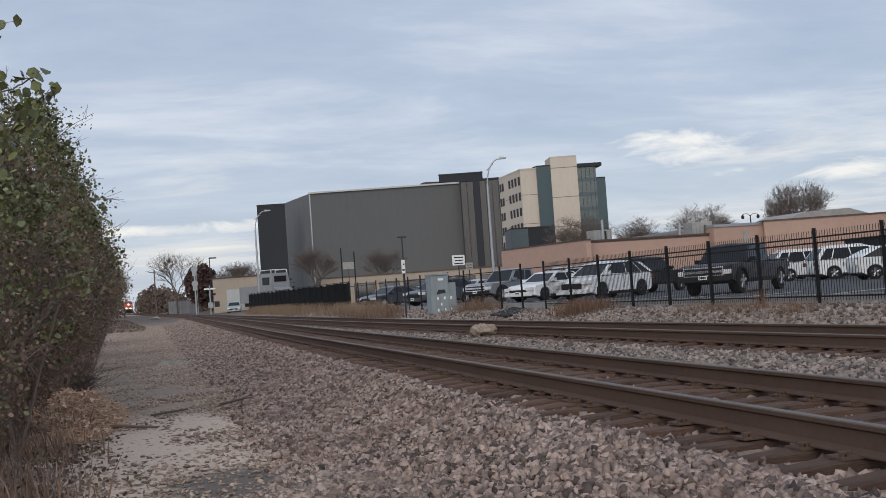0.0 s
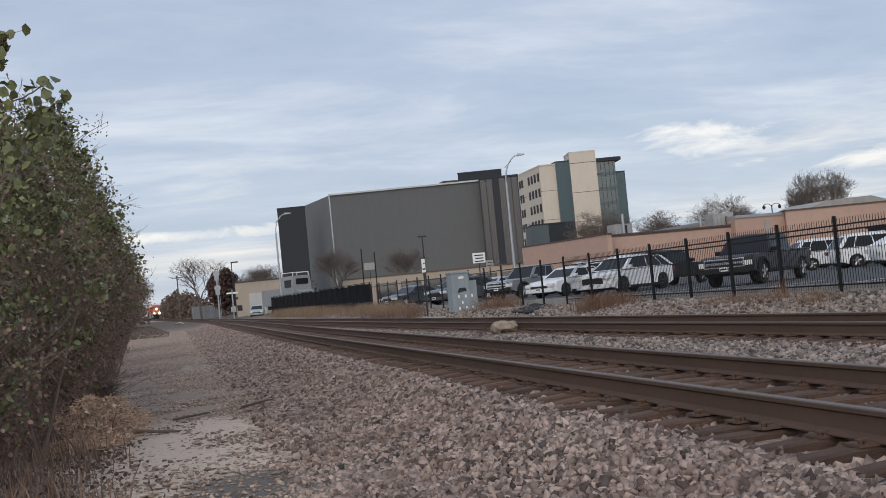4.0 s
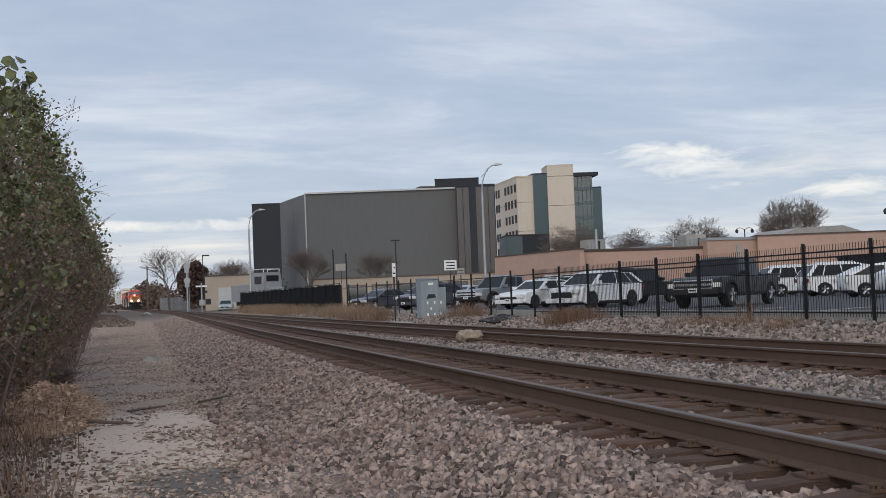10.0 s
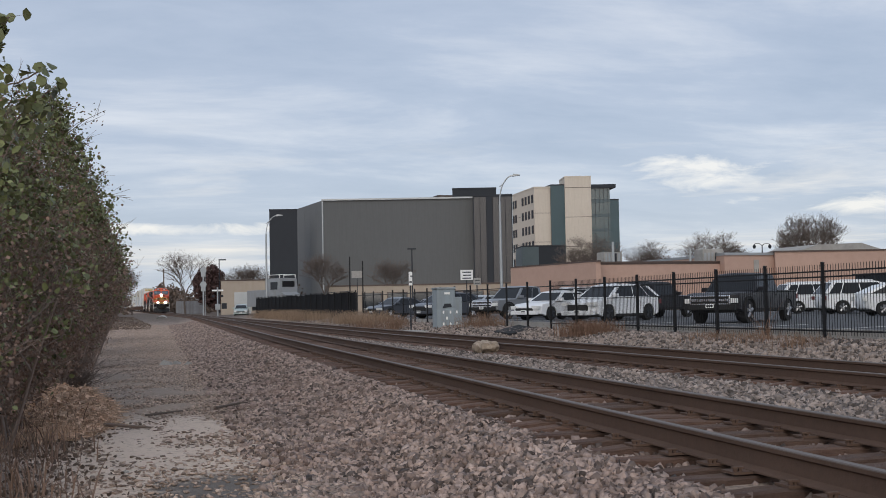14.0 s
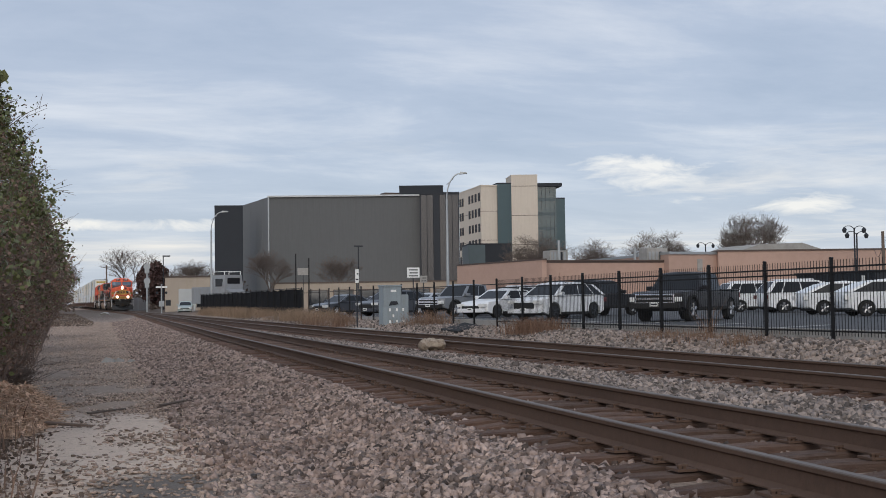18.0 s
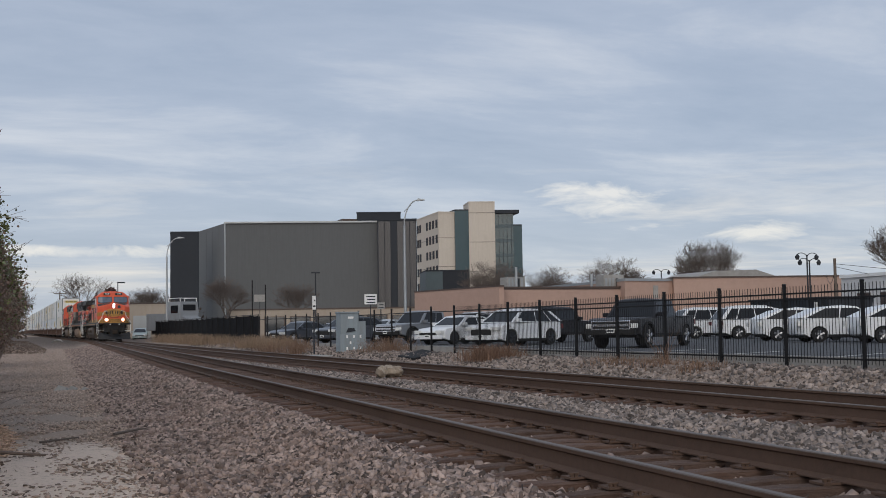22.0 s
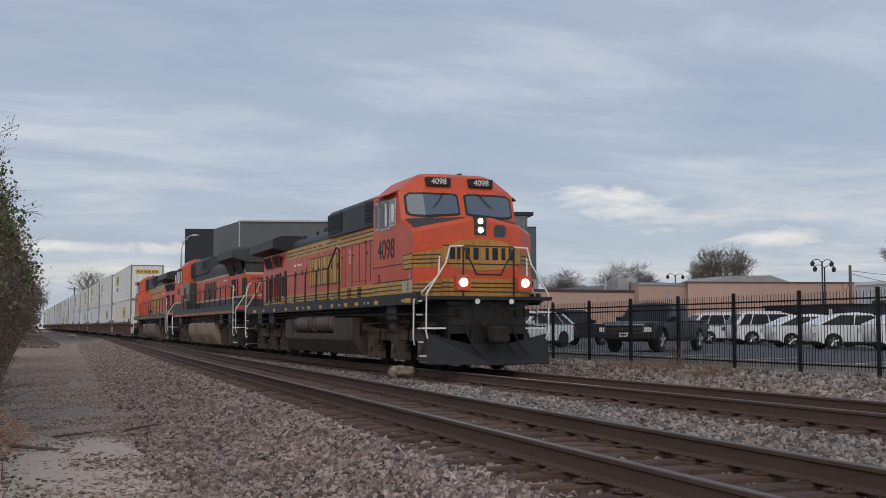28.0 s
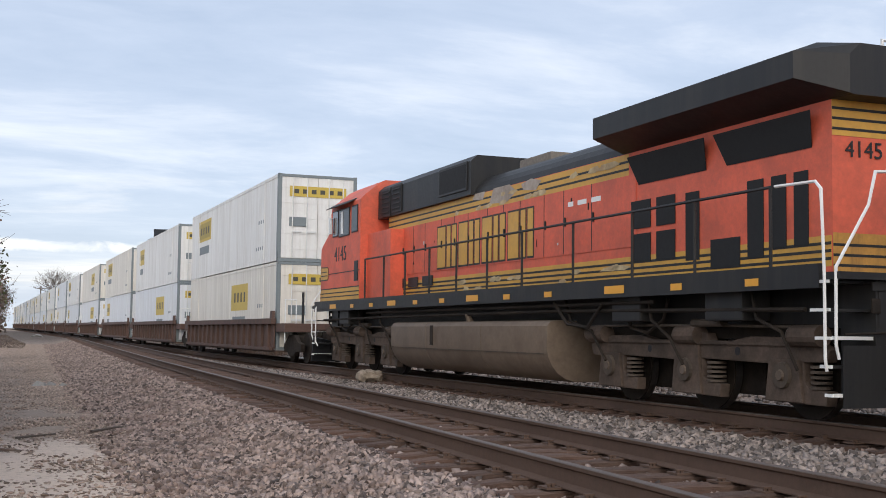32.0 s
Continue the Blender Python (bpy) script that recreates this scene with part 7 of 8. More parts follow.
    def edge_x(z, front):
        pts = cabin[:3] if front else cabin[::-1][:3]
        if z <= pts[0][1]:
            return pts[0][0]
        for (xa, za), (xb, zb) in zip(pts, pts[1:]):
            if za <= z <= zb:
                return xa + (xb - xa) * (z - za) / max(zb - za, 1e-6)
        return pts[-1][0]

    def side_y(z):
        return w - 0.03 - 0.17 * (z - belt) / (ht - belt) + 0.006
    for side in (-1, 1):
        f0, f1 = edge_x(gl_low, True) - 0.16, edge_x(gl_top, True) - 0.10
        r0, r1 = edge_x(gl_low, False) + 0.20, edge_x(gl_top, False) + 0.14
        cuts = [0.0, 0.46, 0.80, 1.0] if kind in ("suv", "van") else [0.0, 0.52, 1.0]
        if kind == "pickup":
            cuts = [0.0, 0.62, 1.0]
        for a, b in zip(cuts, cuts[1:]):
            q = [(f0 + (r0 - f0) * a - 0.03, gl_low), (f0 + (r0 - f0) * b + 0.03, gl_low), (f1 + (r1 - f1) * b + 0.03, gl_top), (f1 + (r1 - f1) * a - 0.03, gl_top)]
            c = [(x, side * side_y(z), z) for x, z in q]
            part("side_window", quad_plate(c if side > 0 else c[::-1], 0.012), CAR_GLASS, cab)
        part("door_seam", box(-0.1, -0.08, *sorted((side * w, side * (w + 0.004))), clear + 0.15, belt - 0.03), TYRE, body)
        for x in (0.35, -0.75):
            part("door_handle", box(x - 0.1, x + 0.1, *sorted((side * w, side * (w + 0.03))), belt - 0.14, belt - 0.10), paint, body)
        m_ = part("mirror", box(x0 - 0.38, x0 - 0.20, *sorted((side * (w - 0.02), side * (w + 0.20))), belt + 0.02, belt + 0.18, 0.03), paint, v)
        part("rocker", box(rx + ar, fx - ar, *sorted((side * w, side * (w + 0.02))), clear, clear + 0.10), TYRE, v)
        # lamps
        hz = nose - (0.10 if kind != "pickup" else 0.22)
        hl = part("headlight", box(h - 0.30, h + 0.012, *sorted((side * (w - 0.42), side * (w - 0.03))), hz - 0.08, hz + 0.09, 0.03), LENS, v, "clear headlight")
        part("tail_light", box(-h - 0.01, -h + 0.15, *sorted((side * (w - 0.28), side * (w - 0.03))), belt - 0.28, belt - 0.08, 0.02), LENS if kind == "hatch" else RED_LENS, v)
        for cx in (fx, rx):
            y0_, y1_ = sorted((side * (w - 0.24), side * (w - 0.005)))
            wh = part("wheel", tube((cx, y0_, wr), (cx, y1_, wr), wr, seg=24), TYRE, v)
            yo = side * (w - 0.004)
            part("rim", tube((cx, yo - side * 0.02, wr), (cx, yo + side * 0.006, wr), wr * 0.66, seg=20), DARK_CLAD, wh)
            for k in range(5):
                a = math.tau * k / 5 + 0.3
                p1 = (cx + wr * 0.64 * math.cos(a), yo + side * 0.012, wr + wr * 0.64 * math.sin(a))
                part("spoke", tube((cx, yo + side * 0.012, wr), p1, 0.05, 0.06, 5), rim, wh)
    # screens
    for front in (True, False):
        za, zb = belt + 0.04, ht - 0.09
        xa, xb = edge_x(za, front), edge_x(zb, front)
        off = 0.012 if front else -0.012
        c = [(xa + off, -side_y(za) + 0.10, za), (xa + off, side_y(za) - 0.10, za), (xb + off, side_y(zb) - 0.12, zb), (xb + off, -side_y(zb) + 0.12, zb)]
        part("windscreen" if front else "rear_window", quad_plate(c if front else c[::-1], 0.012), CAR_GLASS, cab)
    gz0, gz1 = (nose - 0.50, nose - 0.02) if kind == "pickup" else (clear + 0.16, nose - 0.12)
    gw = 0.76 if kind == "pickup" else 0.55
    gr = part("grille", box(h - 0.06, h + 0.015, -gw, gw, gz0, gz1, 0.02), CHROME if kind == "pickup" else TYRE, v, "front grille")
    for k in range(3):
        z = gz0 + (gz1 - gz0) * (k + 0.5) / 3
        part("grille_slot", box(h + 0.012, h + 0.02, -gw + 0.06, gw - 0.06, z - (0.045 if kind == "pickup" else 0.035), z + (0.03 if kind == "pickup" else 0.035)), TYRE, gr)
    if kind == "pickup":
        for side in (-1, 1):
            part("fender_flare", prism(arch(fx, ar + 0.07, wr)[::-1] + arch(fx, ar, wr), *sorted((side * (w - 0.01), side * (w + 0.05))), "y"), TYRE, body)
    part("bumper", box(h - 0.12, h + 0.05, -w + 0.06, w - 0.06, clear + 0.06, clear + 0.26, 0.04), TYRE if kind == "pickup" else paint, v)
    pl = part("number_plate", box(h + 0.05, h + 0.06, -0.16, 0.16, clear + 0.14, clear + 0.28), WHITE_PAINT, v, "plate with plain dark bars")
    part("plate_bar", box(h + 0.06, h + 0.064, -0.12, 0.12, clear + 0.18, clear + 0.24), DARK_CLAD, pl)
    part("underbody", box(-h + 0.3, h - 0.3, -w + 0.15, w - 0.15, clear - 0.04, clear + 0.35), TYRE, v)
    if kind == "pickup":
        part("bed_floor", box(-h + 0.06, -0.98, -w + 0.12, w - 0.12, belt, belt + 0.012), TYRE, v)
        for side in (-1, 1):
            part("bed_rail", box(-h + 0.02, -0.95, *sorted((side * (w - 0.09), side * (w - 0.005))), belt, belt + 0.05, 0.01), paint, v)
    if kind in ("suv", "van"):
        for side in (-1, 1):
            part("roof_rail", pipe([(0.3, side * (w - 0.28), ht - 0.01), (0.2, side * (w - 0.28), ht + 0.05), (-1.5, side * (w - 0.28), ht + 0.05), (-1.6, side * (w - 0.28), ht - 0.01)], 0.018), DARK_CLAD if kind == "suv" else paint, v)
    return v


def park(v, x, y, head):
    v.matrix_basis = pose(x, y, LOT_Z, 0, 0, head)
    return v


WHITE_CAR = paint_of("white_car_paint", (0.74, 0.75, 0.76))
BLACK_CAR = mat("black_truck_paint", (0.016, 0.016, 0.019), 0.3, vary=0.05, spec=0.3)
GREY_CAR = paint_of("slate_grey_car_paint", (0.19, 0.20, 0.215), 0.3)
SILVER_CAR = paint_of("silver_car_paint", (0.42, 0.43, 0.44), 0.4)
RED_CAR = paint_of("dark_red_car_paint", (0.22, 0.025, 0.025))
park(vehicle("suv", WHITE_CAR, "white sport utility car parked behind the iron fence", DARK_CLAD), 22.0, 48.1, -152)
park(vehicle("sedan", WHITE_CAR, "white sedan with a black grille in the parking lot", DARK_CLAD), 22.25, 55.5, -152)
park(vehicle("pickup", BLACK_CAR, "black pickup with a chrome grille parked in the lot"), 23.2, 39.0, -143)
park(vehicle("pickup", GREY_CAR, "slate grey pickup parked in the lot"), 23.0, 63.0, -152)
park(vehicle("pickup", BLACK_CAR, "black pickup parked behind the white car"), 27.0, 54.4, 28)
v1 = park(vehicle("van", WHITE_CAR, "white people carrier in the back row"), 38.58, 52.91, -14)
v2 = park(vehicle("hatch", WHITE_CAR, "white hatchback in a row of white cars"), 34.87, 44.67, -18)
copy_thing(v2, pose(33.32, 39.87, LOT_Z, 0, 0, -18))
copy_thing(v2, pose(33.07, 35.87, LOT_Z, 0, 0, -18))
copy_thing(v1, pose(39.08, 57.81, LOT_Z, 0, 0, -12))
park(vehicle("suv", WHITE_CAR, "white car in the back of the lot"), 44.0, 66.0, -149)
park(vehicle("pickup", WHITE_CAR, "white pickup farther back in the lot"), 47.0, 64.0, -149)
park(vehicle("suv", RED_CAR, "dark red car far back in the lot"), 52.0, 62.0, -149)
park(vehicle("van", WHITE_CAR, "white car behind the sedan"), 27.5, 66.0, -152)
NAVY_CAR = paint_of("dark_blue_grey_car_paint", (0.045, 0.05, 0.062))
s1 = park(vehicle("sedan", SILVER_CAR, "silver sedan in the far end of the lot"), 25.0, 76.0, -152)
park(vehicle("suv", NAVY_CAR, "dark blue-grey car in the far end of the lot"), 21.4, 72.0, -152)
park(vehicle("sedan", NAVY_CAR, "dark sedan in the far end of the lot"), 20.6, 82.0, -152)
s2 = park(vehicle("sedan", GREY_CAR, "grey sedan in the far end of the lot"), 26.3, 84.0, -152)
copy_thing(s1, pose(27.4, 92, LOT_Z, 0, 0, -152))
copy_thing(s2, pose(28.5, 101, LOT_Z, 0, 0, -152))
TEAL_CAR = paint_of("pale_teal_car_paint", (0.30, 0.36, 0.35))
park(vehicle("hatch", TEAL_CAR, "pale teal hatchback before the beige workshop"), 17.6, 152.0, -100).location.z = 0.0
for k, (x, y, r) in enumerate(((15.0, 68.1, 0.26), (15.3, 65.8, 0.42), (15.6, 64.4, 0.30))):
    st_ = part("rock", tube((x, y, -0.3), (x + 0.08, y, 0.02 + 0.2 * r), r, r * 0.55, 8), CONCRETE)
    tagged(st_, "pale boulder in the gravel beside the track", "rock", "pale boulders beside the track")
db = tagged(new("dumpster"), "large dark steel dumpster with a small white label", "dumpster")
part("tub", prism([(55.5, LOT_Z), (58.8, LOT_Z), (59.2, 2.66), (55.1, 2.66)], 67.5, 76.5, "y", 0.03), DARK_CLAD, db)
part("rim", box(55.0, 59.3, 67.4, 76.6, 2.62, 2.76), DARK_CLAD, db)
for k in range(6):
    part("rib", box(55.02, 55.2, 68 + 1.5 * k, 68.15 + 1.5 * k, 0.4, 2.62), DARK_CLAD, db)
part("label", box(55.1, 55.16, 68.6, 68.9, 1.8, 2.4), WHITE_PAINT, db)


# ---- plants ----
BARK = mat("grey_brown_bark", (0.115, 0.092, 0.078), 0.9, vary=0.3, bump=0.4)
TWIG = mat("brown_twigs", (0.19, 0.145, 0.12), 0.9, vary=0.25)
TREE_TWIG = mat("dark_winter_twigs", (0.135, 0.108, 0.093), 0.9, vary=0.25)
LEAF_GREEN = mat("olive_green_leaf", (0.135, 0.150, 0.060), 0.5, vary=0.4, big=2.2, fine=20, island=0.5)
LEAF_BROWN = mat("dry_brown_leaf", (0.215, 0.142, 0.108), 0.8, vary=0.35, big=2.0, fine=20, island=0.35)
LEAF_DULL = mat("dull_winter_leaf", (0.115, 0.082, 0.062), 0.8, vary=0.35, island=0.4)
LEAF_RED = mat("dark_maroon_leaf", (0.078, 0.043, 0.038), 0.8, vary=0.3, island=0.4)
RED_STRAW = mat("red_brown_dry_weed", (0.185, 0.112, 0.076), 0.9, vary=0.25, island=0.35)
STRAW = mat("dry_straw_grass", (0.25, 0.178, 0.122), 0.9, vary=0.25, island=0.35)
PALE_GRASS = mat("pale_dead_grass", (0.58, 0.405, 0.29), 0.9, vary=0.25, island=0.35)
DEAD_WEED = mat("red_brown_dead_weed", (0.20, 0.13, 0.095), 0.9, vary=0.25, island=0.35)
DULL_GRASS = mat("dull_brown_grass", (0.20, 0.128, 0.088), 0.9, vary=0.25, island=0.35)


def limbs(seed, height, spread, depth=5, fork=3, trunk=0.16, lean=0.0):
    """Tapered limbs that fork again and again; returns sticks (a, b, ra, rb)."""
    rnd = random.Random(seed)
    out = []

    def grow(p, d, ln, r, lvl):
        q = p + d * ln
        bend = p.lerp(q, 0.5) + Vector((rnd.uniform(-1, 1), rnd.uniform(-1, 1), rnd.uniform(-0.5, 1))) * ln * 0.07
        out.append((p, bend, r, r * 0.86))
        out.append((bend, q, r * 0.86, r * 0.70))
        if lvl == 0:
            return
        n = fork + (1 if rnd.random() < 0.5 else 0)
        turn = rnd.uniform(0, math.tau)
        for k in range(n):
            a = turn + math.tau * k / n + rnd.uniform(-0.5, 0.5)
            e = spread * rnd.uniform(0.6, 1.25)
            nd = (d + Vector((math.cos(a) * e, math.sin(a) * e, rnd.uniform(-0.1, 0.35)))).normalized()
            start = p.lerp(q, rnd.uniform(0.45, 0.95)) if k else q
            grow(start, nd, ln * rnd.uniform(0.62, 0.86), max(r * 0.60, 0.010), lvl - 1)
    grow(Vector((0, 0, 0)), Vector((lean, 0, 1)).normalized(), height * 0.24, trunk, depth)
    return out


def stick_mesh(name, sticks, material, parent, seg=4):
    n = len(sticks)
    A = np.array([s[0] for s in sticks], float)
    B = np.array([s[1] for s in sticks], float)
    ra = np.array([s[2] for s in sticks])[:, None]
    rb = np.array([s[3] for s in sticks])[:, None]
    d = B - A
    d /= np.linalg.norm(d, axis=1, keepdims=True) + 1e-9
    ref = np.where(np.abs(d[:, 2:3]) < 0.9, np.array([[0, 0, 1.0]]), np.array([[1.0, 0, 0]]))
    u = np.cross(d, ref)
    u /= np.linalg.norm(u, axis=1, keepdims=True)
    w = np.cross(d, u)
    vs = []
    for P, r in ((A, ra), (B, rb)):
        for k in range(seg):
            a = math.tau * k / seg
            vs.append(P + (u * math.cos(a) + w * math.sin(a)) * r)
    V = np.stack(vs, 1).reshape(-1, 3)
    f = np.array([(k, (k + 1) % seg, seg + (k + 1) % seg, seg + k) for k in range(seg)])
    F = (f[None] + 2 * seg * np.arange(n)[:, None, None]).reshape(-1, 4)
    return mesh_object(name, V, F, material, parent)


def leaf_mesh(name, centres, size, material, parent, seed):
    """Small bent leaves, each a pointed blade of its own."""
    g = np.random.default_rng(seed)
    n = len(centres)
    q = g.normal(size=(n, 3))
    q /= np.linalg.norm(q, axis=1, keepdims=True)
    r = g.normal(size=(n, 3))
    r -= (r * q).sum(1, keepdims=True) * q
    r /= np.linalg.norm(r, axis=1, keepdims=True)
    t = np.cross(q, r)
    s = size * g.uniform(0.6, 1.3, (n, 1))
    base, tip = centres - q * s * 0.5, centres + q * s * 0.5
    l1, r1 = centres - q * s * 0.12 + r * s * 0.40 + t * s * 0.12, centres - q * s * 0.12 - r * s * 0.40 + t * s * 0.12
    l2, r2 = centres + q * s * 0.22 + r * s * 0.33 + t * s * 0.09, centres + q * s * 0.22 - r * s * 0.33 + t * s * 0.09
    V = np.stack([base, l1, l2, tip, r2, r1], 1).reshape(-1, 3)
    F = np.array([(0, 1, 4, 5), (1, 2, 3, 4)])[None] + 6 * np.arange(n)[:, None, None]
    return mesh_object(name, V, F.reshape(-1, 4), material, parent)


def bare_tree(seed, height, spread, label, depth=5, trunk=0.16, brown=0, slim=1.0):
    t = tagged(new("tree"), label, "tree", "bare trees beyond the lot")
    st = limbs(seed, height, spread, depth, 3, trunk)
    top = max(s[1].z for s in st)
    k = height / top
    full = Vector((k * slim, k * slim, k))
    st = [(a * full, b * full, ra, rb) for a, b, ra, rb in st]
    thick = [s for s in st if s[2] > trunk * 0.3]
    fine_ = [s for s in st if s[2] <= trunk * 0.3]
    stick_mesh("trunk", thick, BARK, t, 6)
    stick_mesh("crown", fine_, TREE_TWIG, t, 3)
    if brown:
        g = np.random.default_rng(seed)
        ends = np.array([s[1] for s in fine_])
        c = ends[g.integers(0, len(ends), brown)] + g.normal(0, 0.18, (brown, 3))
        leaf_mesh("foliage", c, 0.17, LEAF_DULL, t, seed)
    return t


bt = bare_tree(3, 11.6, 0.85, "bare grey winter tree far beside the tracks", 6, 0.2)
bt.matrix_basis = pose(14.6, 211, 0.2)
b2 = bare_tree(7, 8.6, 0.8, "small bare tree before the grey hall", 6, 0.13)
b2.matrix_basis = pose(28.0, 150, -0.1)
b3 = bare_tree(12, 11.5, 0.85, "bare winter tree with fine twigs", 7, 0.17)
b3.matrix_basis = pose(68.6, 159.5, -0.1)
b4 = bare_tree(21, 13.6, 0.66, "broad tree with some brown leaves remaining", 7, 0.24, 350, 0.74)
b4.matrix_basis = pose(91.4, 137, -0.8)
copy_thing(b2, pose(42.4, 171, 0, 0, 0, 70))
copy_thing(b3, pose(88.6, 176.5, -0.05, 0, 0, 140))
copy_thing(b3, pose(85.8, 152.5, -0.05, 0, 0, 230))
copy_thing(b4, pose(107, 116, -0.05, 0, 0, 90))
copy_thing(b2, pose(22.3, 196, 0, 0, 0, 200))
copy_thing(b2, pose(24.6, 192, 0, 0, 0, 20))
copy_thing(bt, pose(5.6, 300, -0.3, 0, 0, 100))
copy_thing(bt, pose(4.0, 262, -0.3, 0, 0, 200))


def red_tree():
    t = tagged(new("tree"), "round dark maroon tree beside the signal", "tree")
    st = limbs(31, 6, 0.8, 3, 3, 0.16)
    stick_mesh("trunk", st, BARK, t, 5)
    g = np.random.default_rng(31)
    p = g.normal(size=(5200, 3))
    p /= np.linalg.norm(p, axis=1, keepdims=True)
    p *= g.uniform(0.05, 1, (5200, 1)) ** 0.4 * (1 + 0.12 * np.sin(p[:, :1] * 7) * np.cos(p[:, 2:] * 6))
    p = p * np.array([2.9, 2.9, 3.6]) + np.array([0, 0, 5.1])
    leaf_mesh("crown", p, 0.42, LEAF_RED, t, 32)
    t.matrix_basis = pose(18.2, 204, -0.2)
    return t


red_tree()


def far_hedge():
    """The brushy edge of the line far off, both sides."""
    g = np.random.default_rng(77)
    n = 9000
    y = g.uniform(150, 520, n)
    x = np.where(g.uniform(0, 1, n) < 0.45, -2.5 - 5 * g.uniform(0, 1, n), 17 + 10 * g.uniform(0, 1, n) + (y - 150) * 0.02)
    z = -0.3 + (2.2 + 1.8 * np.sin(y * 0.11) + 1.4 * np.sin(y * 0.037 + x)) * g.uniform(0, 1, n) ** 0.8
    keep = (y > 215) | (x < 0)
    near = np.stack([x, y, z], 1)[keep]
    m_ = 7000
    y = g.uniform(215, 430, m_)
    x = np.where(g.uniform(0, 1, m_) < 0.4, -6 + 12 * g.uniform(0, 1, m_), 13.6 + 24 * g.uniform(0, 1, m_) ** 1.2)
    top = 4.2 + 1.8 * np.sin(x * 0.9) + 1.4 * np.sin(y * 0.08 + x * 0.3)
    woods = np.stack([x, y, -0.3 + np.clip(top, 1.5, 9) * g.uniform(0, 1, m_) ** 0.7], 1)
    m_ = 4200
    y = g.uniform(285, 385, m_)
    x = 13.6 + 5.5 * g.uniform(0, 1, m_)
    top = 6.9 + 1.2 * np.sin(x * 1.3 + y * 0.05) - 0.16 * (x - 15.8) ** 2
    thicket = np.stack([x, y, -0.3 + top * g.uniform(0, 1, m_) ** 0.6], 1)
    m_ = 6000
    y = g.uniform(88, 170, m_)
    x = -3.0 + (np.minimum(near_x(np.minimum(y, 118)) - 5.2, 4.6) + 3.0) * g.uniform(0, 1, m_)
    low_ = np.stack([x, y, ground_z(x, y) + (0.10 + 0.07 * np.sin(x * 1.7 + y * 0.13)) * g.uniform(0, 1, m_) * np.clip((4.9 - x) / 5, 0.12, 1.3)], 1)
    ob = leaf_mesh("far_brush", np.concatenate([near, woods, thicket]), 0.62, LEAF_DULL, None, 78)
    tagged(leaf_mesh("line_side_brush", low_, 0.12, LEAF_DULL, None, 79), "low brown brush along the edge of the siding", "brush", kind="stuff")
    tagged(ob, "brown leafless brush along the line far off", "brush", kind="stuff")


far_hedge()


def grey_fence():
    fe = tagged(new("board_fence"), "weathered grey board fence beside the far signal", "fence")
    wood = mat("weathered_grey_board", (0.20, 0.205, 0.22), 0.85, vary=0.25, big=1.2, bump=0.2, piece=0.12)
    board = box(-0.15, 0.15, -0.012, 0.012, 0, 2.3, 0.0)
    first = part("board", board, wood, fe)
    first.matrix_basis = pose(0, 0, 0.05)
    for k in range(1, 15):
        b = new("board", first.data)
        b.parent = fe
        b.matrix_basis = pose(0.315 * k, 0, 0.05)
    for k in range(4):
        part("post", box(1.5 * k - 0.06, 1.5 * k + 0.06, 0.014, 0.11, -0.3, 2.3), wood, fe)
    for z in (0.5, 1.9):
        part("rail", box(-0.15, 4.56, 0.014, 0.06, z, z + 0.09), wood, fe)
    fe.matrix_basis = pose(13.3, 213.0, float(ground_z(13.3, 213.0)))


grey_fence()


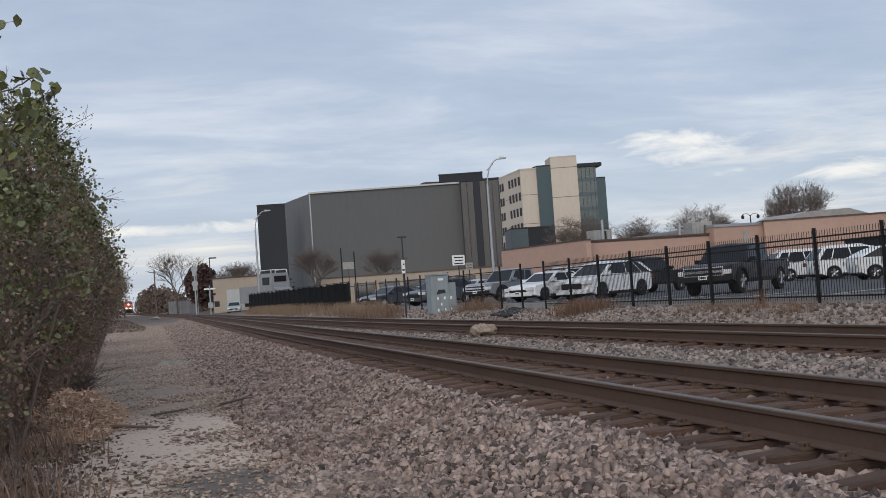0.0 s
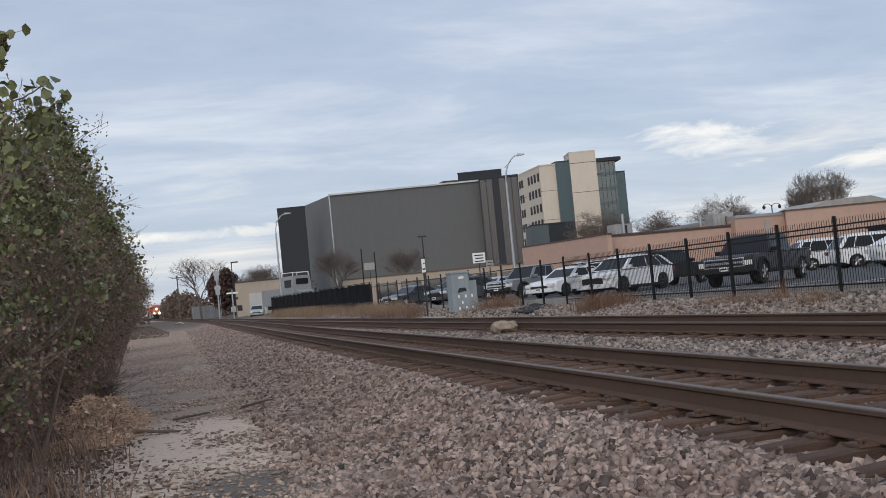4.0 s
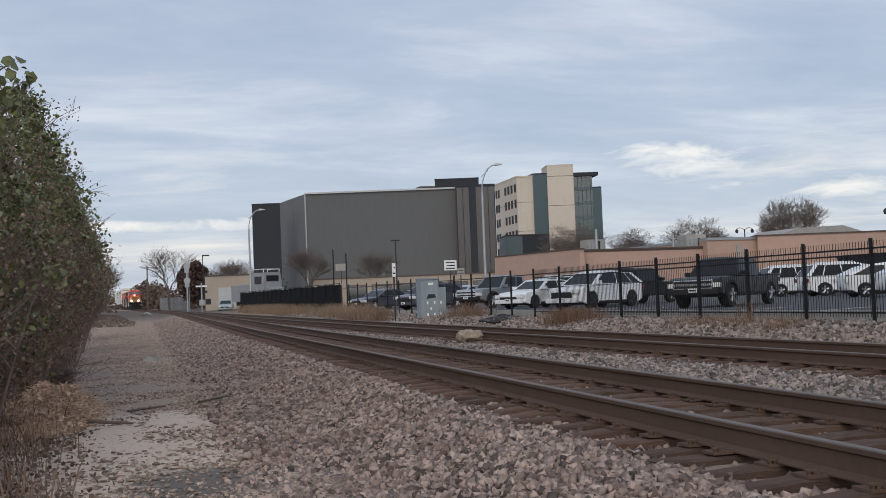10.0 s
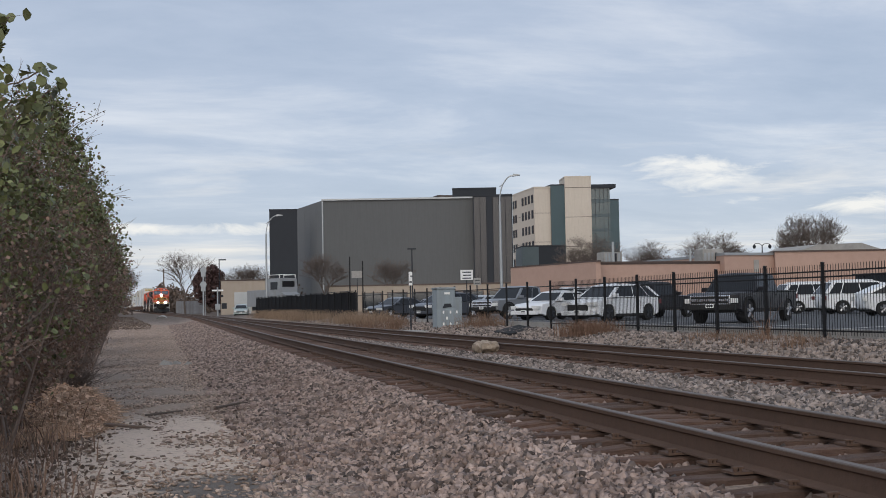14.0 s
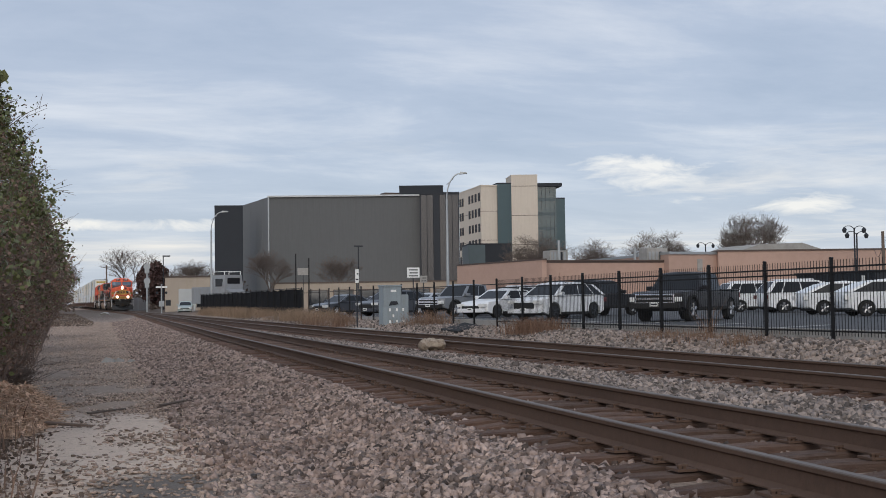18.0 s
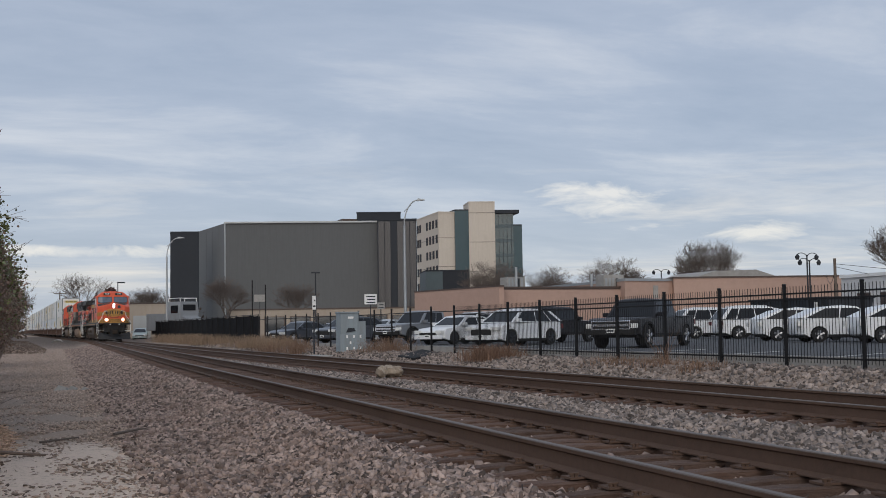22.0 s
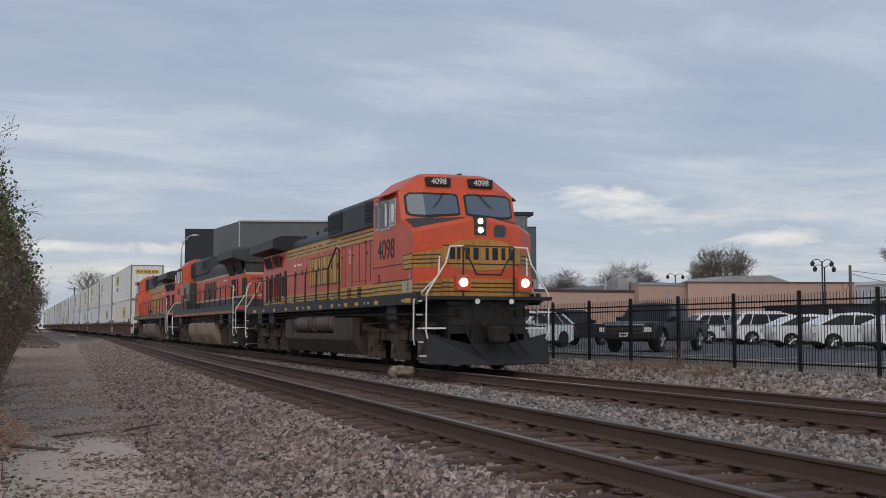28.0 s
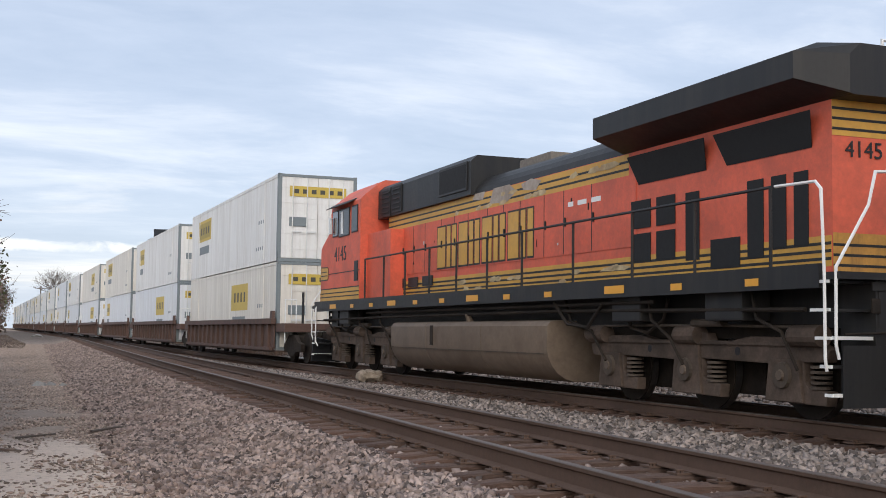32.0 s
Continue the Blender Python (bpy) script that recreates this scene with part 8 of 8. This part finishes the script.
def shrub(seed, x, y, rx, ry, h, green, brown, leaf):
    s = tagged(new("shrub"), "tall tangled shrub with olive leaves and dry brown twigs", "shrub", "shrubs beside the line")
    rnd = random.Random(seed)
    g = np.random.default_rng(seed)
    st = []
    for k in range(26):
        a, e = rnd.uniform(0, math.tau), rnd.uniform(0.05, 0.75)
        p = Vector((rnd.uniform(-0.5, 0.5) * rx, rnd.uniform(-0.5, 0.5) * ry, 0))
        d = Vector((math.cos(a) * e * 0.8, math.sin(a) * e * 0.8, 1)).normalized()
        ln = h * rnd.uniform(0.25, 0.36)
        r = rnd.uniform(0.012, 0.03)

        def grow(p, d, ln, r, lvl):
            q = p + d * ln
            st.append((p, q, r, r * 0.7))
            if lvl:
                for _ in range(3 if lvl > 1 else 2):
                    nd = (d + Vector((rnd.uniform(-0.9, 0.9), rnd.uniform(-0.9, 0.9), rnd.uniform(-0.4, 0.5)))).normalized()
                    grow(p.lerp(q, rnd.uniform(0.4, 1)), nd, ln * rnd.uniform(0.6, 0.85), r * 0.62, lvl - 1)
        grow(p, d, ln, r, 4)

    def fits(p):
        k = p.z / h
        f = (1.0 - 0.55 * max(0, k - 0.45) / 0.55) if k > 0.45 else 0.48 + 0.52 * k / 0.45
        return k < 1.04 and p.z > -0.05 and (p.x / (rx * f)) ** 2 + (p.y / (ry * f)) ** 2 < 1.15
    st = [t for t in st if fits(t[1])]
    inner = len(st)
    for k in range(430):
        a, kz = rnd.uniform(0, math.tau), rnd.uniform(0.1, 0.98)
        f = (1.0 - 0.6 * max(0, kz - 0.45) / 0.55) if kz > 0.45 else 0.48 + 0.52 * kz / 0.45
        p = Vector((math.cos(a) * rx * f * 0.85, math.sin(a) * ry * f * 0.85, kz * h))
        d = Vector((math.cos(a) * 0.8, math.sin(a) * 0.8, rnd.uniform(0.1, 1.2))).normalized()
        ln = rnd.uniform(0.5, 0.85) if rnd.random() < 0.1 else rnd.uniform(0.12, 0.42)
        bend = p + d * ln * 0.5 + Vector((rnd.uniform(-1, 1), rnd.uniform(-1, 1), rnd.uniform(-1, 1))) * ln * 0.10
        q = bend + (d + Vector((rnd.uniform(-0.5, 0.5), rnd.uniform(-0.5, 0.5), rnd.uniform(-0.3, 0.4)))).normalized() * ln * 0.5
        st += [(p, bend, 0.006, 0.005), (bend, q, 0.005, 0.003)]
        for _ in range(4):
            a_ = p.lerp(q, rnd.uniform(0.2, 0.9))
            st.append((a_, a_ + (d + Vector((rnd.uniform(-0.9, 0.9), rnd.uniform(-0.9, 0.9), rnd.uniform(-0.6, 0.7)))).normalized() * ln * rnd.uniform(0.2, 0.5), 0.004, 0.002))
    stick_mesh("branchwork", st, TWIG, s, 4)
    clumps = np.array([t[1] for t in st[:inner] if t[2] < 0.012] + [t[0] for t in st[inner:]])
    green, brown = int(green * 1.9), int(brown * 1.9)
    n = green + brown
    k1 = int(n * 0.45)
    pick = clumps[g.integers(0, len(clumps), k1)] + g.normal(0, 0.10, (k1, 3))
    # the outer shell of the crown, in ragged clumps
    c = g.uniform(0, 1, (460, 3))
    kz = c[:, 2] ** 0.8 * 1.02
    f = np.where(kz > 0.45, 1.0 - 0.62 * np.clip((kz - 0.45) / 0.57, 0, 1) ** 1.4, 0.30 + 0.70 * kz / 0.45)
    rr = 0.62 + 0.42 * c[:, 0] ** 0.6
    an = c[:, 1] * math.tau
    cc = np.stack([np.cos(an) * rx * f * rr, np.sin(an) * ry * f * rr, kz * h], 1)
    leafy = g.uniform(0, 1, len(cc)) < np.clip((kz - 0.16) * 1.6, 0.06, 0.74)
    which = g.integers(0, len(cc), n - k1)
    more = cc[which] + g.normal(0, 1, (n - k1, 3)) * np.array([0.11, 0.15, 0.10])
    pick = np.concatenate([pick, more])
    from_leafy = np.concatenate([np.full(k1, 0.42), np.where(leafy[which], 0.97, 0.06)])
    above = pick[:, 2] > 0.02
    pick, from_leafy = pick[above], from_leafy[above]
    up_ = pick[:, 2] / h
    prob = np.clip((up_ - 0.22) * 1.5, 0.05, 0.8)
    share = np.clip(green / (green + brown) * 2.2, 0, 1)
    is_green = g.uniform(0, 1, len(pick)) < np.where(from_leafy == 0.42, prob * 0.6, from_leafy) * share
    fresh, dry = pick[is_green], pick[~is_green]
    size = leaf * np.where(g.uniform(0, 1, (len(fresh), 1)) < 0.28, 0.86, 0.52)
    leaf_mesh("green_foliage", fresh, size, LEAF_GREEN, s, seed + 1)["label"] = "olive green leaves"
    leaf_mesh("dry_foliage", dry, leaf * 0.46, LEAF_BROWN, s, seed + 2)["label"] = "dry brown leaves"
    s.matrix_basis = pose(x, y, float(ground_z(x, y)) - 0.03)
    return s


shrub(101, -1.80, 10.4, 1.10, 1.5, 2.7, 3600, 5200, 0.085)
shrub(102, -1.66, 14.2, 1.50, 2.2, 3.85, 6600, 8000, 0.095)
shrub(103, -1.32, 19.4, 1.66, 2.8, 4.9, 9000, 9500, 0.092)
shrub(104, -1.28, 26.0, 1.86, 3.2, 5.1, 7000, 11000, 0.098)
shrub(105, -1.15, 33.5, 2.0, 4.0, 5.0, 6500, 13000, 0.10)
shrub(106, -1.0, 43.0, 2.1, 5.0, 5.0, 5000, 13000, 0.11)
shrub(107, -1.2, 57.0, 2.3, 7.0, 4.8, 2500, 9000, 0.13)


def sprig(points, n, seed, leaf=0.095):
    """A thin shoot through the given points with stalked leaves along it."""
    s = tagged(new("leafy_shoot"), "long leafy shoot rising above the shrub", "shrub")
    rnd = random.Random(seed)
    g = np.random.default_rng(seed)
    ends = [Vector(p) for p in points]
    pts = []
    for a, b in zip(ends, ends[1:]):
        pts += [a.lerp(b, i / 5) + Vector((rnd.uniform(-1, 1), 0, rnd.uniform(-1, 1))) * 0.012 for i in range(5)]
    pts.append(ends[-1])
    part("stem", pipe(pts, 0.006, 5), TWIG, s)
    roots = [pts[rnd.randrange(len(pts) // 3, len(pts))] for _ in range(n)]
    tips = [r + Vector((rnd.gauss(0, 0.055), rnd.gauss(0, 0.05), rnd.gauss(0, 0.05))) for r in roots]
    stick_mesh("stalk_work", [(r, t, 0.002, 0.0015) for r, t in zip(roots, tips)], TWIG, s, 3)
    leaf_mesh("foliage", np.array(tips), leaf, LEAF_GREEN, s, seed)
    return s


sprig(((-1.2, 9.2, 1.5), (-0.95, 9.0, 2.4), (-0.80, 9.0, 2.58), (-0.55, 8.95, 2.63), (-0.38, 8.93, 2.74)), 34, 1)
sprig(((-1.2, 9.2, 1.6), (-0.95, 9.0, 2.5), (-0.75, 8.95, 2.8), (-0.62, 8.93, 3.1)), 46, 2, 0.10)
sprig(((-1.0, 9.6, 1.6), (-0.75, 9.4, 2.2), (-0.52, 9.3, 2.5), (-0.35, 9.2, 2.62)), 60, 3)
sprig(((-0.95, 10.5, 1.9), (-0.7, 10.4, 2.4), (-0.45, 10.4, 2.75)), 46, 4)


def blades(name, label, centres, h, spread, per, material, seed):
    """Tufts of thin upright blades."""
    g = np.random.default_rng(seed)
    c = np.repeat(np.asarray(centres, float), per, 0)
    n = len(c)
    c = c + np.stack([g.normal(0, spread, n), g.normal(0, spread, n), np.zeros(n)], 1)
    hh = h * g.uniform(0.4, 1.15, n)
    a = g.uniform(0, math.tau, n)
    lean = g.normal(0, 0.32, (n, 2)) * hh[:, None]
    w = 0.004 + 0.005 * g.uniform(0, 1, n)
    dx = np.stack([np.cos(a) * w, np.sin(a) * w, np.zeros(n)], 1)
    mid_ = c + np.stack([lean[:, 0] * 0.4, lean[:, 1] * 0.4, hh * 0.6], 1)
    tip = c + np.stack([lean[:, 0], lean[:, 1], hh], 1)
    V = np.stack([c - dx, c + dx, mid_ + dx * 0.8, mid_ - dx * 0.8, tip + dx * 0.2, tip - dx * 0.2], 1).reshape(-1, 3)
    F = (np.array([(0, 1, 2, 3), (3, 2, 4, 5)])[None] + 6 * np.arange(n)[:, None, None]).reshape(-1, 4)
    ob = mesh_object(name, V, F, material)
    return tagged(ob, label, "grass", kind="stuff")


def clump_points(n, xs, ys, seed):
    g = np.random.default_rng(seed)
    x, y = g.uniform(*xs, n), g.uniform(*ys, n)
    return np.stack([x, y, ground_z(x, y)], 1)


# dry grass along the screened fence, tufts at the iron fence, brush at the shrubs' feet
g_ = np.random.default_rng(47)
gy_ = np.concatenate([g_.normal(c, w, n_) for c, w, n_ in ((66, 2.2, 26), (73, 1.2, 8), (86, 3.0, 30), (95, 2.6, 34), (104, 3.5, 30))])
blades("dry_grass", "tall dry straw-coloured grass before the screened fence", np.stack([fence_x(gy_) - 1.4 + 0.7 * np.sin(gy_), gy_, ground_z(fence_x(gy_) - 1.4, gy_)], 1), 0.72, 0.42, 80, STRAW, 41)
blades("dry_tuft", "round reddish-brown tumbleweed tuft at the fence", [(15.0, 34.6, -0.12), (14.9, 35.1, -0.12), (15.2, 34.2, -0.12)], 0.50, 0.34, 620, RED_STRAW, 42)
blades("dry_weed", "thin tall dry weed before the iron fence", [(15.3, 24.8, -0.15)], 0.95, 0.09, 30, RED_STRAW, 48)
blades("dry_tuft", "low tuft of dry brown grass at the fence", [(15.2, 27.2, -0.15), (15.3, 26.0, -0.15), (15.1, 24.6, -0.15), (14.9, 22.6, -0.15)], 0.34, 0.34, 300, DULL_GRASS, 43)
blades("dry_tuft", "dry brown grass round the utility cabinet", [(15.5, 48.0, -0.1), (15.7, 46.6, -0.05), (14.0, 56.0, -0.2), (12.9, 57.5, -0.2), (14.8, 59, -0.2)], 0.65, 0.4, 420, DULL_GRASS, 44)
blades("roadside_weeds", "dead brown weeds at the feet of the shrubs", clump_points(260, (-2.2, -0.35), (7.5, 46), 45), 0.34, 0.16, 20, DEAD_WEED, 45)


def straw_heap(cx, cy, rx, ry, h):
    """A matted heap of fallen straw: a mound under many lying blades."""
    g = np.random.default_rng(61)
    hp = tagged(new("straw_heap"), "pale matted heap of dead grass below the shrubs", "dead grass")
    rings = []
    for k in range(7):
        f = k / 6
        rings.append([(cx + rx * (1 - f) ** 0.7 * math.cos(a) * (1 + 0.2 * math.sin(3 * a)), cy + ry * (1 - f) ** 0.7 * math.sin(a), float(ground_z(cx, cy)) - 0.08 + h * 0.55 * math.sin(f * 1.57)) for a in [math.tau * i / 18 for i in range(18)]])
    part("mound", loft(rings), PALE_GRASS, hp, smooth=True)
    n = 9500
    a, r = g.uniform(0, math.tau, n), g.uniform(0, 1.1, n) ** 0.5
    x, y = cx + rx * r * np.cos(a), cy + ry * r * np.sin(a)
    z = ground_z(x, y) + h * np.clip(1 - r ** 2, 0, 1) * (0.75 + 0.3 * np.sin(x * 9) * np.sin(y * 5)) + g.uniform(0, 0.06, n)
    b, ln = g.uniform(0, math.tau, n), g.uniform(0.08, 0.26, n)
    st = [(Vector((x[i], y[i], z[i])), Vector((x[i] + ln[i] * math.cos(b[i]), y[i] + ln[i] * math.sin(b[i]), z[i] + g.uniform(-0.10, 0.05))), 0.006, 0.003) for i in range(n)]
    stick_mesh("straw", st[::2], PALE_GRASS, hp, 3)
    leaf_mesh("dead_leaves", np.stack([x, y, z + 0.01], 1)[::2], 0.055, PALE_GRASS, hp, 62)


straw_heap(-0.42, 17.6, 0.66, 3.0, 0.40)
blades("pale_dead_grass", "pale flattened dead grass below the shrubs", clump_points(34, (-1.15, -0.25), (13.6, 20.5), 46), 0.16, 0.12, 50, PALE_GRASS, 46)
g_ = np.random.default_rng(50)
lx, ly = g_.normal(-0.55, 0.33, 1800), g_.uniform(8.5, 22, 1800)
tagged(leaf_mesh("fallen_leaves", np.stack([lx, ly, ground_z(lx, ly) + 0.02], 1), 0.048, LEAF_DULL, None, 51), "fallen brown leaves on the dirt", "leaves", kind="stuff")
tagged(stick_mesh("fallen_branch", [(Vector((-0.32, 16.0, -0.50)), Vector((0.1, 15.6, -0.49)), 0.03, 0.026), (Vector((0.1, 15.6, -0.49)), Vector((0.62, 15.2, -0.51)), 0.026, 0.014)], TWIG, None, 7), "dead fallen branch lying on the sand", "branch")
br = shrub(120, -0.7, 21.5, 0.45, 0.7, 0.6, 10, 300, 0.07)
br["label"] = "low pale dead bush at the foot of the shrubs"
lump = bmesh.new()
for k, (dx, dy, r, hz) in enumerate(((-0.18, 0.0, 0.14, 0.15), (0.02, 0.04, 0.17, 0.16), (0.21, -0.02, 0.13, 0.14))):
    made = bmesh.ops.create_icosphere(lump, subdivisions=3, radius=1.0)["verts"]
    for v in made:
        n_ = 1 + 0.30 * noise.noise(v.co * 1.9 + Vector((k * 7, 0, 0))) + 0.12 * noise.noise(v.co * 5)
        v.co = Vector((v.co.x * r * n_ + 9.08 + dx, v.co.y * 0.2 * n_ + 27.3 + dy, v.co.z * hz * n_ - 0.08))
tagged(part("stone_block", lump, mat("weathered_pale_block", (0.33, 0.27, 0.21), 0.9, vary=0.5, fine=9, dirt=(0.14, 0.105, 0.075), dirt_amount=0.6, bump=0.8, bump_scale=12), smooth=True), "pale crumbling block of weathered stone beside the main rail", "block")
tagged(stick_mesh("stick", [(Vector((1.62, 17.2, -0.46)), Vector((1.98, 17.5, -0.43)), 0.022, 0.016), (Vector((1.98, 17.5, -0.43)), Vector((2.1, 17.45, -0.42)), 0.016, 0.01)], BARK, None, 6), "short dark stick lying on the gravel", "stick")
tagged(stick_mesh("stick", [(Vector((0.62, 16.9, -0.5)), Vector((1.15, 17.3, -0.49)), 0.018, 0.012)], BARK, None, 6), "thin dead stick at the edge of the sand", "stick")
for k, (x, y, r) in enumerate(((1.75, 33.0, 0.22), (2.05, 33.3, 0.16), (2.35, 33.1, 0.12), (0.2, 11.4, 0.035))):
    sc_ = part("rock", tube((x, y, float(ground_z(x, y)) - 0.05), (x + 0.05, y, float(ground_z(x, y)) + 0.10 * r / 0.2), r, r * 0.6, 7), CONCRETE)
    tagged(sc_, "small pale rock lying on the dirt", "rock", "pale rocks on the dirt")
rk = part("rock", tube((7.6, 150, -0.4), (7.75, 150.5, 0.15), 0.9, 0.3, 7), CONCRETE)
tagged(rk, "pale rock beside the far track", "rock")


# ---- what moves ----
def motions():
    for thing, along, turned, x, z in MOVERS:
        walk(thing, [(t, on_line(y + along, turned, x, z)) for t, y in FRONT])


motions()
